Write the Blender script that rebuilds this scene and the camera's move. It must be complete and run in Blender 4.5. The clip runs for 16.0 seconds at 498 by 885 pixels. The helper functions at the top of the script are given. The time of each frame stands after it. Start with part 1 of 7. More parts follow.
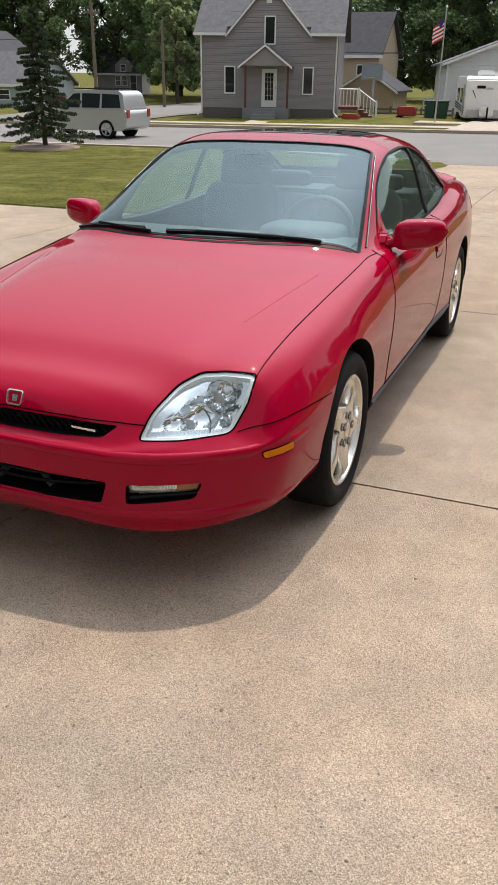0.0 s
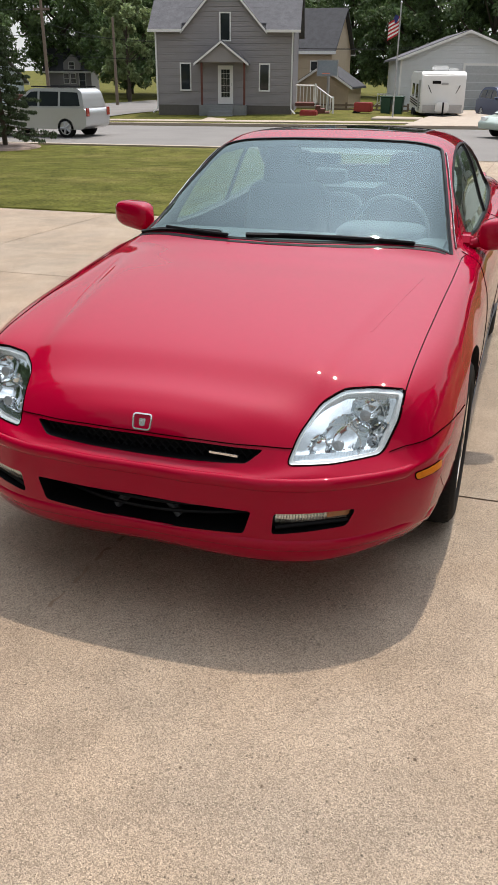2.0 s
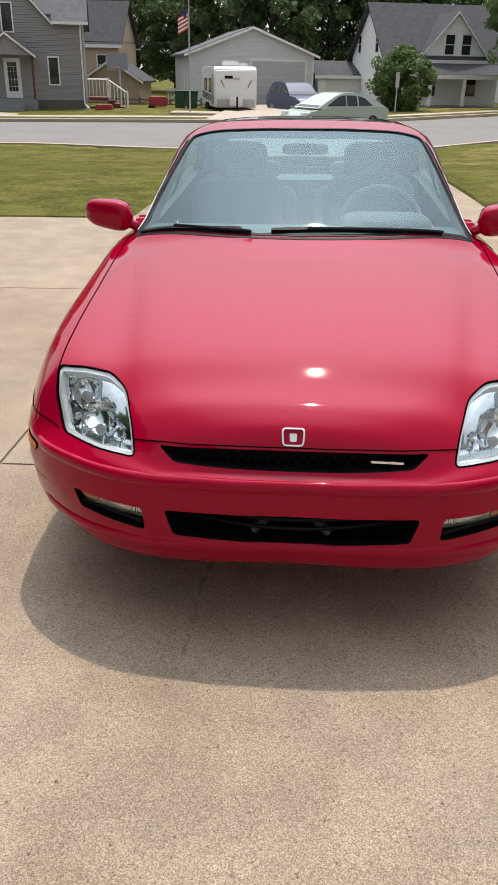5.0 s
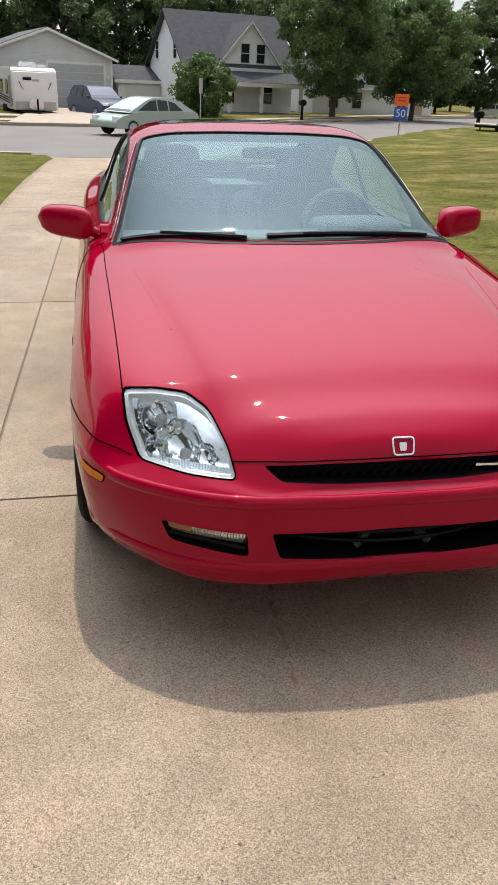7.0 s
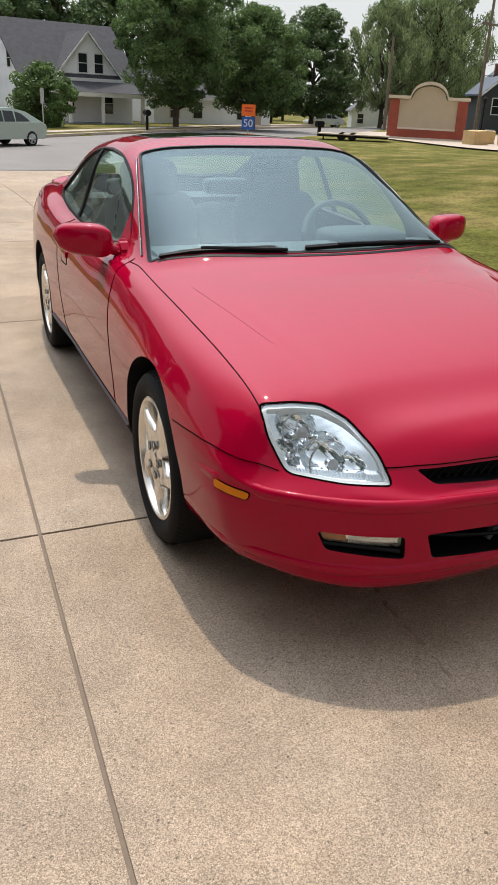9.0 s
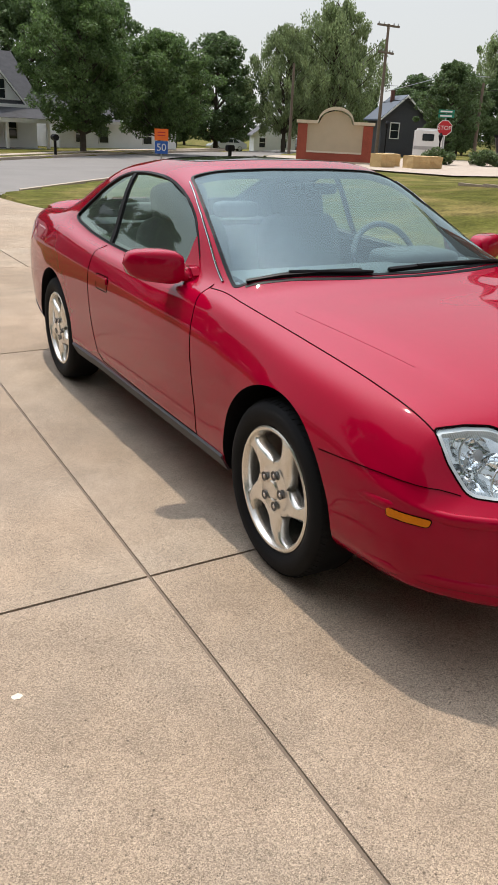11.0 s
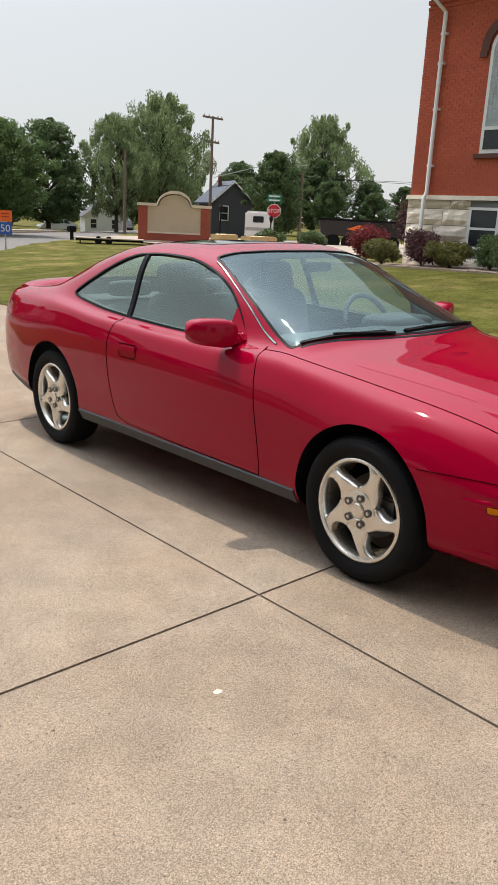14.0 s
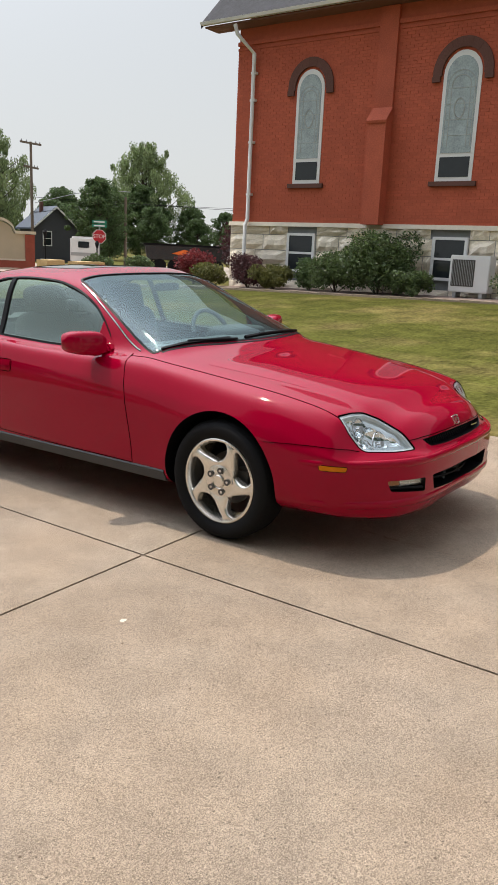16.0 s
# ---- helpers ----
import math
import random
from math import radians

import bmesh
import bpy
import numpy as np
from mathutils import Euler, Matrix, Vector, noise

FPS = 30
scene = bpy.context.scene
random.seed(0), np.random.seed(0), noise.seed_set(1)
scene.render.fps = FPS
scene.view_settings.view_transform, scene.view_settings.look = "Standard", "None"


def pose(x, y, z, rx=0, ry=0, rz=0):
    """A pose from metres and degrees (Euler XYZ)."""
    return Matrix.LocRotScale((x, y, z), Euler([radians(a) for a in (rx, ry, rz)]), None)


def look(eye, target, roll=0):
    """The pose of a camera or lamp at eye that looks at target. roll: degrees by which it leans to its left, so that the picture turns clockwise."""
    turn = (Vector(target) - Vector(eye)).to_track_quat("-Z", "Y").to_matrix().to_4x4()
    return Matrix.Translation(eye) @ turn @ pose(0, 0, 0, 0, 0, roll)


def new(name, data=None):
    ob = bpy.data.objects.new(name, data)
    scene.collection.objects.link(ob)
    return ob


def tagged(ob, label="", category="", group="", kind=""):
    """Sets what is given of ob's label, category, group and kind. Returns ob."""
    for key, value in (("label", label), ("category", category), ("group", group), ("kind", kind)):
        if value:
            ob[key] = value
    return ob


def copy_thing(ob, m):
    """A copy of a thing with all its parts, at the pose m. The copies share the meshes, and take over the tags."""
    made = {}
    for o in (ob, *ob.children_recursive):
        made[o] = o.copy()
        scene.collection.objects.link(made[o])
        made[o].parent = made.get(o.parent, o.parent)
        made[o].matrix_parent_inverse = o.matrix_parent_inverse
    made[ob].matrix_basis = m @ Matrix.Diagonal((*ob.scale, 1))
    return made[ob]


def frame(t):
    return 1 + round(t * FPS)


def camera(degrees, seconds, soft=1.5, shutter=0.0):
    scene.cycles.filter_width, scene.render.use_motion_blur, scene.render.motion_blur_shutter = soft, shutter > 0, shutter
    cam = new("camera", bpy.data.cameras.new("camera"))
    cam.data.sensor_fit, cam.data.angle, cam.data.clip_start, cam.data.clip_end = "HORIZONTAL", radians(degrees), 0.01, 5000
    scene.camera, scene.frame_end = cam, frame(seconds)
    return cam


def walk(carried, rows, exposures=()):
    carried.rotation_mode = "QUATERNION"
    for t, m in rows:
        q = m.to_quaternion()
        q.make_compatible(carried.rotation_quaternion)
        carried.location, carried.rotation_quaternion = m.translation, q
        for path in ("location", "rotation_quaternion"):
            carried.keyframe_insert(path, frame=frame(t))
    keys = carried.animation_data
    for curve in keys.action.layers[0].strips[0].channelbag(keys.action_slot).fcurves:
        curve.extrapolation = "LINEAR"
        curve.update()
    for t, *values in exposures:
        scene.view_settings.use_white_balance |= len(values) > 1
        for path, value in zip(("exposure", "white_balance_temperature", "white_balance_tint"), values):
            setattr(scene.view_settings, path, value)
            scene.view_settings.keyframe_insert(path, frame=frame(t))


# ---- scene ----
cam = camera(35.40, 16.0)
PATH = [
    (0, pose(1.529, -2.674, 1.553, 64.71, -0.77, 22.54)),
    (0.5, pose(1.364, -2.788, 1.563, 64.77, -0.98, 21.29)),
    (1, pose(1.251, -2.820, 1.557, 64.77, -1.07, 20.52)),
    (1.5, pose(1.096, -2.761, 1.546, 64.72, -0.77, 19.87)),
    (2, pose(0.940, -2.692, 1.537, 64.56, -0.45, 18.96)),
    (2.5, pose(0.804, -2.717, 1.536, 64.54, -0.34, 17.27)),
    (3, pose(0.620, -2.791, 1.544, 64.61, -0.40, 15.07)),
    (3.5, pose(0.488, -2.828, 1.533, 64.63, -0.68, 12.69)),
    (4, pose(0.349, -2.783, 1.512, 64.49, -0.77, 10.20)),
    (4.2, pose(0.279, -2.750, 1.512, 64.34, -0.66, 9.16)),
    (6.5, pose(-0.562, -2.667, 1.455, 64.88, -2.42, -6.70)),
    (7, pose(-0.748, -2.566, 1.459, 65.16, -2.47, -9.90)),
    (7.5, pose(-0.918, -2.533, 1.452, 65.50, -2.71, -12.99)),
    (8, pose(-1.157, -2.527, 1.457, 65.75, -2.66, -15.90)),
    (8.2, pose(-1.229, -2.520, 1.458, 65.82, -2.63, -17.01)),
    (10.3, pose(-1.901, -2.117, 1.419, 67.19, -2.62, -26.90)),
    (10.5, pose(-1.963, -2.108, 1.420, 67.43, -2.54, -27.45)),
    (11, pose(-2.091, -2.015, 1.407, 68.13, -2.62, -28.39)),
    (11.5, pose(-2.237, -1.856, 1.408, 68.85, -2.50, -28.99)),
    (12, pose(-2.359, -1.752, 1.404, 69.76, -2.36, -30.02)),
    (12.5, pose(-2.595, -1.694, 1.389, 70.84, -2.53, -32.18)),
    (13, pose(-2.811, -1.693, 1.384, 71.99, -2.87, -34.79)),
    (13.5, pose(-2.985, -1.813, 1.378, 73.08, -3.08, -37.74)),
    (14, pose(-3.147, -1.902, 1.395, 74.07, -2.91, -40.79)),
    (14.5, pose(-3.387, -1.926, 1.385, 75.01, -2.81, -43.97)),
    (15, pose(-3.579, -1.973, 1.387, 75.82, -2.87, -47.43)),
    (15.5, pose(-3.681, -2.132, 1.387, 76.30, -2.84, -50.67)),
    (16, pose(-3.772, -2.300, 1.398, 76.36, -2.58, -53.29)),
]
walk(cam, PATH, [(0.0, -0.03), (3.0, 0.03), (8.0, 0.04), (12.0, -0.02), (16.0, -0.05)])

# ---- world and sun ----
SUN_TO = Vector((0.02, 0.425, 1.0)).normalized()
world = bpy.data.worlds.new("sky")
scene.world = world
world.use_nodes = True
wn = world.node_tree.nodes
sky = wn.new("ShaderNodeTexSky")
sky.sky_type = "NISHITA"
sky.sun_disc = False
sky.sun_elevation = math.asin(SUN_TO.z)
sky.sun_rotation = math.atan2(SUN_TO.x, SUN_TO.y)
sky.air_density, sky.dust_density, sky.ozone_density = 1.0, 3.5, 1.6
bg = wn["Background"]
bg.inputs["Strength"].default_value = 0.10
haze = wn.new("ShaderNodeMixRGB")
# Haze is thickest near the horizon and lets more blue through overhead.
way = wn.new("ShaderNodeTexCoord")
high = wn.new("ShaderNodeSeparateXYZ")
world.node_tree.links.new(way.outputs["Generated"], high.inputs[0])
thick = wn.new("ShaderNodeMapRange")
thick.inputs["To Min"].default_value, thick.inputs["To Max"].default_value = 0.88, 0.45
world.node_tree.links.new(high.outputs["Z"], thick.inputs["Value"])
world.node_tree.links.new(thick.outputs[0], haze.inputs[0])
haze.inputs[2].default_value = (8.1, 8.3, 8.3, 1)
world.node_tree.links.new(sky.outputs[0], haze.inputs[1])
# A bright aureole round the sun, as thin high haze gives.
geo = wn.new("ShaderNodeTexCoord")
dot = wn.new("ShaderNodeVectorMath")
dot.operation = "DOT_PRODUCT"
dot.inputs[1].default_value = SUN_TO
world.node_tree.links.new(geo.outputs["Generated"], dot.inputs[0])
near = wn.new("ShaderNodeMath")
near.operation = "MAXIMUM"
near.inputs[1].default_value = 0.0
world.node_tree.links.new(dot.outputs["Value"], near.inputs[0])
power = wn.new("ShaderNodeMath")
power.operation = "POWER"
power.inputs[1].default_value = 6.0
world.node_tree.links.new(near.outputs[0], power.inputs[0])
aureole = wn.new("ShaderNodeMixRGB")
aureole.blend_type = "ADD"
aureole.inputs[2].default_value = (33.0, 36.0, 42.0, 1)
world.node_tree.links.new(power.outputs[0], aureole.inputs[0])
world.node_tree.links.new(haze.outputs[0], aureole.inputs[1])
world.node_tree.links.new(aureole.outputs[0], bg.inputs["Color"])
sun = new("sun", bpy.data.lights.new("sun", "SUN"))
sun.data.energy = 3.2
sun.data.angle = radians(1.0)
sun.data.color = (1.0, 0.875, 0.735)
sun.matrix_world = look(SUN_TO * 50, (0, 0, 0))

# ---- materials ----
def mat(name, color, rough=0.6, metal=0.0, vary=0.12, scale=8.0, fine=60.0, bump=0.0, coat=0.0, spec=0.5, island=0.0):
    """A surface with stains at one scale, grain at another and fine relief."""
    m = bpy.data.materials.new(name)
    m.use_nodes = True
    nt = m.node_tree
    n, l = nt.nodes, nt.links
    b = n["Principled BSDF"]
    b.inputs["Roughness"].default_value = rough
    b.inputs["Metallic"].default_value = metal
    b.inputs["Coat Weight"].default_value = coat
    b.inputs["Coat Roughness"].default_value = 0.03
    b.inputs["Specular IOR Level"].default_value = spec
    tc = n.new("ShaderNodeTexCoord")
    big = n.new("ShaderNodeTexNoise")
    big.inputs["Scale"].default_value = scale
    big.inputs["Detail"].default_value = 5
    small = n.new("ShaderNodeTexNoise")
    small.inputs["Scale"].default_value = fine
    small.inputs["Detail"].default_value = 3
    l.new(tc.outputs["Object"], big.inputs["Vector"])
    l.new(tc.outputs["Object"], small.inputs["Vector"])
    add = n.new("ShaderNodeMath")
    add.operation = "ADD"
    l.new(big.outputs["Fac"], add.inputs[0])
    l.new(small.outputs["Fac"], add.inputs[1])
    ramp = n.new("ShaderNodeMapRange")
    ramp.inputs["From Min"].default_value, ramp.inputs["From Max"].default_value = 0.65, 1.35
    ramp.inputs["To Min"].default_value, ramp.inputs["To Max"].default_value = 1 - vary, 1 + vary
    l.new(add.outputs[0], ramp.inputs["Value"])
    src = ramp.outputs[0]
    if island:
        info = n.new("ShaderNodeNewGeometry")
        mr = n.new("ShaderNodeMapRange")
        mr.inputs["To Min"].default_value, mr.inputs["To Max"].default_value = 1 - island, 1 + island
        l.new(info.outputs["Random Per Island"], mr.inputs["Value"])
        mul = n.new("ShaderNodeMath")
        mul.operation = "MULTIPLY"
        l.new(src, mul.inputs[0])
        l.new(mr.outputs[0], mul.inputs[1])
        src = mul.outputs[0]
    hsv = n.new("ShaderNodeHueSaturation")
    hsv.inputs["Color"].default_value = (*color, 1)
    l.new(src, hsv.inputs["Value"])
    l.new(hsv.outputs[0], b.inputs["Base Color"])
    if bump:
        bp = n.new("ShaderNodeBump")
        bp.inputs["Strength"].default_value = 0.6
        bp.inputs["Distance"].default_value = bump
        l.new(small.outputs["Fac"], bp.inputs["Height"])
        l.new(bp.outputs[0], b.inputs["Normal"])
    return m


def glass(name, tint, r0=0.05, dust_haze=0.0, gloss=(0.95, 1.0, 1.0)):
    """Clear glass: see-through, with more gloss at a flat angle and a pale film, part dusty, part painted sky haze."""
    m = bpy.data.materials.new(name)
    m.use_nodes = True
    n, l = m.node_tree.nodes, m.node_tree.links
    out = n["Material Output"]
    n.remove(n["Principled BSDF"])
    tr = n.new("ShaderNodeBsdfTransparent")
    tr.inputs[0].default_value = (*tint, 1)
    gl = n.new("ShaderNodeBsdfGlossy")
    gl.inputs["Roughness"].default_value = 0.03
    gl.inputs[0].default_value = (*gloss, 1)
    lw = n.new("ShaderNodeLayerWeight")
    lw.inputs[0].default_value = 0.5
    pw = n.new("ShaderNodeMath")
    pw.operation = "POWER"
    pw.inputs[1].default_value = 5
    l.new(lw.outputs["Facing"], pw.inputs[0])
    r = n.new("ShaderNodeMapRange")
    r.inputs["To Min"].default_value, r.inputs["To Max"].default_value = r0, 1.0
    l.new(pw.outputs[0], r.inputs["Value"])
    mix = n.new("ShaderNodeMixShader")
    l.new(r.outputs[0], mix.inputs[0])
    l.new(tr.outputs[0], mix.inputs[1])
    l.new(gl.outputs[0], mix.inputs[2])
    top = mix
    if dust_haze:
        # Pale teal diffuse share: a dusty film that also paints in sky haze.
        df = n.new("ShaderNodeBsdfDiffuse")
        df.inputs[0].default_value = (0.70, 0.78, 0.76, 1)
        top = n.new("ShaderNodeMixShader")
        top.inputs[0].default_value = dust_haze
        l.new(mix.outputs[0], top.inputs[1])
        l.new(df.outputs[0], top.inputs[2])
    l.new(top.outputs[0], out.inputs[0])
    return m


def lacquer(name, color):
    """Deep car paint under clear lacquer, whose gloss grows at flat angles."""
    m = mat(name, color, 0.6, 0.0, 0.03, 3, 30, spec=0.0)
    n, l = m.node_tree.nodes, m.node_tree.links
    gl = n.new("ShaderNodeBsdfGlossy")
    gl.inputs["Roughness"].default_value = 0.035
    lw = n.new("ShaderNodeLayerWeight")
    lw.inputs[0].default_value = 0.5
    pw = n.new("ShaderNodeMath")
    pw.operation = "POWER"
    pw.inputs[1].default_value = 4.0
    l.new(lw.outputs["Facing"], pw.inputs[0])
    r = n.new("ShaderNodeMapRange")
    r.inputs["To Min"].default_value, r.inputs["To Max"].default_value = 0.020, 1.0
    l.new(pw.outputs[0], r.inputs["Value"])
    mix = n.new("ShaderNodeMixShader")
    l.new(r.outputs[0], mix.inputs[0])
    l.new(n["Principled BSDF"].outputs[0], mix.inputs[1])
    l.new(gl.outputs[0], mix.inputs[2])
    l.new(mix.outputs[0], n["Material Output"].inputs[0])
    return m


def concrete_mat():
    """Worn exposed-aggregate concrete: blotches, stains, sand grains and dark pits."""
    m = bpy.data.materials.new("concrete")
    m.use_nodes = True
    n, l = m.node_tree.nodes, m.node_tree.links
    b = n["Principled BSDF"]
    b.inputs["Roughness"].default_value = 0.9
    b.inputs["Specular IOR Level"].default_value = 0.25
    tc = n.new("ShaderNodeTexCoord")
    def tex(kind, scale, detail=4):
        t = n.new(kind)
        t.inputs["Scale"].default_value = scale
        if kind == "ShaderNodeTexNoise":
            t.inputs["Detail"].default_value = detail
        l.new(tc.outputs["Object"], t.inputs["Vector"])
        return t
    def span(src, a, b_, c, d):
        r = n.new("ShaderNodeMapRange")
        for k, v in zip(("From Min", "From Max", "To Min", "To Max"), (a, b_, c, d)):
            r.inputs[k].default_value = v
        l.new(src, r.inputs["Value"])
        return r.outputs[0]
    def times(x, y):
        q = n.new("ShaderNodeMath")
        q.operation = "MULTIPLY"
        l.new(x, q.inputs[0])
        l.new(y, q.inputs[1])
        return q.outputs[0]
    blot = span(tex("ShaderNodeTexNoise", 0.9, 6).outputs["Fac"], .35, .65, .88, 1.09)
    stain = span(tex("ShaderNodeTexNoise", 5.0, 8).outputs["Fac"], .38, .62, .92, 1.07)
    grain = tex("ShaderNodeTexNoise", 330, 3)
    sand = span(grain.outputs["Fac"], .32, .68, .72, 1.28)
    cells = tex("ShaderNodeTexVoronoi", 330)
    sep = n.new("ShaderNodeSeparateColor")
    l.new(cells.outputs["Color"], sep.inputs[0])
    pebble = span(sep.outputs[0], .0, 1.0, .64, 1.36)
    pits = times(pebble, span(tex("ShaderNodeTexVoronoi", 135).outputs["Distance"], .10, .26, .46, 1.06))
    spots = tex("ShaderNodeTexVoronoi", 30)
    dark = span(spots.outputs["Distance"], .05, .14, .42, 1.0)
    info = n.new("ShaderNodeObjectInfo")
    slabv = span(info.outputs["Random"], 0, 1, .95, 1.05)
    val = times(times(times(times(blot, stain), times(sand, pits)), dark), slabv)
    mix = n.new("ShaderNodeMixRGB")
    mix.inputs[1].default_value = (0.340, 0.262, 0.188, 1)
    mix.inputs[2].default_value = (0.312, 0.255, 0.195, 1)
    both = n.new("ShaderNodeMath")
    both.operation = "ADD"
    l.new(span(tex("ShaderNodeTexNoise", 1.7, 5).outputs["Fac"], .3, .7, -.1, .7), both.inputs[0])
    l.new(span(info.outputs["Random"], 0, 1, -.2, .5), both.inputs[1])
    both.use_clamp = True
    l.new(both.outputs[0], mix.inputs[0])
    hsv = n.new("ShaderNodeHueSaturation")
    l.new(mix.outputs[0], hsv.inputs["Color"])
    l.new(val, hsv.inputs["Value"])
    l.new(hsv.outputs[0], b.inputs["Base Color"])
    bp = n.new("ShaderNodeBump")
    bp.inputs["Strength"].default_value = 0.7
    bp.inputs["Distance"].default_value = 0.004
    l.new(times(sand, pits), bp.inputs["Height"])
    l.new(bp.outputs[0], b.inputs["Normal"])
    return m


M = {}
M["paint"] = lacquer("red_paint", (0.315, 0.0010, 0.022))
M["black_plastic"] = mat("black_plastic", (0.005, 0.005, 0.006), 0.5, bump=0.0005, fine=400, spec=0.15)
M["sill_grey"] = mat("grey_plastic", (0.045, 0.047, 0.052), 0.55, bump=0.0005, fine=400)
M["rubber"] = mat("tyre_rubber", (0.008, 0.008, 0.0085), 0.75, bump=0.001, fine=150, spec=0.15)
M["alloy"] = mat("alloy", (0.74, 0.71, 0.65), 0.27, 0.85, 0.05)
M["chrome"] = mat("chrome", (0.85, 0.86, 0.87), 0.06, 1.0, 0.02)
M["silver"] = mat("silver_badge", (0.8, 0.8, 0.8), 0.2, 0.9, 0.02)
M["glass"] = glass("car_glass", (0.68, 0.83, 0.82), 0.065, 0.02, (0.74, 0.94, 0.98))
M["side_glass"] = glass("side_glass", (0.78, 0.90, 0.84), 0.16, 0.03, (0.82, 1.0, 0.93))
M["lens"] = glass("lamp_lens", (0.93, 0.95, 0.95))
M["amber"] = mat("amber_lens", (0.60, 0.17, 0.002), 0.35, 0.0, 0.12, 30, 160, bump=0.002, spec=0.2)
M["amber_dim"] = mat("dim_amber_lens", (0.34, 0.105, 0.012), 0.3, 0.0, 0.2, 40, 200, bump=0.002, spec=0.4)
M["foundation"] = mat("grey_foundation", (0.12, 0.11, 0.10), 0.9, bump=0.004)
M["lamp_rim"] = mat("lamp_rim", (0.66, 0.69, 0.70), 0.4, 0.1, 0.03)
M["facet"] = mat("reflector_chrome", (0.72, 0.75, 0.76), 0.08, 1.0, 0.02)
M["stain"] = mat("brown_stain", (0.17, 0.125, 0.09), 0.95, 0.0, 0.3, 20, 200)
M["rust_stain"] = mat("rust_stain", (0.235, 0.165, 0.110), 0.95, 0.0, 0.3, 20, 200)
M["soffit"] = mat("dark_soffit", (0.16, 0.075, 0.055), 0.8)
M["interior"] = mat("interior_fabric", (0.085, 0.088, 0.09), 0.85, bump=0.001, fine=200)
M["concrete"] = concrete_mat()
M["joint"] = mat("joint_dirt", (0.15, 0.115, 0.085), 0.95, bump=0.004)
M["asphalt"] = mat("street", (0.165, 0.155, 0.145), 0.92, 0.0, 0.15, 0.6, 60, bump=0.004)
M["kerb"] = mat("kerb_concrete", (0.36, 0.30, 0.24), 0.9, 0.0, 0.15, 2, 60, bump=0.004)
M["grass"] = mat("grass", (0.088, 0.090, 0.020), 0.95, 0.0, 0.55, 2.2, 16, bump=0.03, spec=0.05)


def dry_patches(m, dry, scale):
    """Mixes dry tones into a lawn in soft patches."""
    n, l = m.node_tree.nodes, m.node_tree.links
    tc = n.new("ShaderNodeNewGeometry")
    t = n.new("ShaderNodeTexNoise")
    t.inputs["Scale"].default_value = scale
    t.inputs["Detail"].default_value = 6
    l.new(tc.outputs["Position"], t.inputs["Vector"])
    r = n.new("ShaderNodeMapRange")
    r.inputs["From Min"].default_value, r.inputs["From Max"].default_value = 0.46, 0.68
    l.new(t.outputs["Fac"], r.inputs["Value"])
    split = n.new("ShaderNodeSeparateXYZ")
    l.new(tc.outputs["Position"], split.inputs[0])
    side = n.new("ShaderNodeMapRange")
    side.inputs["From Min"].default_value, side.inputs["From Max"].default_value = -2.0, 5.0
    side.inputs["To Min"].default_value, side.inputs["To Max"].default_value = 0.45, 1.0
    l.new(split.outputs["X"], side.inputs["Value"])
    less = n.new("ShaderNodeMath")
    less.operation = "MULTIPLY"
    l.new(r.outputs[0], less.inputs[0])
    l.new(side.outputs[0], less.inputs[1])
    hsv = next(k for k in n if k.bl_idname == "ShaderNodeHueSaturation")
    mix = n.new("ShaderNodeMixRGB")
    mix.inputs[1].default_value = hsv.inputs["Color"].default_value
    mix.inputs[2].default_value = (*dry, 1)
    l.new(less.outputs[0], mix.inputs[0])
    l.new(mix.outputs[0], hsv.inputs["Color"])
    return m


dry_patches(M["grass"], (0.185, 0.15, 0.055), 0.6)
M["blade"] = dry_patches(mat("grass_blades", (0.098, 0.102, 0.023), 0.85, 0.0, 0.35, 2.2, 16, island=0.3, spec=0.05), (0.20, 0.165, 0.06), 0.6)
M["siding"] = mat("grey_siding", (0.27, 0.255, 0.262), 0.6, 0.0, 0.05, 2, 40)
M["white_siding"] = mat("white_siding", (0.85, 0.86, 0.87), 0.6, 0.0, 0.05, 2, 40)
M["pale_siding"] = mat("pale_grey_siding", (0.58, 0.605, 0.63), 0.6, 0.0, 0.05, 2, 40)
M["tan_siding"] = mat("tan_siding", (0.45, 0.36, 0.26), 0.7, 0.0, 0.06, 2, 40)
M["blue_siding"] = mat("blue_grey_siding", (0.36, 0.42, 0.46), 0.7, 0.0, 0.06, 2, 40)
M["dark_siding"] = mat("dark_siding", (0.055, 0.058, 0.068), 0.7, 0.0, 0.06, 2, 40)
M["shingle"] = mat("roof_shingle", (0.095, 0.095, 0.105), 0.95, 0.0, 0.3, 3, 14, bump=0.01)
M["shingle_dark"] = mat("dark_roof_shingle", (0.045, 0.046, 0.052), 0.95, 0.0, 0.3, 3, 14, bump=0.01)
M["white"] = mat("white_paint", (0.72, 0.72, 0.71), 0.5, 0.0, 0.04, 2, 40)
M["window"] = mat("dark_window", (0.02, 0.025, 0.028), 0.05, 0.0, 0.1, 2, 8, spec=0.4)
M["brick"] = mat("red_brick", (0.46, 0.100, 0.050), 0.85, 0.0, 0.16, 1.5, 30, bump=0.004, island=0.07)
M["brick_dark"] = mat("dark_brick", (0.13, 0.055, 0.042), 0.85, 0.0, 0.2, 2, 30, bump=0.004, island=0.2)
M["mortar"] = mat("mortar", (0.42, 0.095, 0.050), 0.95, bump=0.003)
M["stone"] = mat("limestone", (0.52, 0.46, 0.37), 0.9, 0.0, 0.22, 3, 22, bump=0.03, island=0.12)
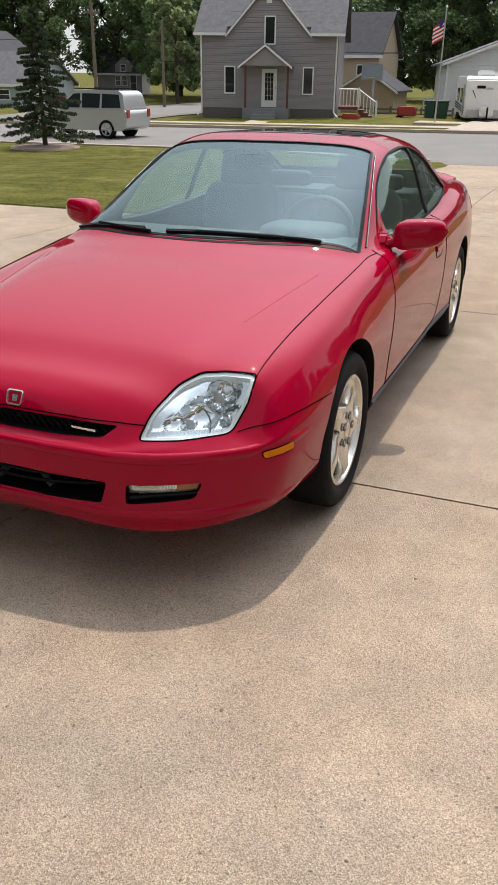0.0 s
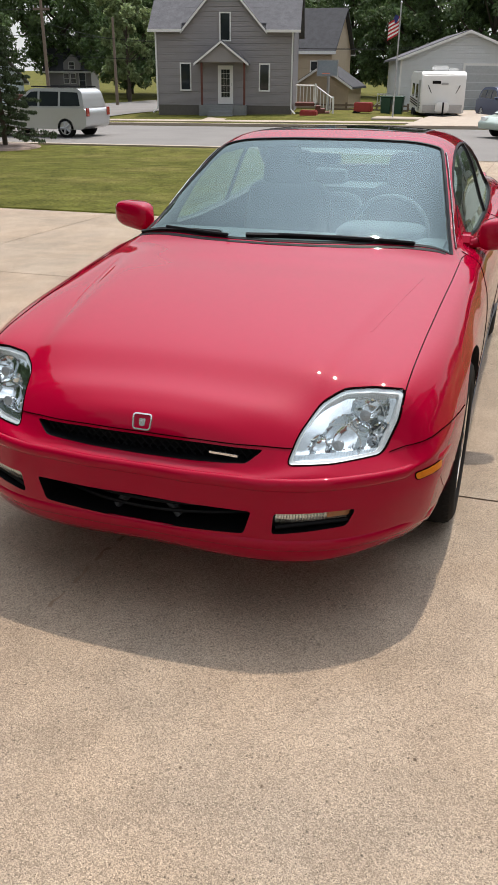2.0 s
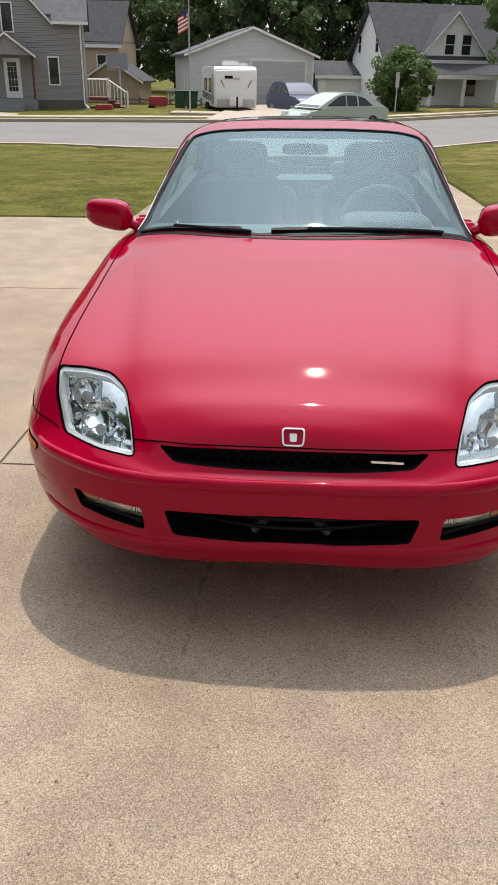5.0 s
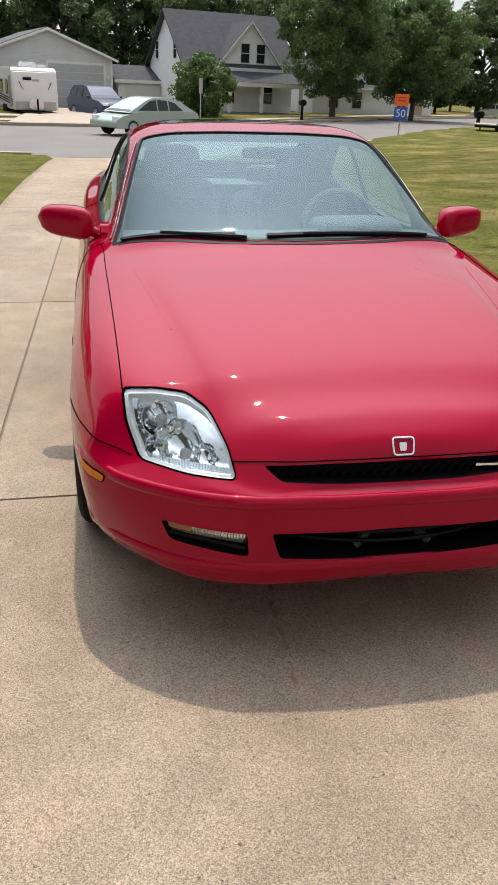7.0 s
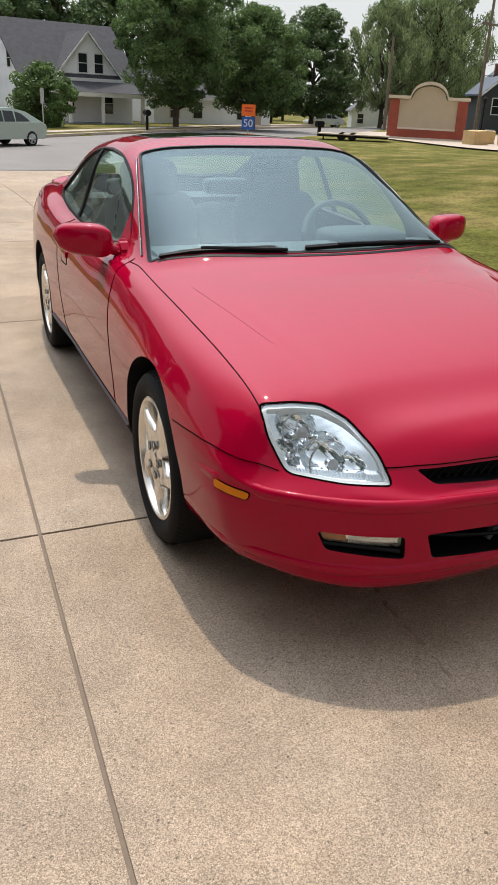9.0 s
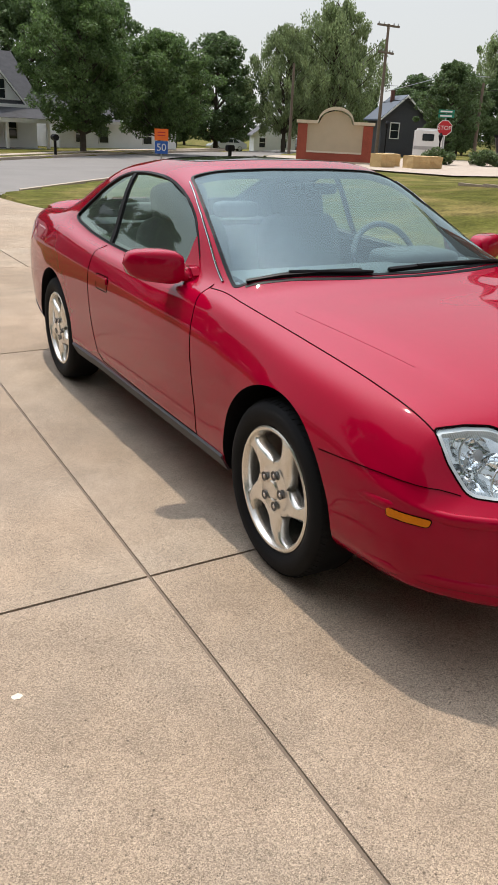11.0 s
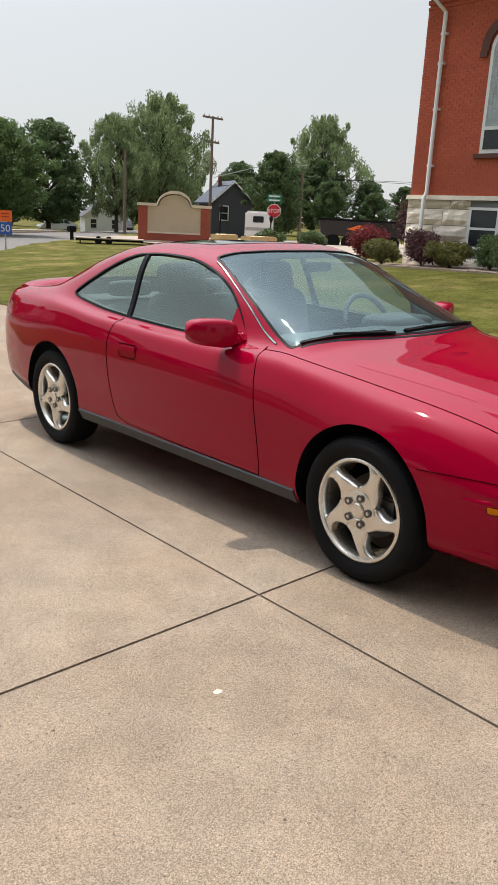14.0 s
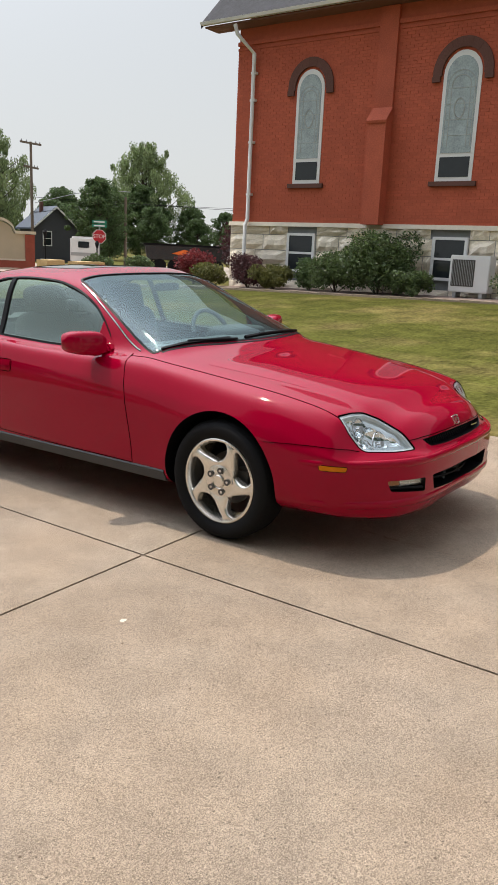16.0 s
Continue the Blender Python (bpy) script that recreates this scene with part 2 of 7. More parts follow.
M["bark"] = mat("bark", (0.07, 0.055, 0.04), 0.95, 0.0, 0.3, 4, 30, bump=0.02)
M["leaf"] = mat("leaves", (0.100, 0.165, 0.050), 0.6, 0.0, 0.3, 0.5, 3, island=0.45)
M["leaf_dark"] = mat("dark_leaves", (0.094, 0.148, 0.055), 0.6, 0.0, 0.3, 0.5, 3, island=0.45)
M["leaf_light"] = mat("pale_leaves", (0.225, 0.285, 0.13), 0.6, 0.0, 0.3, 0.5, 3, island=0.4)
M["needle"] = mat("spruce_needles", (0.062, 0.088, 0.046), 0.8, 0.0, 0.35, 1, 5, island=0.5, spec=0.2)
M["purple_leaf"] = mat("purple_leaves", (0.09, 0.038, 0.042), 0.6, island=0.5)
M["red_leaf"] = mat("red_leaves", (0.20, 0.03, 0.035), 0.6, island=0.5)
M["wood"] = mat("weathered_wood", (0.17, 0.13, 0.10), 0.9, 0.0, 0.2, 4, 40, bump=0.006)
M["red_wood"] = mat("red_stained_wood", (0.12, 0.04, 0.03), 0.8)
M["metal"] = mat("grey_metal", (0.42, 0.43, 0.44), 0.4, 0.6)
M["stucco"] = mat("tan_stucco", (0.47, 0.40, 0.29), 0.9, 0.0, 0.07, 2, 80, bump=0.003)
M["cream"] = mat("cream_cap", (0.62, 0.56, 0.45), 0.8, 0.0, 0.08)
M["sandstone"] = mat("tan_block", (0.50, 0.36, 0.17), 0.9, 0.0, 0.15, 3, 30, bump=0.02)
M["green_bin"] = mat("green_bin", (0.02, 0.07, 0.045), 0.5)
M["blue_paint"] = mat("blue_car_paint", (0.006, 0.022, 0.075), 0.4, 0.0, 0.03, coat=0.15)
M["silver_paint"] = mat("silver_car_paint", (0.46, 0.47, 0.47), 0.3, 0.4, 0.03, coat=1.0)
M["black_paint"] = mat("black_car_paint", (0.01, 0.011, 0.013), 0.25, 0.0, 0.03, coat=1.0)
M["sage_paint"] = mat("pale_green_car_paint", (0.34, 0.41, 0.36), 0.4, 0.1, 0.03, coat=0.6)
M["orange"] = mat("orange_sign", (0.85, 0.16, 0.02), 0.5)
M["sign_blue"] = mat("blue_sign", (0.02, 0.10, 0.42), 0.5)
M["sign_red"] = mat("red_sign", (0.50, 0.02, 0.03), 0.5)
M["sign_green"] = mat("green_sign", (0.02, 0.22, 0.14), 0.5)
M["gravel"] = mat("gravel_mulch", (0.24, 0.18, 0.15), 0.95, 0.0, 0.35, 6, 60, bump=0.02)
M["roof_glass"] = mat("roof_glass", (0.008, 0.009, 0.010), 0.04, 0.0, 0.02, spec=0.6)
M["chrome_dark"] = mat("dull_chrome", (0.55, 0.55, 0.56), 0.18, 1.0, 0.03)
M["gap"] = mat("panel_gap_shadow", (0.006, 0.002, 0.002), 0.9, 0.0, 0.02, spec=0.0)
M["lamp_silver"] = mat("lamp_silver", (0.78, 0.79, 0.80), 0.22, 0.9, 0.05)
M["interior_pale"] = mat("interior_pale", (0.10, 0.105, 0.11), 0.7)
M["lamp_grey"] = mat("lamp_grey", (0.33, 0.34, 0.35), 0.35, 0.3, 0.03)
M["tail_red"] = mat("tail_lens", (0.30, 0.008, 0.012), 0.12, 0.0, 0.04, coat=0.8)
M["disc_metal"] = mat("brake_metal", (0.10, 0.095, 0.09), 0.5, 0.7, 0.15)
M["kerb_grey"] = mat("grey_painted_concrete", (0.20, 0.21, 0.215), 0.8, bump=0.003)
M["door_grey"] = mat("grey_door_panel", (0.40, 0.42, 0.44), 0.5)
M["roof_blue"] = mat("blue_metal_roof", (0.07, 0.09, 0.12), 0.6, 0.0)
M["brick_plain"] = mat("red_brick_plain", (0.45, 0.098, 0.050), 0.85, 0.0, 0.22, 1.5, 30, bump=0.006)
M["brick_pier"] = mat("dark_red_brick", (0.30, 0.072, 0.045), 0.85, 0.0, 0.25, 1.5, 30, bump=0.008)
M["stained"] = mat("stained_glass", (0.33, 0.39, 0.40), 0.25, 0.0, 0.3, 5, 25, bump=0.004)
M["lead"] = mat("lead_came", (0.45, 0.47, 0.46), 0.5)
M["flag_red"] = mat("flag_red", (0.45, 0.03, 0.04), 0.8)
M["flag_blue"] = mat("flag_blue", (0.02, 0.03, 0.15), 0.8)
M["red_plastic"] = mat("red_plastic", (0.30, 0.03, 0.03), 0.5)
M["leaf_olive"] = mat("olive_leaves", (0.15, 0.155, 0.045), 0.6, 0.0, 0.3, 1, 8, island=0.45)
M["leaf_shrub"] = mat("shrub_leaves", (0.10, 0.15, 0.055), 0.5, 0.0, 0.3, 1, 8, island=0.5)
M["lamp_bright"] = mat("lamp_bright", (0.90, 0.91, 0.92), 0.25, 0.25, 0.10, 20, 60, bump=0.006)


def by_object(m, spread):
    """Lets each piece of a wall differ a little in tone."""
    n, l = m.node_tree.nodes, m.node_tree.links
    info = n.new("ShaderNodeObjectInfo")
    r = n.new("ShaderNodeMapRange")
    r.inputs["To Min"].default_value, r.inputs["To Max"].default_value = 1 - spread, 1 + spread
    l.new(info.outputs["Random"], r.inputs["Value"])
    hsv = next(k for k in n if k.bl_idname == "ShaderNodeHueSaturation")
    old = hsv.inputs["Value"].links[0].from_socket
    q = n.new("ShaderNodeMath")
    q.operation = "MULTIPLY"
    l.new(old, q.inputs[0])
    l.new(r.outputs[0], q.inputs[1])
    l.new(q.outputs[0], hsv.inputs["Value"])
    return m


M["stone_one"] = by_object(mat("limestone_block", (0.78, 0.70, 0.57), 0.9, 0.0, 0.22, 3, 22, bump=0.03), 0.14)
M["brick_one"] = by_object(mat("red_brick_piece", (0.46, 0.100, 0.050), 0.85, 0.0, 0.16, 1.5, 30, bump=0.004), 0.06)
M["sign_blue_pale"] = mat("clear_backboard", (0.30, 0.36, 0.42), 0.2)


def translucent(m, amount):
    """Lets light through thin leaves."""
    n, l = m.node_tree.nodes, m.node_tree.links
    b = n["Principled BSDF"]
    t = n.new("ShaderNodeBsdfTranslucent")
    mix = n.new("ShaderNodeMixShader")
    mix.inputs[0].default_value = amount
    hsv = next(k for k in n if k.bl_idname == "ShaderNodeHueSaturation")
    l.new(hsv.outputs[0], t.inputs[0])
    l.new(b.outputs[0], mix.inputs[1])
    l.new(t.outputs[0], mix.inputs[2])
    l.new(mix.outputs[0], n["Material Output"].inputs[0])


for key in ("leaf", "leaf_dark", "leaf_light", "leaf_olive", "leaf_shrub", "purple_leaf", "red_leaf", "blade"):
    translucent(M[key], 0.4)

# ---- building helpers ----
from mathutils.bvhtree import BVHTree


def obj(name, bm, material, parent=None, smooth=False, angle=40, keep=False):
    me = bpy.data.meshes.new(name)
    if not keep:
        bmesh.ops.recalc_face_normals(bm, faces=bm.faces)
    bm.to_mesh(me)
    bm.free()
    me.materials.append(material)
    if smooth:
        me.shade_smooth()
        me.set_sharp_from_angle(angle=radians(angle))
    ob = new(name, me)
    if parent:
        ob.parent = parent
    return ob


def part(name, bm, material, parent, label="", smooth=False, angle=40, keep=False):
    ob = obj(name, bm, material, parent, smooth, angle, keep)
    return tagged(ob, label) if label else ob


def empty(name, m, label, category, group="", kind=""):
    e = new(name)
    e.matrix_world = m
    return tagged(e, label, category, group, kind)


def B(*boxes):
    """A bmesh of boxes (x0, x1, y0, y1, z0, z1)."""
    bm = bmesh.new()
    for x0, x1, y0, y1, z0, z1 in boxes:
        v = [bm.verts.new(p) for p in ((x0, y0, z0), (x1, y0, z0), (x1, y1, z0), (x0, y1, z0), (x0, y0, z1), (x1, y0, z1), (x1, y1, z1), (x0, y1, z1))]
        for f in ((0, 3, 2, 1), (4, 5, 6, 7), (0, 1, 5, 4), (1, 2, 6, 5), (2, 3, 7, 6), (3, 0, 4, 7)):
            bm.faces.new([v[i] for i in f])
    return bm


def bev(bm, w, seg=2):
    bmesh.ops.bevel(bm, geom=bm.edges[:], offset=w, segments=seg, affect="EDGES", clamp_overlap=True)
    return bm


def prism(poly, axis, a, b, bm=None):
    """A polygon in the two other axes (in the order x, y, z), drawn out along an axis from a to b."""
    bm = bm or bmesh.new()
    def put(p, k):
        q = list(p)
        q.insert("xyz".index(axis), k)
        return bm.verts.new(q)
    r0, r1 = [put(p, a) for p in poly], [put(p, b) for p in poly]
    bm.faces.new(r0)
    bm.faces.new(r1)
    for i in range(len(poly)):
        j = (i + 1) % len(poly)
        bm.faces.new((r0[i], r0[j], r1[j], r1[i]))
    return bm


def tube(points, r, n=8, bm=None, r_end=None, cap=True):
    """A round rod along points, tapering to r_end."""
    bm = bm or bmesh.new()
    pts = [Vector(p) for p in points]
    rings = []
    for i, p in enumerate(pts):
        d = (pts[min(i + 1, len(pts) - 1)] - pts[max(i - 1, 0)]).normalized()
        up = Vector((0, 0, 1)) if abs(d.z) < 0.9 else Vector((1, 0, 0))
        u = d.cross(up).normalized()
        w = d.cross(u)
        rr = r if r_end is None else r + (r_end - r) * i / (len(pts) - 1)
        rings.append([bm.verts.new(p + rr * (math.cos(2 * math.pi * k / n) * u + math.sin(2 * math.pi * k / n) * w)) for k in range(n)])
    for a, b in zip(rings, rings[1:]):
        for k in range(n):
            bm.faces.new((a[k], a[(k + 1) % n], b[(k + 1) % n], b[k]))
    if cap:
        bm.faces.new(rings[0])
        bm.faces.new(rings[-1])
    return bm


def lathe(profile, axis="x", n=48, bm=None, closed=False):
    """Rings of (radius, along the axis) turned round the axis."""
    bm = bm or bmesh.new()
    rings = []
    for r, a in profile:
        ring = []
        for k in range(n):
            c, s = r * math.cos(2 * math.pi * k / n), r * math.sin(2 * math.pi * k / n)
            ring.append(bm.verts.new((a, c, s) if axis == "x" else (c, a, s) if axis == "y" else (c, s, a)))
        rings.append(ring)
    pairs = list(zip(rings, rings[1:])) + ([(rings[-1], rings[0])] if closed else [])
    for a, b in pairs:
        for k in range(n):
            bm.faces.new((a[k], a[(k + 1) % n], b[(k + 1) % n], b[k]))
    if not closed:
        bm.faces.new(rings[0])
        bm.faces.new(rings[-1])
    return bm


def pchip(xs, ys, q):
    """A smooth curve through points that never overshoots."""
    xs, ys = np.asarray(xs, float), np.asarray(ys, float)
    h, d = np.diff(xs), np.diff(ys) / np.diff(xs)
    m = np.zeros(len(xs))
    for i in range(1, len(xs) - 1):
        if d[i - 1] * d[i] > 0:
            w1, w2 = 2 * h[i] + h[i - 1], h[i] + 2 * h[i - 1]
            m[i] = (w1 + w2) / (w1 / d[i - 1] + w2 / d[i])
    m[0], m[-1] = d[0], d[-1]
    q = np.asarray(q, float)
    k = np.clip(np.searchsorted(xs, q) - 1, 0, len(xs) - 2)
    t = (q - xs[k]) / h[k]
    return (2 * t**3 - 3 * t**2 + 1) * ys[k] + (t**3 - 2 * t**2 + t) * h[k] * m[k] + (3 * t**2 - 2 * t**3) * ys[k + 1] + (t**3 - t**2) * h[k] * m[k + 1]


def smooth01(a, b, v):
    t = min(1, max(0, (v - a) / (b - a)))
    return t * t * (3 - 2 * t)

# ---- ground ----
def kerb_near(x):
    return 22 - 1.5 * smooth01(-9, -3, x) + 1.05 * max(0, x - 2.6)


def kerb_far(x):
    return 34.3 + 0.9 * max(0, x - 2.0)


def drive_z(x, y):
    return 0.0148 * x - 0.0201 * y - 0.2 * smooth01(10, 20.5, y)


def street_z(x):
    return -0.62 + 0.016 * (min(16, max(-30, x)) + 1)


def ground_z(x, y):
    xn, xf = kerb_near(x), kerb_far(x)
    lot = drive_z(max(-22, min(20, x)), max(-12, min(y, 26))) + 0.45 * smooth01(2.6, 13.5, x)
    if y < xn:
        return lot + (street_z(x) + 0.1 - lot) * smooth01(xn - 5, xn, y) * (1 - smooth01(4, 10, x))
    if y < xf:
        return street_z(x) - 0.12
    fall = .8 * smooth01(46, 84, y) * smooth01(24, 36, x)
    return street_z(x) - fall + 0.1 + 0.08 * smooth01(xf + 2, xf + 7, y) * (1 - smooth01(-9, -7, x))


def grid(xs, ys, zf, skip=None):
    bm = bmesh.new()
    vs = {}
    for i, x in enumerate(xs):
        for j, y in enumerate(ys):
            vs[i, j] = bm.verts.new((x, y, zf(x, y)))
    for i in range(len(xs) - 1):
        for j in range(len(ys) - 1):
            bm.faces.new((vs[i, j], vs[i + 1, j], vs[i + 1, j + 1], vs[i, j + 1]))
    return bm


def steps(*runs):
    out = []
    for a, b, n in runs:
        out += [a + (b - a) * k / n for k in range(n)]
    return out + [runs[-1][1]]


def under(x, y):
    z = ground_z(x, y)
    return z - 0.14 if x < 2.5 and y < 7.05 or -2.1 < x < 2.5 and y < 20.9 else z


gx = steps((-900, -60, 8), (-60, -12, 24), (-12, -3.4, 9), (-3.4, -1.9, 5), (-1.9, 2.4, 4), (2.4, 2.7, 3), (2.7, 16, 20), (16, 60, 22), (60, 900, 8))
gy = steps((-900, -30, 8), (-30, 6.8, 18), (6.8, 7.3, 4), (7.3, 19, 12), (19, 50, 62), (50, 90, 10), (90, 1500, 10))
tagged(obj("ground", grid(gx, gy, under), M["grass"], smooth=True), "mown lawn and open ground, dry in patches", "ground", kind="structure")

street_bm = bmesh.new()
rows = []
for x in steps((-300, -30, 6), (-30, 2, 32), (2, 60, 58)):
    a, b = kerb_near(x), kerb_far(x)
    rows.append([street_bm.verts.new((x, a + (b - a) * k / 6, street_z(x) + 0.05 * math.sin(math.pi * k / 6))) for k in range(7)])
for a, b in zip(rows, rows[1:]):
    for k in range(6):
        street_bm.faces.new((a[k], b[k], b[k + 1], a[k + 1]))
tagged(obj("road", street_bm, M["asphalt"], smooth=True), "worn grey asphalt street with patches", "road", kind="structure")


def strip(y_of, x0, x1, n, w, h, material, name, label, cat):
    bm = bmesh.new()
    prev = None
    for k in range(n + 1):
        x = x0 + (x1 - x0) * k / n
        y = y_of(x)
        z = street_z(x)
        ring = [bm.verts.new(p) for p in ((x, y, z - 0.1), (x, y, z + h), (x, y + w, z + h + 0.01), (x, y + w, z - 0.1))]
        if prev:
            for i in range(4):
                bm.faces.new((prev[i], prev[(i + 1) % 4], ring[(i + 1) % 4], ring[i]))
        else:
            bm.faces.new(ring)
        prev = ring
    bm.faces.new(prev)
    return tagged(obj(name, bm, material), label, cat, kind="structure")


strip(kerb_far, -60, 30, 90, 0.16, 0.13, M["kerb"], "kerb", "pale concrete kerb along the street", "kerb")
strip(lambda x: kerb_near(x) - 0.16, -60, -2.6, 50, 0.16, 0.12, M["kerb"], "kerb", "pale concrete kerb along the street", "kerb")
strip(lambda x: kerb_near(x) - 0.16, 3.2, 30, 40, 0.16, 0.12, M["kerb"], "kerb", "pale concrete kerb along the street", "kerb")
strip(lambda x: kerb_far(x) + 1.7, -60, 30, 90, 1.2, 0.135, M["kerb"], "pavement", "concrete pavement strip before the houses", "pavement")

# Driveway: a bed with one slab for each field between the joints.
def slab(x0, x1, y0, y1, cut=None):
    g = 0.0065
    bm = bmesh.new()
    nx, ny = max(1, int((x1 - x0) / 1.2)), max(1, int((y1 - y0) / 1.2))
    top = {}
    for i in range(nx + 1):
        for j in range(ny + 1):
            x, y = x0 + g + (x1 - x0 - 2 * g) * i / nx, y0 + g + (y1 - y0 - 2 * g) * j / ny
            x += 0.008 * (min(y, 6.95) - 0.14) * min(1, max(0, (2.42 - x) / 1.4))
            y += 0.012 * x + 0.013
            top[i, j] = bm.verts.new((x, y, drive_z(x, y)))
    for i in range(nx):
        for j in range(ny):
            bm.faces.new((top[i, j], top[i + 1, j], top[i + 1, j + 1], top[i, j + 1]))
    edge = [e for e in bm.edges if e.is_boundary]
    ext = bmesh.ops.extrude_edge_only(bm, edges=edge)
    for v in [v for v in ext["geom"] if isinstance(v, bmesh.types.BMVert)]:
        v.co.z -= 0.09
    return bm


drive = empty("driveway", Matrix(), "broomed tan concrete driveway in jointed slabs", "driveway", kind="structure")
XS = [-10.6, -7.5, -4.35, -1.24, -0.275, 2.42]
YS = [-12.6, -9.4, -6.2, -3.05, 0.14, 3.27, 6.95]
for i in range(len(XS) - 1):
    for j in range(len(YS) - 1):
        if i == 3:
            continue
        if i == 4:
            part("slab", slab(-1.24, 2.42, YS[j], YS[j + 1]), M["concrete"], drive)
        else:
            part("slab", slab(XS[i], XS[i + 1], YS[j], YS[j + 1]), M["concrete"], drive)
for y0, y1 in ((6.95, 8.55), (8.55, 12.6), (12.6, 16.6), (16.6, 20.6)):
    for x0, x1 in ((-2.18, -0.05), (-0.05, 2.42)):
        part("slab", slab(x0, x1, y0, y1), M["concrete"], drive)
bed = grid(steps((-10.6, -2.0, 8), (-2.0, 2.42, 4)), steps((-12.6, 6.95, 8)), lambda x, y: drive_z(x, y) - 0.007)
part("joint_bed", bed, M["joint"], drive)
part("joint_bed", grid(steps((-2.0, 2.42, 4)), steps((6.95, 20.6, 12)), lambda x, y: drive_z(x, y) - 0.007), M["joint"], drive)

# Cracks, stains and marks on the slabs
def mark(name, pts, width, seed, material, label=""):
    """A flat uneven streak along points on the drive."""
    rr = random.Random(seed)
    bm = bmesh.new()
    prev = None
    for (x0, y0), (x1, y1) in zip(pts, pts[1:]):
        n = max(2, int(math.hypot(x1 - x0, y1 - y0) / 0.025))
        for k in range(n):
            t = k / n
            x, y = x0 + (x1 - x0) * t + rr.uniform(-.006, .006), y0 + (y1 - y0) * t
            w = width * rr.uniform(.25, 1.0)
            dx, dy = y1 - y0, x0 - x1
            q = math.hypot(dx, dy)
            row = [bm.verts.new((x + dx / q * w * e, y + dy / q * w * e, drive_z(x, y) + .0012)) for e in (-.5, .5)]
            if prev:
                bm.faces.new((prev[0], row[0], row[1], prev[1]))
            prev = row
    return part(name, bm, material, drive, label)


for k, (a, b) in enumerate((((-.255, -.50), (-.275, -.62)), ((-.28, -.64), (-.285, -.76)), ((-.282, -.77), (-.275, -.90)), ((-.278, -.93), (-.295, -1.04)))):
    mark("stain", [a, b], .020, k + 1, M["rust_stain"], "soft brown stain along a hairline crack")
mark("twig", [(-1.06, 4.62), (-1.01, 4.68), (-.95, 4.66)], .010, 8, M["stain"], "small dry twig on the concrete")
bm = bmesh.new()
rr = random.Random(3)
ring = [bm.verts.new((-1.78 + .017 * rr.uniform(.6, 1.1) * math.cos(a), -.28 + .014 * rr.uniform(.6, 1.1) * math.sin(a), drive_z(-1.78, -.28) + .0015)) for a in np.linspace(0, 6.28, 15)[:-1]]
bm.faces.new(ring)
part("paint_mark", bm, M["cream"], drive, "small white paint spot")
grit = bmesh.new()
for k in range(70):
    x, y, r = rr.uniform(-4.0, 2.2), rr.uniform(-3.4, 1.2), rr.uniform(.003, .008)
    z = drive_z(x, y)
    v = [grit.verts.new((x + r * math.cos(a) * rr.uniform(.6, 1), y + r * math.sin(a) * rr.uniform(.6, 1), z)) for a in (0, 1.3, 2.6, 3.9, 5.2)]
    top = grit.verts.new((x, y, z + r * .7))
    for i in range(5):
        grit.faces.new((v[i], v[(i + 1) % 5], top))
tagged(part("grit", grit, M["stain"], drive), kind="stuff")

# Paved ways on the far side of the street
tagged(obj("pavement", grid(steps((-32, -21.5, 8)), steps((34.6, 100, 30)), lambda x, y: ground_z(x, y) + 0.045), M["asphalt"], smooth=True), "pale side street beside the grey house", "road", kind="structure")
tagged(obj("pavement", grid(steps((-4.6, 1.9, 8)), steps((34.5, 51, 20)), lambda x, y: ground_z(x, y) + 0.04), M["kerb"], smooth=True), "tan concrete apron before the garage", "driveway", kind="structure")

# ---- the red coupe ----
CAR = Matrix.Rotation(radians(-0.85), 4, "Y") @ Matrix.Rotation(radians(-1.15), 4, "X")
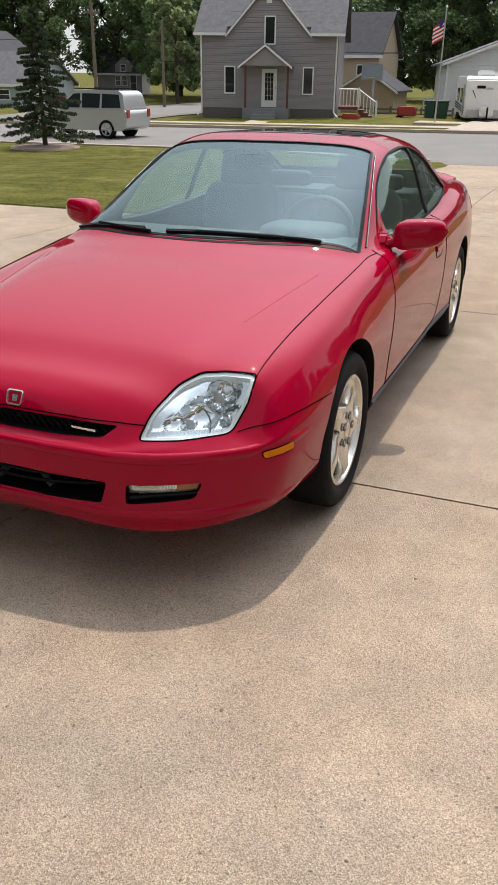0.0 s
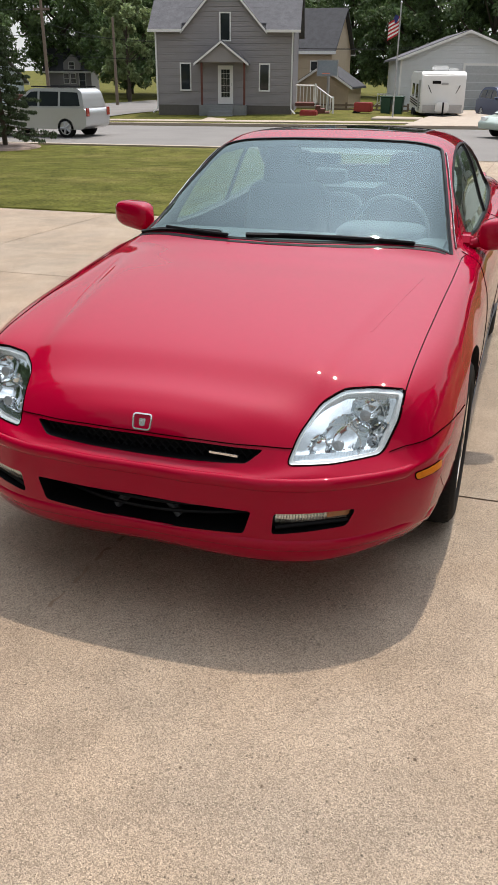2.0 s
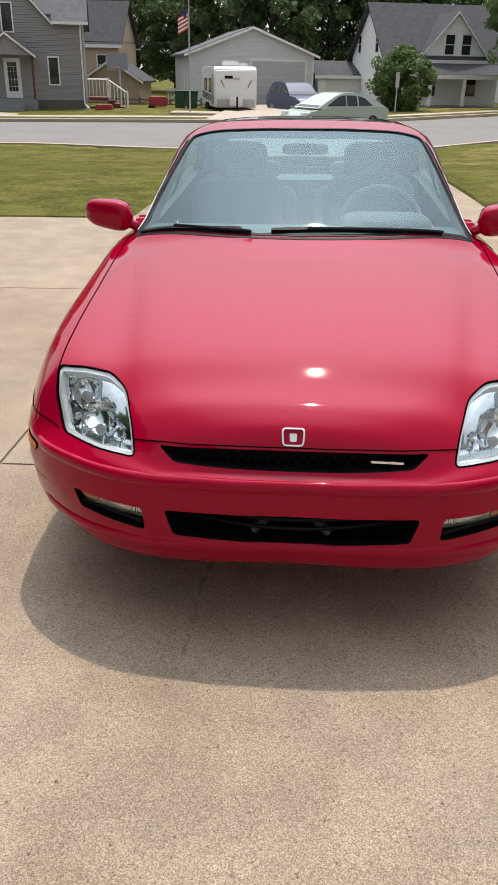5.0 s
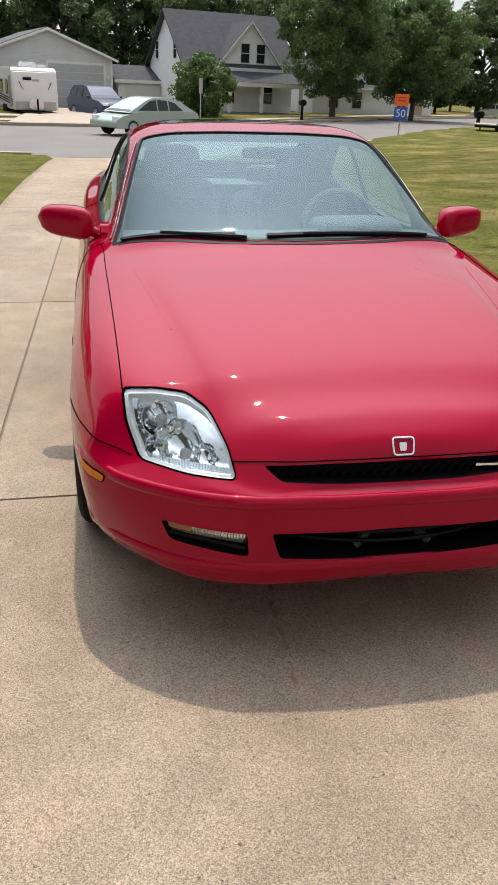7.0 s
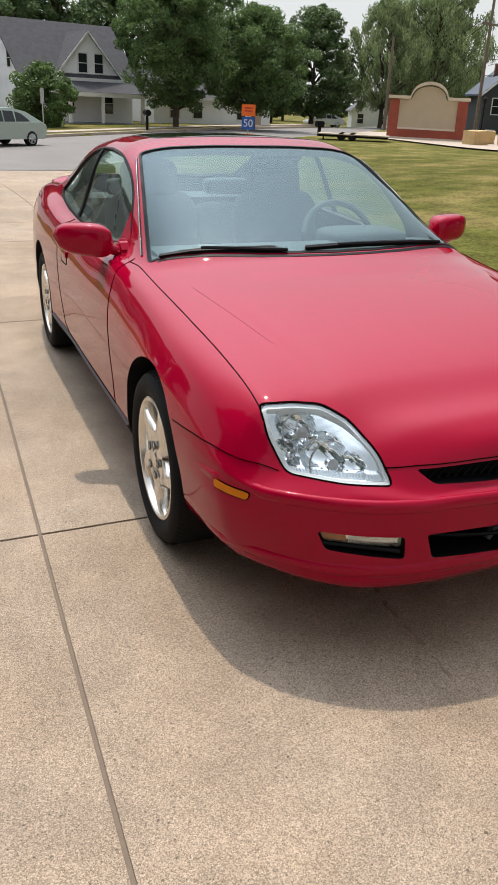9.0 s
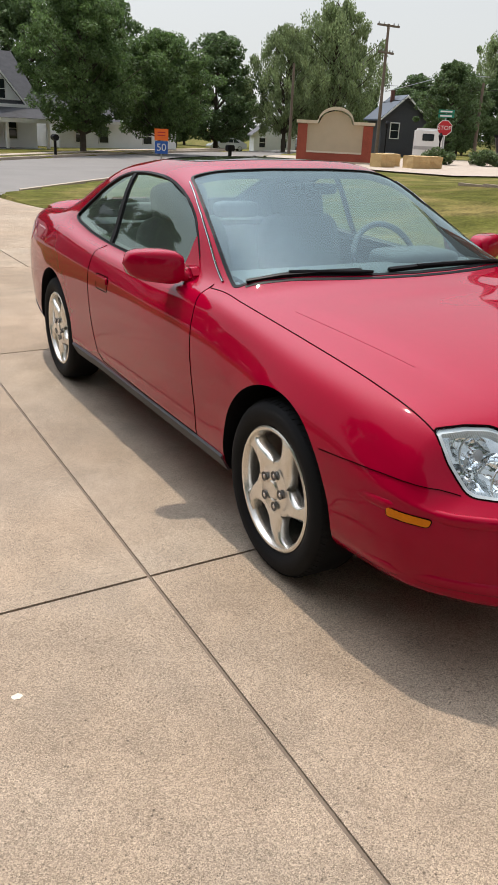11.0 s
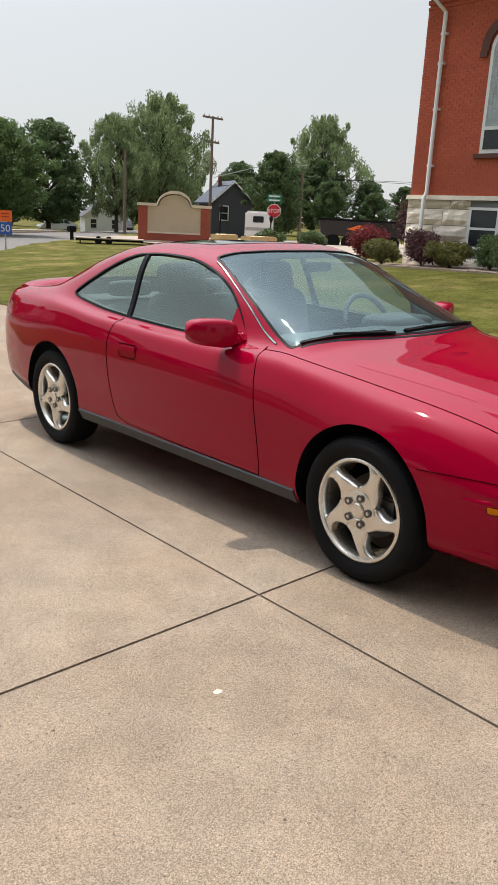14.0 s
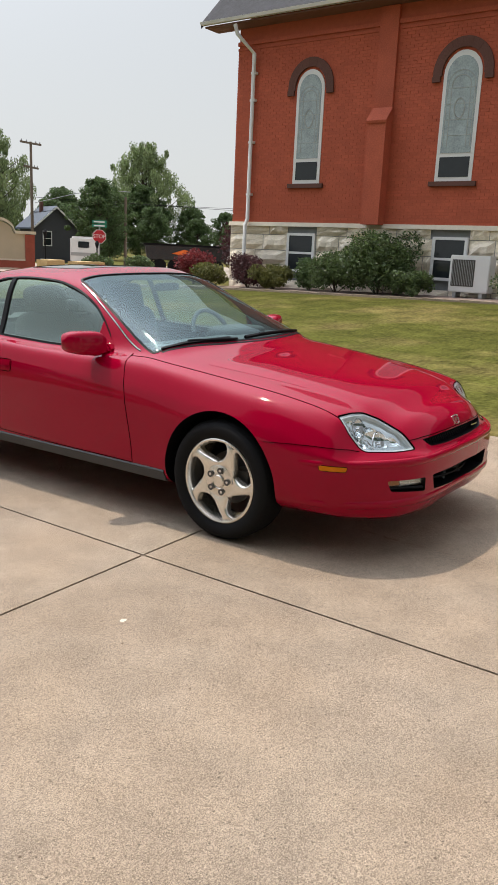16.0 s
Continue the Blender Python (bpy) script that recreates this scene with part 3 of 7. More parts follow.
# Each row: y, then (x, z) from the floor's middle round the flank to the top's middle.
K = [
    (-0.925, (0, .36), (.07, .36), (.13, .37), (.16, .41), (.158, .478), (.14, .491), (.10, .494), (.08, .495), (.05, .496), (.03, .496), (0, .496)),
    (-0.912, (0, .30), (.16, .30), (.28, .325), (.31, .40), (.307, .484), (.285, .497), (.22, .5005), (.17, .502), (.11, .503), (.06, .5035), (0, .5035)),
    (-0.893, (0, .25), (.26, .25), (.40, .285), (.44, .385), (.436, .487), (.405, .503), (.34, .507), (.27, .510), (.18, .512), (.09, .514), (0, .5145)),
    (-0.862, (0, .215), (.34, .215), (.485, .265), (.525, .39), (.520, .489), (.478, .512), (.41, .525), (.35, .545), (.24, .585), (.12, .608), (0, .613)),
    (-0.81, (0, .195), (.43, .195), (.58, .25), (.618, .40), (.612, .491), (.555, .519), (.48, .55), (.40, .596), (.28, .635), (.14, .650), (0, .654)),
    (-0.70, (0, .185), (.52, .185), (.690, .245), (.744, .40), (.741, .495), (.685, .530), (.58, .605), (.455, .65), (.36, .67), (.18, .682), (0, .686)),
    (-0.58, (0, .18), (.55, .18), (.772, .25), (.820, .41), (.812, .52), (.765, .622), (.69, .694), (.495, .712), (.40, .724), (.20, .732), (0, .735)),
    (-0.35, (0, .18), (.60, .18), (.815, .26), (.853, .43), (.846, .575), (.785, .705), (.705, .746), (.53, .764), (.44, .776), (.22, .784), (0, .786)),
    (0.0, (0, .18), (.64, .18), (.848, .26), (.873, .45), (.864, .62), (.80, .755), (.712, .794), (.585, .814), (.47, .828), (.23, .837), (0, .839)),
    (0.30, (0, .18), (.64, .18), (.835, .25), (.864, .45), (.858, .65), (.80, .795), (.715, .831), (.64, .846), (.50, .862), (.24, .876), (0, .879)),
    (0.46, (0, .18), (.64, .18), (.83, .25), (.862, .45), (.858, .67), (.802, .815), (.72, .848), (.65, .863), (.50, .887), (.24, .903), (0, .907)),
    (0.56, (0, .18), (.64, .18), (.83, .25), (.862, .45), (.858, .68), (.802, .825), (.722, .862), (.64, .905), (.47, .944), (.23, .962), (0, .966)),
    (0.80, (0, .18), (.64, .18), (.83, .25), (.862, .45), (.859, .69), (.808, .830), (.722, .876), (.64, .99), (.46, 1.056), (.23, 1.08), (0, 1.085)),
    (1.05, (0, .18), (.64, .18), (.83, .25), (.862, .45), (.86, .70), (.813, .826), (.737, .868), (.627, 1.095), (.46, 1.168), (.23, 1.193), (0, 1.197)),
    (1.28, (0, .18), (.64, .18), (.83, .25), (.862, .45), (.861, .71), (.818, .830), (.749, .866), (.62, 1.175), (.48, 1.245), (.23, 1.271), (0, 1.275)),
    (1.50, (0, .18), (.64, .18), (.83, .25), (.862, .45), (.862, .715), (.822, .836), (.755, .871), (.618, 1.205), (.49, 1.281), (.23, 1.308), (0, 1.312)),
    (1.80, (0, .18), (.64, .18), (.83, .25), (.864, .45), (.864, .72), (.826, .848), (.759, .884), (.618, 1.208), (.49, 1.282), (.23, 1.308), (0, 1.312)),
    (2.10, (0, .18), (.64, .18), (.84, .25), (.868, .45), (.868, .73), (.83, .862), (.757, .901), (.624, 1.190), (.49, 1.262), (.23, 1.288), (0, 1.293)),
    (2.40, (0, .19), (.64, .19), (.85, .26), (.872, .45), (.869, .74), (.826, .888), (.747, .932), (.630, 1.122), (.49, 1.200), (.24, 1.228), (0, 1.234)),
    (2.70, (0, .20), (.64, .20), (.85, .28), (.87, .47), (.864, .75), (.812, .905), (.733, .952), (.622, 1.042), (.48, 1.106), (.23, 1.132), (0, 1.138)),
    (2.95, (0, .22), (.62, .22), (.836, .30), (.858, .48), (.848, .75), (.788, .908), (.705, .955), (.602, .982), (.47, 1.022), (.23, 1.040), (0, 1.045)),
    (3.20, (0, .24), (.58, .24), (.80, .32), (.832, .48), (.822, .74), (.760, .905), (.678, .950), (.56, .957), (.43, .960), (.2, .965), (0, .967)),
    (3.40, (0, .26), (.54, .26), (.75, .34), (.785, .48), (.78, .72), (.72, .895), (.638, .940), (.52, .948), (.38, .953), (.2, .957), (0, .959)),
    (3.51, (0, .30), (.46, .30), (.65, .37), (.69, .48), (.69, .70), (.645, .875), (.575, .925), (.47, .936), (.34, .941), (.17, .945), (0, .947)),
    (3.57, (0, .36), (.32, .36), (.46, .41), (.50, .48), (.50, .66), (.46, .77), (.40, .80), (.33, .81), (.24, .815), (.12, .82), (0, .82)),
    (3.585, (0, .42), (.12, .42), (.19, .44), (.22, .48), (.22, .58), (.19, .64), (.16, .655), (.13, .66), (.1, .662), (.05, .664), (0, .665)),
]
KY = [k[0] for k in K]
stations = sorted(set([round(v, 4) for v in steps((-0.925, -0.89, 7), (-0.89, -0.58, 18), (-0.58, 0.40, 26), (0.40, 0.60, 10), (0.60, 2.95, 60), (2.95, 3.4, 10), (3.4, 3.585, 16))]))
def section(pts, n=5):
    """A rounded line through the section's points, close to their polygon at the corners."""
    pts = np.array(pts)
    d = np.r_[0, np.cumsum(np.maximum(1e-4, np.hypot(*np.diff(pts, axis=0).T)))]
    q = np.concatenate([np.linspace(d[i], d[i + 1], n, endpoint=False) for i in range(len(d) - 1)] + [[d[-1]]])
    ext = np.vstack([pts[1] * [-1, 1], pts, pts[-2] * [-1, 1]])
    de = np.r_[-d[1], d, 2 * d[-1] - d[-2]]
    out = []
    for c in range(2):
        m = (ext[2:, c] - ext[:-2, c]) / (de[2:] - de[:-2])
        k = np.clip(np.searchsorted(d, q, side="right") - 1, 0, len(d) - 2)
        h = d[k + 1] - d[k]
        t = (q - d[k]) / h
        out.append((2 * t**3 - 3 * t**2 + 1) * pts[k, c] + (t**3 - 2 * t**2 + t) * h * m[k] + (3 * t**2 - 2 * t**3) * pts[k + 1, c] + (t**3 - t**2) * h * m[k + 1])
    return np.array(out).T


def creased(y, pts):
    """A section with the bumper's ledge drawn to a crisp edge near the nose."""
    pts = np.array(pts)
    soft = section(pts, 3)
    w = 1 - smooth01(-0.66, -0.36, y)
    before = (1 - w) * soft[11] + w * (pts[4] + 0.12 * (pts[3] - pts[4]))
    after = (1 - w) * soft[13] + w * (pts[4] + 0.20 * (pts[5] - pts[4]))
    return np.vstack([pts[:4], before, pts[4], after, pts[5:]])


ctrl = np.array([creased(k[0], k[1:]) for k in K])
curves = np.stack([[pchip(KY, ctrl[:, i, c], stations) for c in range(2)] for i in range(13)])




def hull(shrink=0.0, y0=-9, y1=9):
    """The closed outer skin, or one that lies inside it."""
    bm = bmesh.new()
    rings = []
    for s, y in enumerate(stations):
        if not y0 <= y <= y1:
            continue
        half = section(curves[:, :, s])
        if shrink:
            mid = np.array([0, 0.6])
            out = []
            for x, z in half:
                r = math.hypot(x, z - 0.6)
                out.append(mid + (np.array([x, z]) - mid) * max(0.05, (r - shrink) / max(r, 1e-6)))
            half = np.array(out)
        def bow(x, z):
            k = smooth01(0.1, 0.44, y) * (1 - smooth01(0.5, 1.1, y)) * smooth01(0.7, 0.86, z)
            return y - 0.115 * k * max(0, 1 - (x / 0.72) ** 2)
        def swell(x, z):
            if z < .57 or y > .45 or shrink:
                return z
            edge = .475 + .145 * (y + .62)
            return z + .0075 * (1 - smooth01(edge - .03, edge + .03, x)) * smooth01(-.825, -.772, y) * (1 - smooth01(.05, .42, y))
        half = [(x, swell(x, z)) for x, z in half]
        ring = [bm.verts.new((x, bow(x, z), z)) for x, z in half] + [bm.verts.new((-x, bow(x, z), z)) for x, z in half[-2:0:-1]]
        rings.append(ring)
    n = len(rings[0])
    for a, b in zip(rings, rings[1:]):
        for i in range(n):
            bm.faces.new((a[i], a[(i + 1) % n], b[(i + 1) % n], b[i]))
    bm.faces.new(rings[0])
    bm.faces.new(rings[-1])
    return bm



skin_bm = hull()
bmesh.ops.recalc_face_normals(skin_bm, faces=skin_bm.faces)
skin = BVHTree.FromBMesh(skin_bm)
skin_bm.free()


def on_skin(a, b, side):
    """The outer skin's point and normal, met from the side ("left", "right", "top", "front") at the two other coordinates."""
    o, d = {"left": ((3, a, b), (-1, 0, 0)), "right": ((-3, a, b), (1, 0, 0)), "top": ((a, b, 3), (0, 0, -1)), "front": ((a, -3, b), (0, 1, 0)), "rear": ((a, 6, b), (0, -1, 0))}[side]
    p, n, _, _ = skin.ray_cast(Vector(o), Vector(d))
    if p is None:
        p, n, _, _ = skin.find_nearest(Vector((a, -0.9, b) if side == "front" else (a, b, 1) if side == "top" else o))
    return p, n if n.dot(Vector(d)) < 0 else -n


def rounded(poly, r, n=4):
    """A polygon with its corners cut round."""
    out = []
    for i, p in enumerate(poly):
        p, a, b = Vector(p), Vector(poly[i - 1]), Vector(poly[(i + 1) % len(poly)])
        ra = min(r, 0.45 * (a - p).length, 0.45 * (b - p).length)
        q0, q1 = p + (a - p).normalized() * ra, p + (b - p).normalized() * ra
        for k in range(n + 1):
            t = k / n
            out.append(tuple((1 - t) ** 2 * q0 + 2 * t * (1 - t) * p + t * t * q1))
    return out


def dense(poly, step=0.03):
    out = []
    for i, p in enumerate(poly):
        p, q = Vector(p), Vector(poly[(i + 1) % len(poly)])
        n = max(1, int((q - p).length / step))
        out += [tuple(p + (q - p) * k / n) for k in range(n)]
    return out


def patch(poly, side, lift=0.0, thick=0.0, rings=8):
    """A piece of the skin within an outline, lifted off it; with an edge of its own if thick."""
    bm = bmesh.new()
    poly = dense(poly)
    c = sum((Vector(p) for p in poly), Vector((0, 0))) / len(poly)
    rows = []
    for k in range(rings):
        t = 1 - k / rings
        row = []
        for p in poly:
            q = c + (Vector(p) - c) * t
            pt, n = on_skin(q.x, q.y, side)
            row.append(bm.verts.new(pt + n * lift))
        rows.append(row)
    pt, n = on_skin(c.x, c.y, side)
    mid = bm.verts.new(pt + n * lift)
    m = len(poly)
    for a, b in zip(rows, rows[1:]):
        for i in range(m):
            bm.faces.new((a[i], a[(i + 1) % m], b[(i + 1) % m], b[i]))
    for i in range(m):
        bm.faces.new((rows[-1][i], rows[-1][(i + 1) % m], mid))
    bm.normal_update()
    flat = next(f for f in bm.faces)
    if flat.normal.dot(n) < 0:
        bmesh.ops.reverse_faces(bm, faces=bm.faces)
    if thick:
        low = []
        for p in poly:
            pt, n = on_skin(p[0], p[1], side)
            low.append(bm.verts.new(pt + n * (lift - thick)))
        for i in range(m):
            bm.faces.new((rows[0][i], low[i], low[(i + 1) % m], rows[0][(i + 1) % m]))
    return bm


def ribbon(points, width, lift=0.001, thick=0.004, closed=False, bm=None):
    """A flat strip that follows points and normals on the skin."""
    bm = bm or bmesh.new()
    m = len(points)
    rings = []
    for i, (p, n) in enumerate(points):
        a = points[i - 1][0] if closed or i else p
        b = points[(i + 1) % m][0] if closed or i < m - 1 else p
        t = (b - a).normalized()
        u = t.cross(n).normalized() * width / 2
        rings.append([bm.verts.new(q) for q in (p - u + n * (lift - thick), p - u * 0.8 + n * lift, p + u * 0.8 + n * lift, p + u + n * (lift - thick))])
    for a, b in list(zip(rings, rings[1:])) + ([(rings[-1], rings[0])] if closed else []):
        for k in range(4):
            bm.faces.new((a[k], a[(k + 1) % 4], b[(k + 1) % 4], b[k]))
    if not closed:
        bm.faces.new(rings[0])
        bm.faces.new(rings[-1])
    return bm


def line(pts, side, step=0.03):
    """Points and normals on the skin along an open line."""
    out = []
    for p, q in zip(pts, pts[1:]):
        p, q = Vector(p), Vector(q)
        n = max(1, int((q - p).length / step))
        out += [on_skin(*(p + (q - p) * k / n), side) for k in range(n)]
    return out + [on_skin(*pts[-1], side)]


def ring_line(poly, side):
    return [on_skin(p[0], p[1], side) for p in dense(poly, 0.025)]


def flip(poly):
    return [(-a, b) for a, b in poly]


# Outlines: plan (x, y), flank (y, z) and front (x, z).
SCREEN = rounded([(u * 0.705, 0.375 + 0.185 * u * u) for u in (-1, -.75, -.5, -.25, 0, .25, .5, .75, 1)] + [(u * 0.545, 1.262 + 0.05 * u * u) for u in (1, .6, .2, -.2, -.6, -1)], 0.03)
BACKLIGHT = rounded([(-.49, 2.24), (-.3, 2.20), (.3, 2.20), (.49, 2.24), (.52, 2.93), (.3, 3.03), (-.3, 3.03), (-.52, 2.93)], 0.05)
SUNROOF = rounded([(-.43, 1.46), (-.2, 1.425), (.2, 1.425), (.43, 1.46), (.44, 1.90), (.2, 1.92), (-.2, 1.92), (-.44, 1.90)], 0.05)
SIDE = rounded([(0.86, 0.888), (1.02, 1.06), (1.20, 1.165), (1.42, 1.225), (1.72, 1.238), (1.96, 1.225), (2.15, 1.158), (2.42, 1.030), (2.51, 0.972), (2.42, 0.948), (2.1, 0.908), (1.8, 0.888), (1.3, 0.868)], 0.11, 6)
DOOR_GLASS = [(0.88, 0.894), (1.02, 1.052), (1.20, 1.155), (1.42, 1.215), (1.725, 1.227), (1.845, 1.222), (1.818, 0.897), (1.3, 0.875)]
QUARTER_GLASS = [(1.875, 1.219), (1.95, 1.212), (2.14, 1.148), (2.41, 1.020), (2.475, 0.972), (2.41, 0.957), (2.1, 0.917), (1.848, 0.900)]
LAMP = rounded([(0.535, 0.690), (0.62, 0.698), (0.705, 0.693), (0.700, 0.62), (0.670, 0.538), (0.55, 0.530), (0.428, 0.530), (0.445, 0.60), (0.480, 0.66)], 0.018)
GRILLE = rounded([(-.362, .566), (-.18, .573), (0, .574), (.18, .573), (.362, .566), (.318, .530), (.16, .522), (0, .520), (-.16, .522), (-.318, .530)], 0.012)
INTAKE = rounded([(-.345, .400), (0, .404), (.345, .400), (.322, .325), (0, .308), (-.322, .325)], 0.012)
FOG = rounded([(.408, .400), (.622, .408), (.60, .355), (.402, .332)], 0.012)

car = empty("red_coupe", CAR, "glossy red two-door coupe parked on the concrete drive", "car")


def carved(base, cutters):
    """The mesh of base less the cutters."""
    ob = obj("carved", base, M["paint"])
    extra = [obj("cutter", c, M["paint"]) for c in cutters]
    for c in extra:
        m = ob.modifiers.new("cut", "BOOLEAN")
        m.operation, m.object, m.solver = "DIFFERENCE", c, "MANIFOLD"
    bpy.context.view_layer.update()
    me = bpy.data.meshes.new_from_object(ob.evaluated_get(bpy.context.evaluated_depsgraph_get()))
    for o in (ob, *extra):
        old = o.data
        bpy.data.objects.remove(o)
        bpy.data.meshes.remove(old)
    return me


def arch(sx, y, r, z):
    bm = lathe([(r, 0.52), (r, 1.0)], "x", 64)
    for v in bm.verts:
        v.co = Vector((v.co.x * sx, v.co.y + y, v.co.z + z))
    return bm


cuts = [hull(0.045, 0.38, 3.0), prism(SCREEN, "z", 0.86, 2), prism(BACKLIGHT, "z", 0.95, 2), prism(SUNROOF, "z", 1.1, 2)]
for sx in (-1, 1):
    cuts += [arch(sx, 0.005, 0.343, 0.315), arch(sx, 2.575, 0.348, 0.318), prism(SIDE, "x", sx * 0.35, sx * 1.2)]
    cuts += [prism(LAMP if sx > 0 else flip(LAMP), "y", -1.2, -0.40), prism(FOG if sx > 0 else flip(FOG), "y", -1.2, -0.76)]
cuts += [prism(GRILLE, "y", -1.2, -0.80), prism(INTAKE, "y", -1.2, -0.74)]
shell = carved(hull(), cuts)
shell.materials.clear()
shell.materials.append(M["paint"])
shell.materials.append(M["interior"])
shell.materials.append(M["lamp_silver"])
shell.materials.append(M["black_plastic"])
for f in shell.polygons:
    near = skin.find_nearest(f.center)
    c = f.center
    f.material_index = 0 if near[3] < 0.004 else 2 if c.y < -0.41 and 0.415 < abs(c.x) < 0.72 and 0.52 < c.z < 0.71 else 3 if c.z < 0.68 or c.y < -0.6 else 1
shell.shade_smooth()
shell.set_sharp_from_angle(angle=radians(28))
body = new("body", shell)
body.parent = car

# Glass
part("windscreen", patch(SCREEN, "top", -0.004, rings=14), M["glass"], car, "tinted windscreen reflecting the sky", True, keep=True)
part("rear_window", patch(BACKLIGHT, "top", -0.004, rings=10), M["glass"], car, smooth=True, keep=True)
part("sunroof", patch(SUNROOF, "top", -0.002, 0.02, rings=10), M["roof_glass"], car, "black glass sunroof panel", True)
for side, s in (("right", -1), ("left", 1)):
    part("door_window", patch(DOOR_GLASS, side, -0.008, rings=8), M["side_glass"], car, smooth=True, keep=True)
    part("quarter_window", patch(QUARTER_GLASS, side, -0.008, rings=8), M["side_glass"], car, smooth=True, keep=True)
    part("window_seal", ribbon(ring_line(SIDE, side), 0.015, 0.002, 0.014, True), M["black_plastic"], car, "black rubber window seal")
    part("window_pillar", ribbon(line([(1.86, 1.230), (1.832, 0.893)], side), 0.046, 0.000, 0.012), M["black_plastic"], car)
part("windscreen_seal", ribbon(ring_line(SCREEN, "top"), 0.016, 0.002, 0.012, True), M["black_plastic"], car, "black rubber windscreen seal")
part("rear_window_seal", ribbon(ring_line(BACKLIGHT, "top"), 0.026, 0.001, 0.012, True), M["black_plastic"], car)
part("sunroof_seal", ribbon(ring_line(SUNROOF, "top"), 0.014, 0.001, 0.01, True), M["black_plastic"], car)
cowl = [(u * 0.70, 0.358 + 0.185 * u * u) for u in np.linspace(-.97, .97, 45)]
part("cowl", ribbon(line(cowl, "top"), 0.018, 0.0015, 0.01), M["black_plastic"], car, "black plastic cowl panel")
for s in (-1, 1):
    ty = np.linspace(.66, 1.27, 24)
    trim = [on_skin(s * x, y, "top") for x, y in zip(.722 - (ty - .60) * .227, ty)]
    part("pillar_trim", ribbon(trim, 0.010, 0.004, 0.012), M["black_plastic"], car)
    part("trim_line", ribbon(trim, 0.0028, 0.0062, 0.004), M["chrome_dark"], car)

# Panel gaps
def gap(pts, side, name="panel_gap", w=0.0036):
    part(name, ribbon(line(pts, side, 0.009), w, 0.0018, 0.006), M["gap"], car)


for side, s in (("right", -1), ("left", 1)):
    gap([(.694, .868), (.684, .845), (.668, .80), (.643, .70), (.605, .50), (.590, .36), (.592, .30)], side)
    gap([(.592, .30), (1.2, .302), (1.72, .315)], side)
    gap([(1.72, .315), (1.80, .345), (1.84, .42), (1.872, .56), (1.888, .68), (1.888, .76), (1.876, .81), (1.858, .862), (1.855, .880)], side)
    gap([(-.275, .553), (-.42, .562), (-.52, .563), (-.60, .560), (-.655, .552), (-.69, .540)], side, w=0.0028)
    gap([(s * .703, -.592), (s * .712, -.30), (s * .722, 0.0), (s * .733, .30), (s * .738, .50), (s * .740, .60), (s * .752, .693)], "top")
    gap([(s * .440, .568), (s * .36, .5745)], "front")
    part("sill", ribbon(line([(.362, .262), (.8, .262), (1.5, .262), (2.222, .268)], side), 0.085, 0.006, 0.03), M["sill_grey"], car, "dark grey plastic sill")
    mk = rounded([(-.56, .482), (-.675, .478), (-.67, .457), (-.565, .460)], 0.008)
    part("marker_surround", ribbon(ring_line(mk, side), 0.006, 0.003, 0.008, True), M["gap"], car)
    part("side_marker", patch(mk, side, 0.004, 0.012, 4), M["amber"], car, "amber side marker lamp", True)
    hd = rounded([(1.590, .760), (1.762, .760), (1.758, .688), (1.598, .688)], 0.018)
    part("door_handle", ribbon(ring_line(hd, side), 0.005, 0.0015, 0.006, True), M["gap"], car)
    part("handle_flap", patch(rounded([(1.598, .753), (1.754, .753), (1.753, .722), (1.601, .722)], 0.010), side, 0.009, 0.012, 4), M["paint"], car, smooth=True)
    part("handle_recess", patch(rounded([(1.606, .720), (1.748, .720), (1.746, .696), (1.608, .696)], 0.008), side, 0.0012, 0.006, 4), M["paint"], car, smooth=True)
for side, s in (("right", -1), ("left", 1)):
    part("mirror_sail", patch(rounded([(.845, .872), (.985, 1.020), (1.00, .876)], .012), side, 0.004, 0.012, 5), M["paint"], car, smooth=True)


def roll(pts, r, flat, sink, name, label=""):
    """A rounded moulding along points and normals on the skin, half sunk into it."""
    bm = bmesh.new()
    rings = []
    for i, (p, n) in enumerate(pts):
        t = (pts[min(i + 1, len(pts) - 1)][0] - pts[max(i - 1, 0)][0]).normalized()
        u = t.cross(n).normalized()
        e = min(1, .15 + 6 * min(i, len(pts) - 1 - i) / len(pts))
        rings.append([bm.verts.new(p + n * (r * math.sin(a) * e - sink) + u * r * flat * math.cos(a)) for a in np.linspace(0, 2 * math.pi, 15)[:-1]])
    for a, b in zip(rings, rings[1:]):
        for k in range(14):
            bm.faces.new((a[k], a[(k + 1) % 14], b[(k + 1) % 14], b[k]))
    bm.faces.new(rings[0])
    bm.faces.new(rings[-1])
    return part(name, bm, M["paint"], car, label, True)


def round_nose(z_of, reach):
    """Points round the nose from flank to flank at a height."""
    left = [on_skin(y, z_of(y), "right") for y in np.linspace(reach, -.60, 14)]
    mid = [on_skin(x, z_of(-.9 + .6 * abs(x) ** 3), "front") for x in np.linspace(-.735, .735, 61)]
    right = [on_skin(y, z_of(y), "left") for y in np.linspace(-.60, reach, 14)]
    return left[:-2] + mid + right[2:]


roll(round_nose(lambda y: .487, -.36), .013, 1.5, .0065, "bumper_moulding", "rounded red ledge along the bumper")
roll(round_nose(lambda y: .292, -.42), .012, 1.8, .004, "front_lip", "red lip under the bumper")
gap([(-.36, .5745), (-.18, .5805), (0, .582), (.18, .5805), (.36, .5745)], "front")

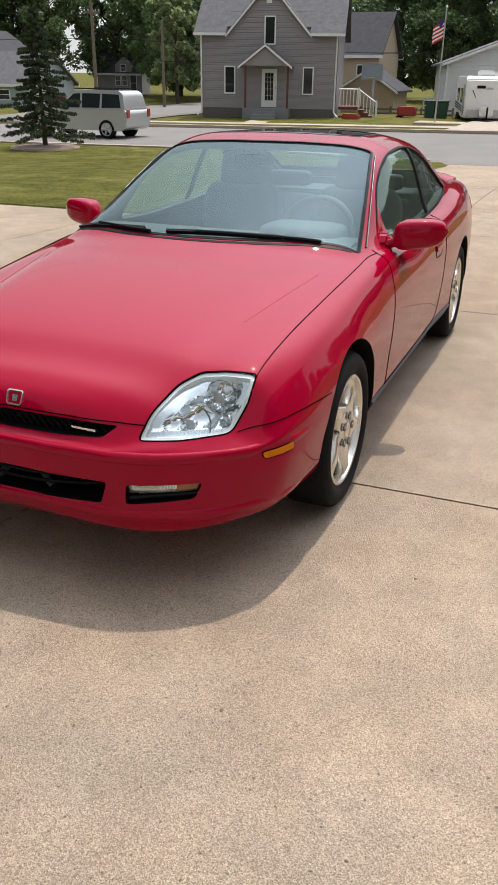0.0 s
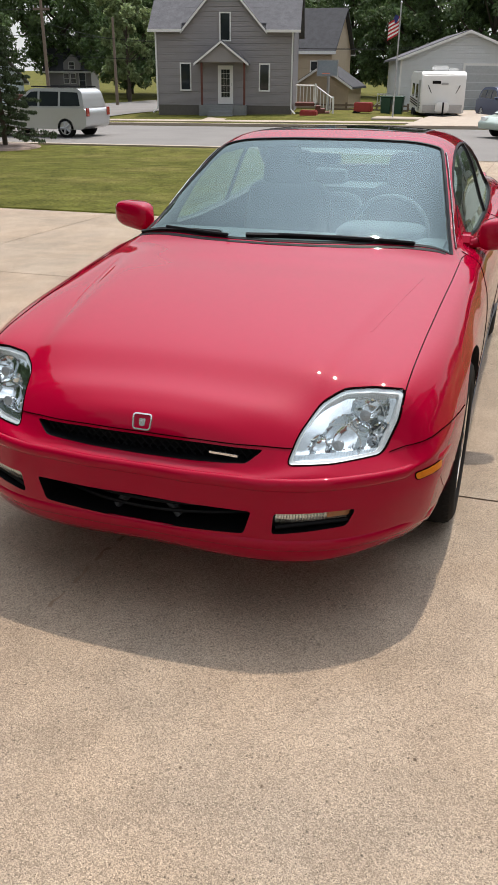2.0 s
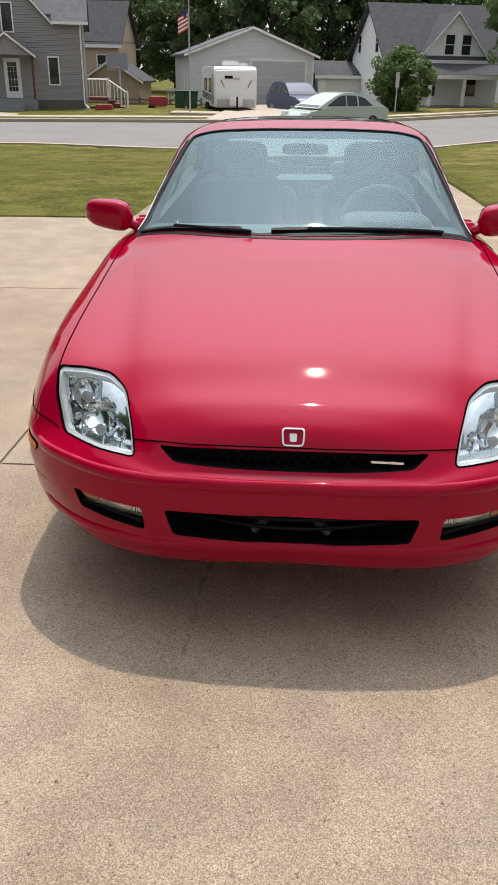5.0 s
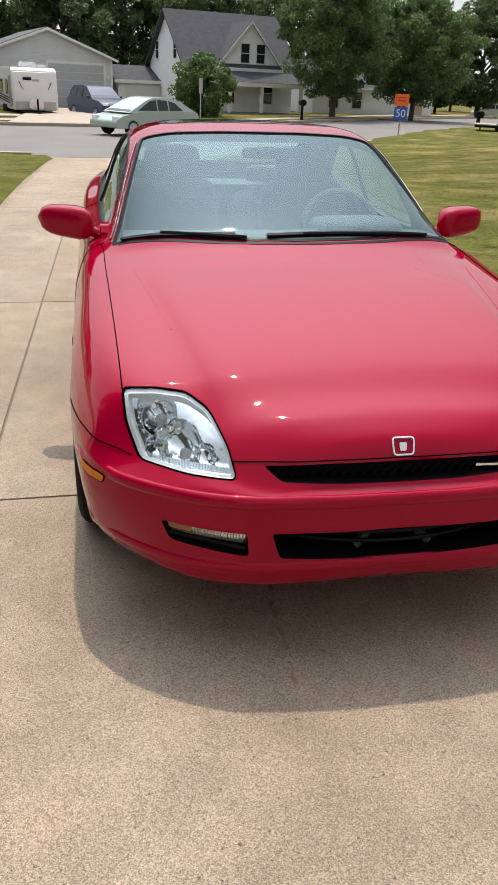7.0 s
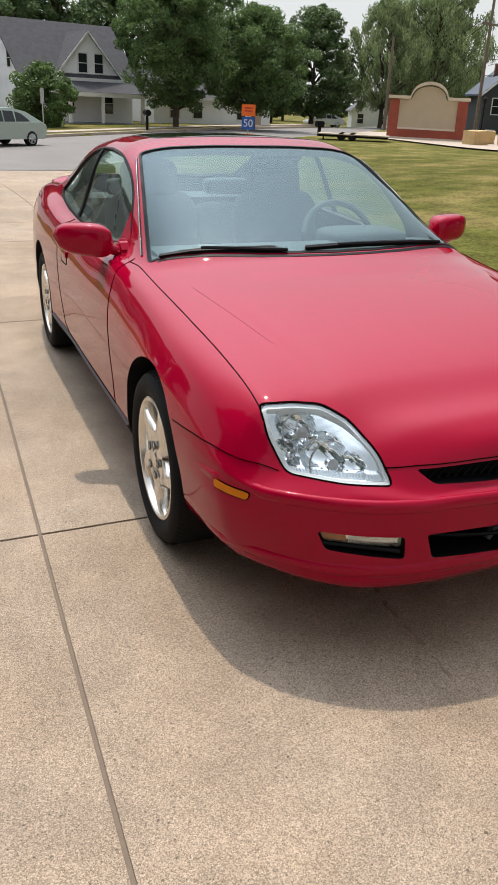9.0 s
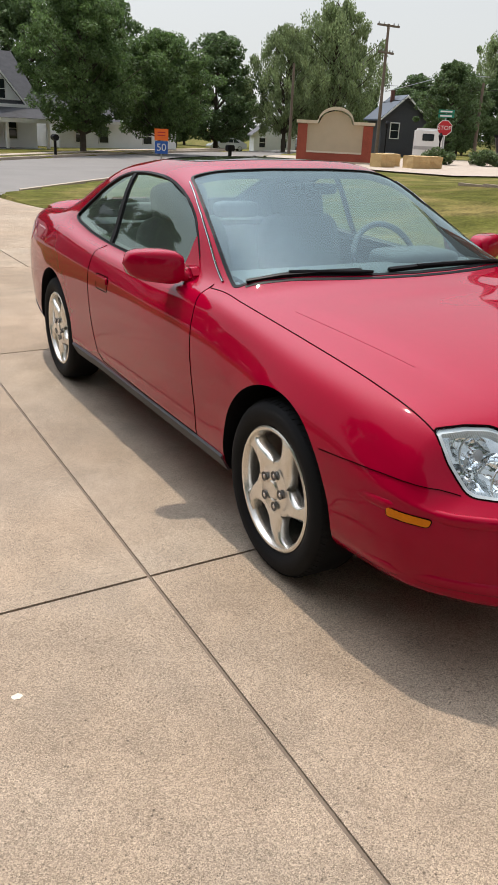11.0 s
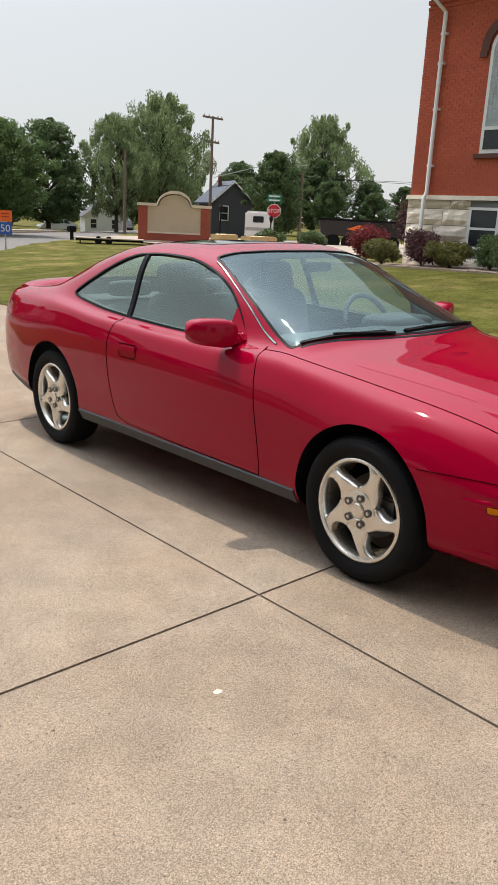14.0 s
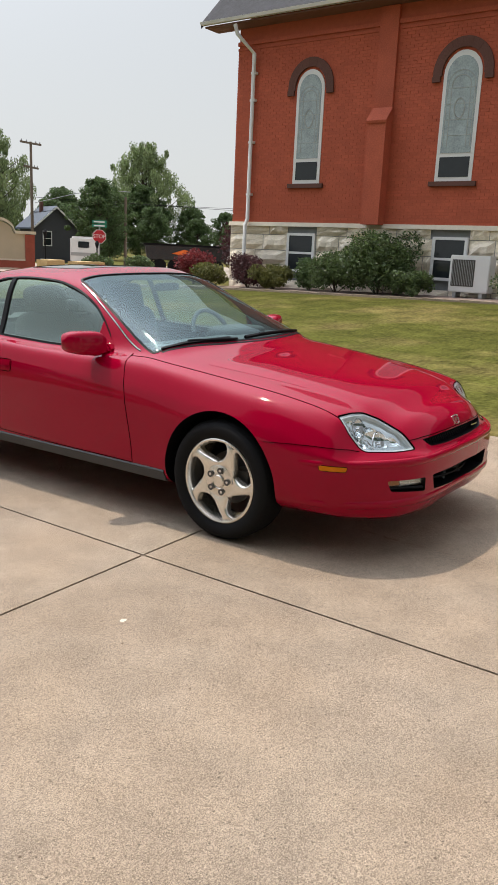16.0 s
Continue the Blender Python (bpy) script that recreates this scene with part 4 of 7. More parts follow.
# Grille, intake and fog lamps
part("grille_back", prism(GRILLE, "y", -0.822, -0.812), M["black_plastic"], car)
lat = bmesh.new()
for k in range(-13, 14):
    for d in (-1, 1):
        x = k * 0.027
        tube([(x - d * .022, -0.832 - 0.02 * (1 - (x / .36) ** 2), .522), (x + d * .022, -0.832 - 0.02 * (1 - (x / .36) ** 2), .570)], 0.0022, 4, lat)
part("grille_mesh", lat, M["black_plastic"], car, "black honeycomb grille")
part("intake_back", prism(INTAKE, "y", -0.752, -0.745), M["black_plastic"], car)
for z in (.345, .372):
    part("intake_bar", tube([(x, -0.885 + 0.10 * (x / .36) ** 2, z) for x in np.linspace(-.335, .335, 13)], 0.006, 6), M["black_plastic"], car)
for s in (-1, 1):
    part("intake_brace", tube([(s * .030, -.840, .398), (s * .105, -.855, .318)], 0.014, 8), M["sill_grey"], car, smooth=True)
    fx = [(s * a, b) for a, b in ((.414, .398), (.618, .406), (.611, .378), (.411, .366))]
    fog = part("fog_lamp", patch(rounded(fx, 0.006), "front", -0.012, 0.03, 6), M["lens"], car, "clear fog lamp with an amber end", True)
    part("reflector", patch(rounded(fx, 0.006), "front", -0.030, 0.02, 6), M["lamp_silver"], fog, smooth=True)
    flute = bmesh.new()
    for k in range(16):
        x = s * (.420 + .0085 * k)
        p0, n0 = on_skin(x, .395, "front")
        p1 = on_skin(x, .372, "front")[0]
        tube([p0 - n0 * .022, p1 - n0 * .022], .0022, 5, flute)
    tagged(part("lens_flutes", flute, M["chrome_dark"], fog), kind="stuff")
    ax = [(s * a, b) for a, b in ((.556, .4018), (.616, .404), (.610, .379), (.553, .3765))]
    part("indicator", patch(rounded(ax, 0.005), "front", -0.018, 0.01, 4), M["amber_dim"], fog, smooth=True)
    part("fog_grille", prism([(s * a, b) for a, b in FOG], "y", -0.778, -0.770), M["black_plastic"], car)
    part("fog_louvre", tube([(s * .41, -.885, .350), (s * .60, -.80, .366)], 0.007, 6), M["black_plastic"], car)

# Headlamps: a lens over a faceted chrome reflector with bowls and bulbs.
BOWLS = ((.615, .645, .052, .040), (.565, .580, .060, .046), (.655, .580, .034, .026), (.505, .565, .030, .018))


def bowl_depth(x, z):
    """How deep the reflector lies behind the lens: smooth bowls with steps between them."""
    d = 0.026 + 0.10 * max(0, .66 - z - .25 * (x - .43)) * .3
    for cx, cz, r, deep in BOWLS:
        q = math.hypot(x - cx, (z - cz) * 1.1) / r
        if q < 1:
            a = math.floor((math.atan2(z - cz, x - cx) + math.pi) * 5 / math.pi)
            d = max(d, 0.030 + deep * (1 - q ** 2.4) + 0.004 * (a % 2) * (q > .45))
    if z < .556:
        d = .024 + .0012 * (int(x * 200) % 2)
    return d


def inside(poly, x, z):
    c = False
    for (x0, z0), (x1, z1) in zip(poly, poly[1:] + poly[:1]):
        if (z0 > z) != (z1 > z) and x < (x1 - x0) * (z - z0) / (z1 - z0) + x0:
            c = not c
    return c


for s in (-1, 1):
    out = LAMP if s > 0 else flip(LAMP)
    lamp = part("headlamp", patch(out, "front", -0.001, rings=8), M["lens"], car, "clear headlamp with chrome reflectors", True, keep=True)
    small = [(s * .568 + (a - s * .568) * 0.955, .614 + (b - .614) * 0.94) for a, b in out]
    part("bezel", ribbon([(p - n * 0.006, n) for p, n in ring_line(small, "front")], 0.017, 0.000, 0.03, True), M["lamp_rim"], lamp, "pale grey inner rim")
    part("lamp_gap", ribbon(ring_line(out, "front"), 0.0055, 0.0012, 0.008, True), M["gap"], lamp)
    bm = bmesh.new()
    step = 0.0046
    vs = {}
    for i in range(62):
        for j in range(40):
            x, z = .425 + step * i, .525 + step * j
            if inside(LAMP, x, z):
                p, n = on_skin(s * x, z, "front")
                ax = (n * 0.35 + Vector((0, -0.65, 0.1))).normalized()
                vs[i, j] = bm.verts.new(p - ax * bowl_depth(x, z))
    for i, j in list(vs):
        q = [(i, j), (i + 1, j), (i + 1, j + 1), (i, j + 1)]
        if all(k in vs for k in q):
            bm.faces.new([vs[k] for k in q])
    part("reflector", bm, M["facet"], lamp, "chrome reflector with round bowls", True, 32)
    for cx, cz, r, d in BOWLS[:3]:
        p, n = on_skin(s * cx, cz, "front")
        ax = Vector((0, -1, 0.25)).normalized()
        mt = Matrix.Translation(p - n * 0.045) @ ax.to_track_quat("Z", "Y").to_matrix().to_4x4()
        bulb = lathe([(0.001, .0), (.011, .0), (.012, .008), (.008, .012), (.007, .024), (.001, .028)], "z", 12)
        bmesh.ops.transform(bulb, matrix=mt, verts=bulb.verts)
        part("bulb", bulb, M["chrome_dark"], lamp, smooth=True)
        ring = lathe([(r * .98, .012), (r * 1.03, .012), (r * 1.03, .018), (r * .98, .018)], "z", 24, None, True)
        bmesh.ops.transform(ring, matrix=mt, verts=ring.verts)
        if r > .04:
            part("bulb_shield", lathe([(.001, .028), (.014, .026), (.016, .034), (.001, .038)], "z", 14), M["lamp_grey"], lamp, smooth=True).matrix_local = mt
            part("reflector_ring", ring, M["chrome_dark"], lamp, smooth=True)
        else:
            ring.free()
    flutes = bmesh.new()
    for k in range(26):
        t = k / 25
        x = s * (.515 + .165 * t)
        p0, n0 = on_skin(x, .684, "front")
        tube([p0 - n0 * 0.005, on_skin(x, .672, "front")[0] - n0 * 0.006], 0.0014, 4, flutes)
        x = s * (.46 + .185 * t)
        p0, n0 = on_skin(x, .545, "front")
        tube([p0 - n0 * 0.005, on_skin(x, .562, "front")[0] - n0 * 0.006], 0.0014, 4, flutes)
    tagged(part("lens_flutes", flutes, M["lens"], lamp), kind="stuff")

# The hood's raised creases
for s in (-1, 1):
    part("hood_crease", ribbon(line([(s * .632, .24), (s * .600, .04), (s * .565, -.18), (s * .545, -.30)], "top"), 0.007, 0.0009, 0.003), M["paint"], car, smooth=True)

# Badges as plain shapes
def plate(cx, cz, w, h, lift, thick, m, name, label=""):
    return part(name, patch(rounded([(cx - w, cz + h), (cx + w, cz + h), (cx + w * .86, cz - h), (cx - w * .86, cz - h)], min(w, h) * .35), "front", lift, thick, 3), m, car, label, True)


emblem_edge = rounded([(-.029, .626), (.029, .626), (.026, .588), (-.026, .588)], 0.009)
part("emblem", ribbon(ring_line(emblem_edge, "front"), 0.0055, 0.006, 0.008, True), M["silver"], car, "small silver badge frame")
plate(0, .607, .010, .010, 0.003, 0.006, M["silver"], "emblem_plate")
bars = part("name_badge", prism([(.207, .5500), (.292, .5480), (.292, .5415), (.207, .5435)], "y", -0.868, -0.862), M["silver"], car, "silver lettering shown as a bar")

# Mirrors
for s in (-1, 1):
    bm = bmesh.new()
    prev = None
    for t in np.linspace(0, 1, 13):
        w = math.sqrt(max(0, 1 - abs(2 * t - 1) ** 3.6)) * 0.985 + 0.015
        x = s * (0.772 + 0.240 * t)
        h, d = 0.074 * w * (1.0 - 0.22 * t), 0.076 * w * (1.0 - 0.25 * t)
        cy, cz = 0.880 + 0.065 * t, 0.908 + 0.020 * t
        ring = []
        for k in range(24):
            a = 2 * math.pi * k / 24
            c, q = math.cos(a), math.sin(a)
            c, q = math.copysign(abs(c) ** 0.58, c), math.copysign(abs(q) ** 0.58, q)
            ring.append(bm.verts.new((x, cy + d * (min(c, 0.75)), cz + h * q)))
        if prev:
            for k in range(24):
                bm.faces.new((prev[k], prev[(k + 1) % 24], ring[(k + 1) % 24], ring[k]))
        else:
            bm.faces.new(ring)
        prev = ring
    bm.faces.new(prev)
    mirror = part("door_mirror", bm, M["paint"], car, "red door mirror housing", True)
    foot = prism([(.86, .845), (.84, .868), (.88, .915), (.93, .913), (.95, .865)], "x", s * 0.70, s * 0.762)
    part("mirror_foot", bev(foot, 0.014, 3), M["paint"], mirror)
    part("mirror_arm", tube([(s * .72, .885, .866), (s * .77, .885, .872), (s * .81, .888, .888)], 0.022, 12), M["paint"], mirror, smooth=True)

# Wipers
def wiper(pts, blade):
    arm = part("wiper", tube([on_skin(x, y, "top")[0] + Vector((0, 0, .012)) for x, y in pts], 0.008, 6, None, 0.007), M["black_plastic"], car, "black wiper arm and blade")
    part("blade", ribbon([on_skin(x, y, "top") for x, y in blade], 0.016, 0.013, 0.016), M["black_plastic"], arm)


wiper([(-.52, .485), (-.42, .445), (-.30, .41), (-.20, .390)], [(-.665, .545), (-.55, .492), (-.42, .450), (-.30, .424), (-.24, .415)])
wiper([(.02, .395), (.16, .402), (.30, .42), (.46, .455), (.56, .488)], [(-.12, .398), (.02, .400), (.16, .410), (.30, .428), (.40, .448)])

# Spoiler and tail lamps
wing = bmesh.new()
prev = None
for t in np.linspace(-1, 1, 21):
    x = 0.66 * t
    y = 3.40 - 0.10 * t ** 4
    rise = 0.024 * (1 - t ** 8)
    zs = on_skin(x, y, "top")[0].z
    ring = [wing.verts.new(p) for p in ((x, y - .11, zs - .01), (x, y - .08, zs + rise * .8), (x, y + .02, zs + rise + .012), (x, y + .075, zs + rise + .004), (x, y + .08, zs - .02))]
    if prev:
        for k in range(5):
            wing.faces.new((prev[k], prev[(k + 1) % 5], ring[(k + 1) % 5], ring[k]))
    else:
        wing.faces.new(ring)
    prev = ring
wing.faces.new(prev)
part("rear_spoiler", wing, M["paint"], car, smooth=True)
for side, s in (("right", -1), ("left", 1)):
    tl = rounded([(3.16, .85), (3.42, .86), (3.50, .80), (3.50, .74), (3.24, .75)], 0.03)
    part("tail_lamp", patch(tl, side, 0.002, 0.01, 5), M["tail_red"], car, "red tail lamp", True)
    part("rear_valance", ribbon(line([(2.93, .30), (3.1, .315), (3.3, .335)], side), 0.07, 0.004, 0.02), M["sill_grey"], car)

# Wheels
SPOKE_R = (.38, .45, .49, .54, .60, .67, .74, .82, .88, .95)
SPOKE_A = (-2, -1, 3, 9, 13.5, 16, 16, 14, 11, 8)
SPOKE_B = (70, 67, 59, 51.5, 45, 39.5, 35.5, 32.5, 31.5, 33)


def spoke(phi):
    """One broad swept spoke between two windows, with bevelled flanks."""
    bm = bmesh.new()
    rs_ = np.linspace(.38, .95, 25)
    a0, a1 = pchip(SPOKE_R, SPOKE_A, rs_), pchip(SPOKE_R, SPOKE_B, rs_)
    Sn = 14
    top, low = [], []
    for r, u, v in zip(rs_, a0, a1):
        row, under_ = [], []
        open_ = smooth01(.44, .52, r) * (1 - smooth01(.86, .93, r))
        for j in range(Sn + 1):
            q = 2 * j / Sn - 1
            a = phi + radians(u + (v - u) * (q + 1) / 2)
            x = 0.838 + 0.012 * math.sin(math.pi * (r - .30) / .75) - open_ * (0.014 * max(0, (abs(q) - .6) / .4) ** 1.6 + .006 * max(0, q) ** 2) - .004 * smooth01(.88, .95, r)
            rr = r * .2165
            row.append(bm.verts.new((x, rr * math.sin(a), rr * math.cos(a))))
            under_.append(bm.verts.new((.806, rr * math.sin(a), rr * math.cos(a))))
        top.append(row)
        low.append(under_)
    n = len(top)
    for i in range(n - 1):
        for j in range(Sn):
            bm.faces.new((top[i][j], top[i + 1][j], top[i + 1][j + 1], top[i][j + 1]))
            bm.faces.new((low[i][j], low[i + 1][j], low[i + 1][j + 1], low[i][j + 1]))
        for j in (0, Sn):
            bm.faces.new((top[i][j], top[i + 1][j], low[i + 1][j], low[i][j]))
    for i in (0, n - 1):
        for j in range(Sn):
            bm.faces.new((top[i][j], top[i][j + 1], low[i][j + 1], low[i][j]))
    return bm


RIM = [(.196, .70), (.196, .80), (.192, .822), (.198, .838), (.2035, .849), (.211, .851), (.2165, .848), (.219, .840), (.216, .828), (.205, .70)]
TYRE = [(.214, .70), (.214, .835), (.222, .848), (.240, .858), (.262, .862), (.280, .857), (.294, .845), (.302, .828), (.3052, .80), (.3055, .7575), (.3052, .715), (.302, .687), (.294, .67), (.25, .655), (.214, .66)]


def wheel_thing(sx, y, turn=0):
    m = Matrix.Translation((0, y, 0.305)) @ (Matrix() if sx > 0 else Matrix.Rotation(math.pi, 4, "Z"))
    w = part("wheel", lathe(RIM, "x", 56, None, True), M["alloy"], car, "silver five-spoke alloy wheel", True)
    w.matrix_local = m
    part("tyre", lathe(TYRE, "x", 64, None, True), M["rubber"], w, smooth=True)
    tread = bmesh.new()
    for k in range(72):
        a = 2 * math.pi * k / 72
        c, s = math.cos(a), math.sin(a)
        for x0, x1, tw in ((.823, .845, 0.03), (.68, .70, -0.03)):
            q = [(x0, .3045), (x1, .2955)] if x0 > .75 else [(x0, .2975), (x1, .3045)]
            pts = []
            for (x, r), da in zip(q, (0, tw)):
                for e in (-0.022, 0.022):
                    aa = a + da + e
                    pts.append(tread.verts.new((x, r * math.cos(aa), r * math.sin(aa))))
                    pts.append(tread.verts.new((x, (r + .0012) * math.cos(aa), (r + .0012) * math.sin(aa))))
            tread.faces.new((pts[1], pts[3], pts[7], pts[5]))
            tread.faces.new((pts[0], pts[1], pts[5], pts[4]))
            tread.faces.new((pts[2], pts[3], pts[7], pts[6]))
    tagged(part("tread", tread, M["rubber"], w), kind="stuff")
    for k in range(5):
        phi = radians(turn + 72 * k)
        part("spoke", spoke(phi), M["alloy"], w, smooth=True)
    part("hub", lathe([(.001, .80), (.084, .80), (.084, .8405), (.078, .8425), (.040, .846), (.034, .842), (.001, .842)], "x", 40), M["alloy"], w, smooth=True, angle=30)
    part("hub_cap", lathe([(.001, .842), (.0315, .842), (.0315, .848), (.028, .851), (.001, .851)], "x", 24), M["alloy"], w, smooth=True)
    for k in range(5):
        a = radians(turn + 14 + 72 * k)
        nut = lathe([(.001, .83), (.0095, .83), (.0095, .850), (.007, .8535), (.001, .8535)], "x", 6)
        bmesh.ops.translate(nut, vec=(0, .057 * math.sin(a), .057 * math.cos(a)), verts=nut.verts)
        part("lug_nut", nut, M["chrome_dark"], w)
        # Dark disc on the hub face, coloured for the shade in a nut's recess.
        dish = lathe([(.001, .849), (.0155, .849), (.0165, .8535), (.001, .8515)], "x", 16)
        bmesh.ops.translate(dish, vec=(0, .057 * math.sin(a), .057 * math.cos(a)), verts=dish.verts)
        part("nut_hole_shade", dish, M["disc_metal"], w, smooth=True)
    part("brake_disc", lathe([(.001, .72), (.135, .72), (.135, .745), (.08, .745), (.08, .775), (.001, .775)], "x", 40), M["disc_metal"], w, smooth=True, angle=30)
    part("caliper", bev(B((.70, .79, .06, .15, -.06, .07)), 0.012), M["disc_metal"], w)


for sx in (-1, 1):
    for y in (0.0, 2.585):
        wheel_thing(sx, y, 0 if y < 1 else 11)

# Cabin
def cushion(x0, x1, y0, y1, z0, z1, r=0.04):
    """A padded block with well rounded edges and a slightly bulging face."""
    bm = bmesh.new()
    bmesh.ops.create_uvsphere(bm, u_segments=28, v_segments=18, radius=1)
    for v in bm.verts:
        p = [math.copysign(abs(c) ** 0.42, c) for c in v.co]
        v.co = Vector(((x0 + x1) / 2 + p[0] * (x1 - x0) / 2, (y0 + y1) / 2 + p[1] * (y1 - y0) / 2, (z0 + z1) / 2 + p[2] * (z1 - z0) / 2))
    return bm


def lean(bm, y, z, deg):
    bmesh.ops.rotate(bm, cent=(0, y, z), matrix=Matrix.Rotation(radians(deg), 3, "X"), verts=bm.verts)
    return bm


for s in (-1, 1):
    x = s * 0.36
    seat = part("front_seat", cushion(x - .25, x + .25, 1.20, 1.72, .38, .56), M["interior"], car, "dark grey bucket seat", True)
    part("backrest", lean(cushion(x - .25, x + .25, 1.65, 1.82, .45, 1.04, .06), 1.7, .5, -14), M["interior"], seat, smooth=True)
    part("headrest", lean(cushion(x - .15, x + .15, 1.66, 1.78, .98, 1.20, .045), 1.7, .5, -14), M["interior"], seat, smooth=True)
    part("rear_backrest", lean(cushion(s * .31 - .27, s * .31 + .27, 2.30, 2.44, .5, .93, .05), 2.3, .5, -20), M["interior"], car, smooth=True)
    part("rear_headrest", cushion(s * .31 - .15, s * .31 + .15, 2.46, 2.56, .93, 1.03, .04), M["interior"], car, smooth=True)
part("dashboard", bev(prism([(.50, .55), (.50, .875), (.62, .90), (.80, .90), (.93, .86), (.95, .60)], "x", -.68, .68), 0.02), M["interior"], car, smooth=True)
part("instrument_hood", cushion(.17, .56, .70, .96, .82, .945), M["interior"], car, smooth=True)
rim_w = bmesh.new()
tw = 28
pts = []
for k in range(tw + 1):
    a = 2 * math.pi * k / tw
    pts.append((.36 + .185 * math.cos(a), 1.03 + .185 * math.sin(a) * 0.42, .86 + .185 * math.sin(a) * 0.90))
steer = part("steering_wheel", tube(pts, 0.015, 10, rim_w, cap=False), M["interior_pale"], car, smooth=True)
part("steering_hub", bev(B((.27, .45, 1.00, 1.05, .80, .89)), 0.02), M["interior"], steer, smooth=True)
part("rear_view_mirror", cushion(-.105, .105, 1.10, 1.13, 1.165, 1.215, .015), M["black_plastic"], car, smooth=True)
part("parcel_shelf", B((-.60, .60, 2.50, 2.88, .90, .915)), M["interior"], car)

# ---- buildings ----
def laps(x0, x1, z0, z1, y, pitch=0.115, edge=None, lip=0.030):
    """Lapped boards on a wall that looks towards -y; edge(z) gives narrower ends under a gable."""
    bm = bmesh.new()
    n = max(1, round((z1 - z0) / pitch))
    h = (z1 - z0) / n
    for k in range(n):
        a, b = z0 + k * h, z0 + (k + 1) * h
        (l0, r0), (l1, r1) = (edge(a), edge(b)) if edge else ((x0, x1), (x0, x1))
        if r1 - l1 < 0.02:
            continue
        c = a + h * 0.16
        v = [bm.verts.new(p) for p in ((l0, y - lip, c), (r0, y - lip, c), (r1, y - lip * .7, b), (l1, y - lip * .7, b), (l0, y, c), (r0, y, c), (r1, y, b), (l1, y, b))]
        bm.faces.new((v[0], v[1], v[2], v[3]))
        bm.faces.new((v[4], v[5], v[1], v[0]))
        bm.faces.new((v[3], v[2], v[6], v[7]))
    return bm


def turned(bm, m):
    bmesh.ops.transform(bm, matrix=m, verts=bm.verts)
    return bm


def window(parent, x0, x1, z0, z1, y, m=None, bars=1, name="window", frame=None):
    """A framed window with its pane set back, on a wall that looks towards -y."""
    m = m or Matrix()
    f = 0.07
    w = part(name, turned(B((x0 - f, x1 + f, y - .075, y + .02, z0 - f, z0), (x0 - f, x1 + f, y - .075, y + .02, z1, z1 + f), (x0 - f, x0, y - .075, y + .02, z0, z1), (x1, x1 + f, y - .075, y + .02, z0, z1)), m), frame or M["white"], parent)
    part("pane", turned(B((x0, x1, y - .050, y - .040, z0, z1)), m), M["window"], w)
    if bars:
        part("sash", turned(B((x0, x1, y - .066, y - .04, (z0 + z1) / 2 - .02, (z0 + z1) / 2 + .02)), m), frame or M["white"], w)
    return w


def roof_pair(parent, x0, x1, y0, y1, z, rise, ridge, mats, over=0.35, t=0.12, name="roof"):
    """Two roof slopes with fascias; the ridge runs along x or y."""
    for s in (0, 1):
        if ridge == "x":
            mid = (y0 + y1) / 2
            e = y0 - over if s == 0 else y1 + over
            ze = z - rise * over / ((y1 - y0) / 2)
            poly = [(e, ze), (mid, z + rise), (mid, z + rise + t), (e, ze + t)]
            bm = prism(poly, "x", x0 - over, x1 + over)
            trim = prism([(e - .02 * (1 - 2 * s), ze - .08), (e + .02 * (1 - 2 * s), ze - .08), (e + .02 * (1 - 2 * s), ze + t), (e - .02 * (1 - 2 * s), ze + t)], "x", x0 - over - .01, x1 + over + .01)
        else:
            mid = (x0 + x1) / 2
            e = x0 - over if s == 0 else x1 + over
            ze = z - rise * over / ((x1 - x0) / 2)
            poly = [(e, ze), (mid, z + rise), (mid, z + rise + t), (e, ze + t)]
            bm = prism(poly, "y", y0 - over, y1 + over)
            trim = prism([(e, ze - .06), (mid, z + rise - .06), (mid, z + rise + t * .7), (e, ze + t * .7)], "y", y0 - over - .04, y0 - over + .02)
        r = part(name, bm, mats[0], parent)
        part("fascia", trim, mats[1], r)


def gable_edge(x0, x1, z, rise):
    mid, half = (x0 + x1) / 2, (x1 - x0) / 2
    return lambda q: (mid - half * max(0, 1 - (q - z) / rise), mid + half * max(0, 1 - (q - z) / rise))


# Grey house opposite
HM = Matrix.Translation((-15.9, 42, 0)) @ Matrix.Rotation(radians(14), 4, "Z") @ Matrix.Diagonal((.95, 1, 1, 1)) @ Matrix.Translation((15.9, -42, 0))
h = empty("grey_house", HM, "grey clapboard house with white trim and a small porch", "house")
part("wall", B((-19.8, -11.88, 42, 50.5, -0.95, 3.75)), M["siding"], h)
part("foundation", B((-19.75, -11.93, 41.96, 42, -0.95, -0.2)), M["foundation"], h)
part("siding", laps(-19.8, -11.88, -0.2, 3.70, 41.99, lip=.040), M["siding"], h)
part("side_siding", turned(laps(0, 8.5, -0.2, 3.7, 0), Matrix.Translation((-11.87, 42, 0)) @ Matrix.Rotation(radians(90), 4, "Z")), M["siding"], h)
GE = gable_edge(-18.15, -13.6, 3.6, 2.35)
part("front_gable", laps(0, 1, 3.6, 5.93, 41.99, edge=GE, lip=.040), M["siding"], h)
part("gable_wall", prism([(-18.15, 3.6), (-13.6, 3.6), (-15.875, 5.95)], "y", 42, 46.5), M["siding"], h)
part("end_gable", prism([(42.05, 3.72), (50.45, 3.72), (46.25, 6.68)], "x", -19.78, -11.9), M["siding"], h)
KR = 3.0 / 4.25
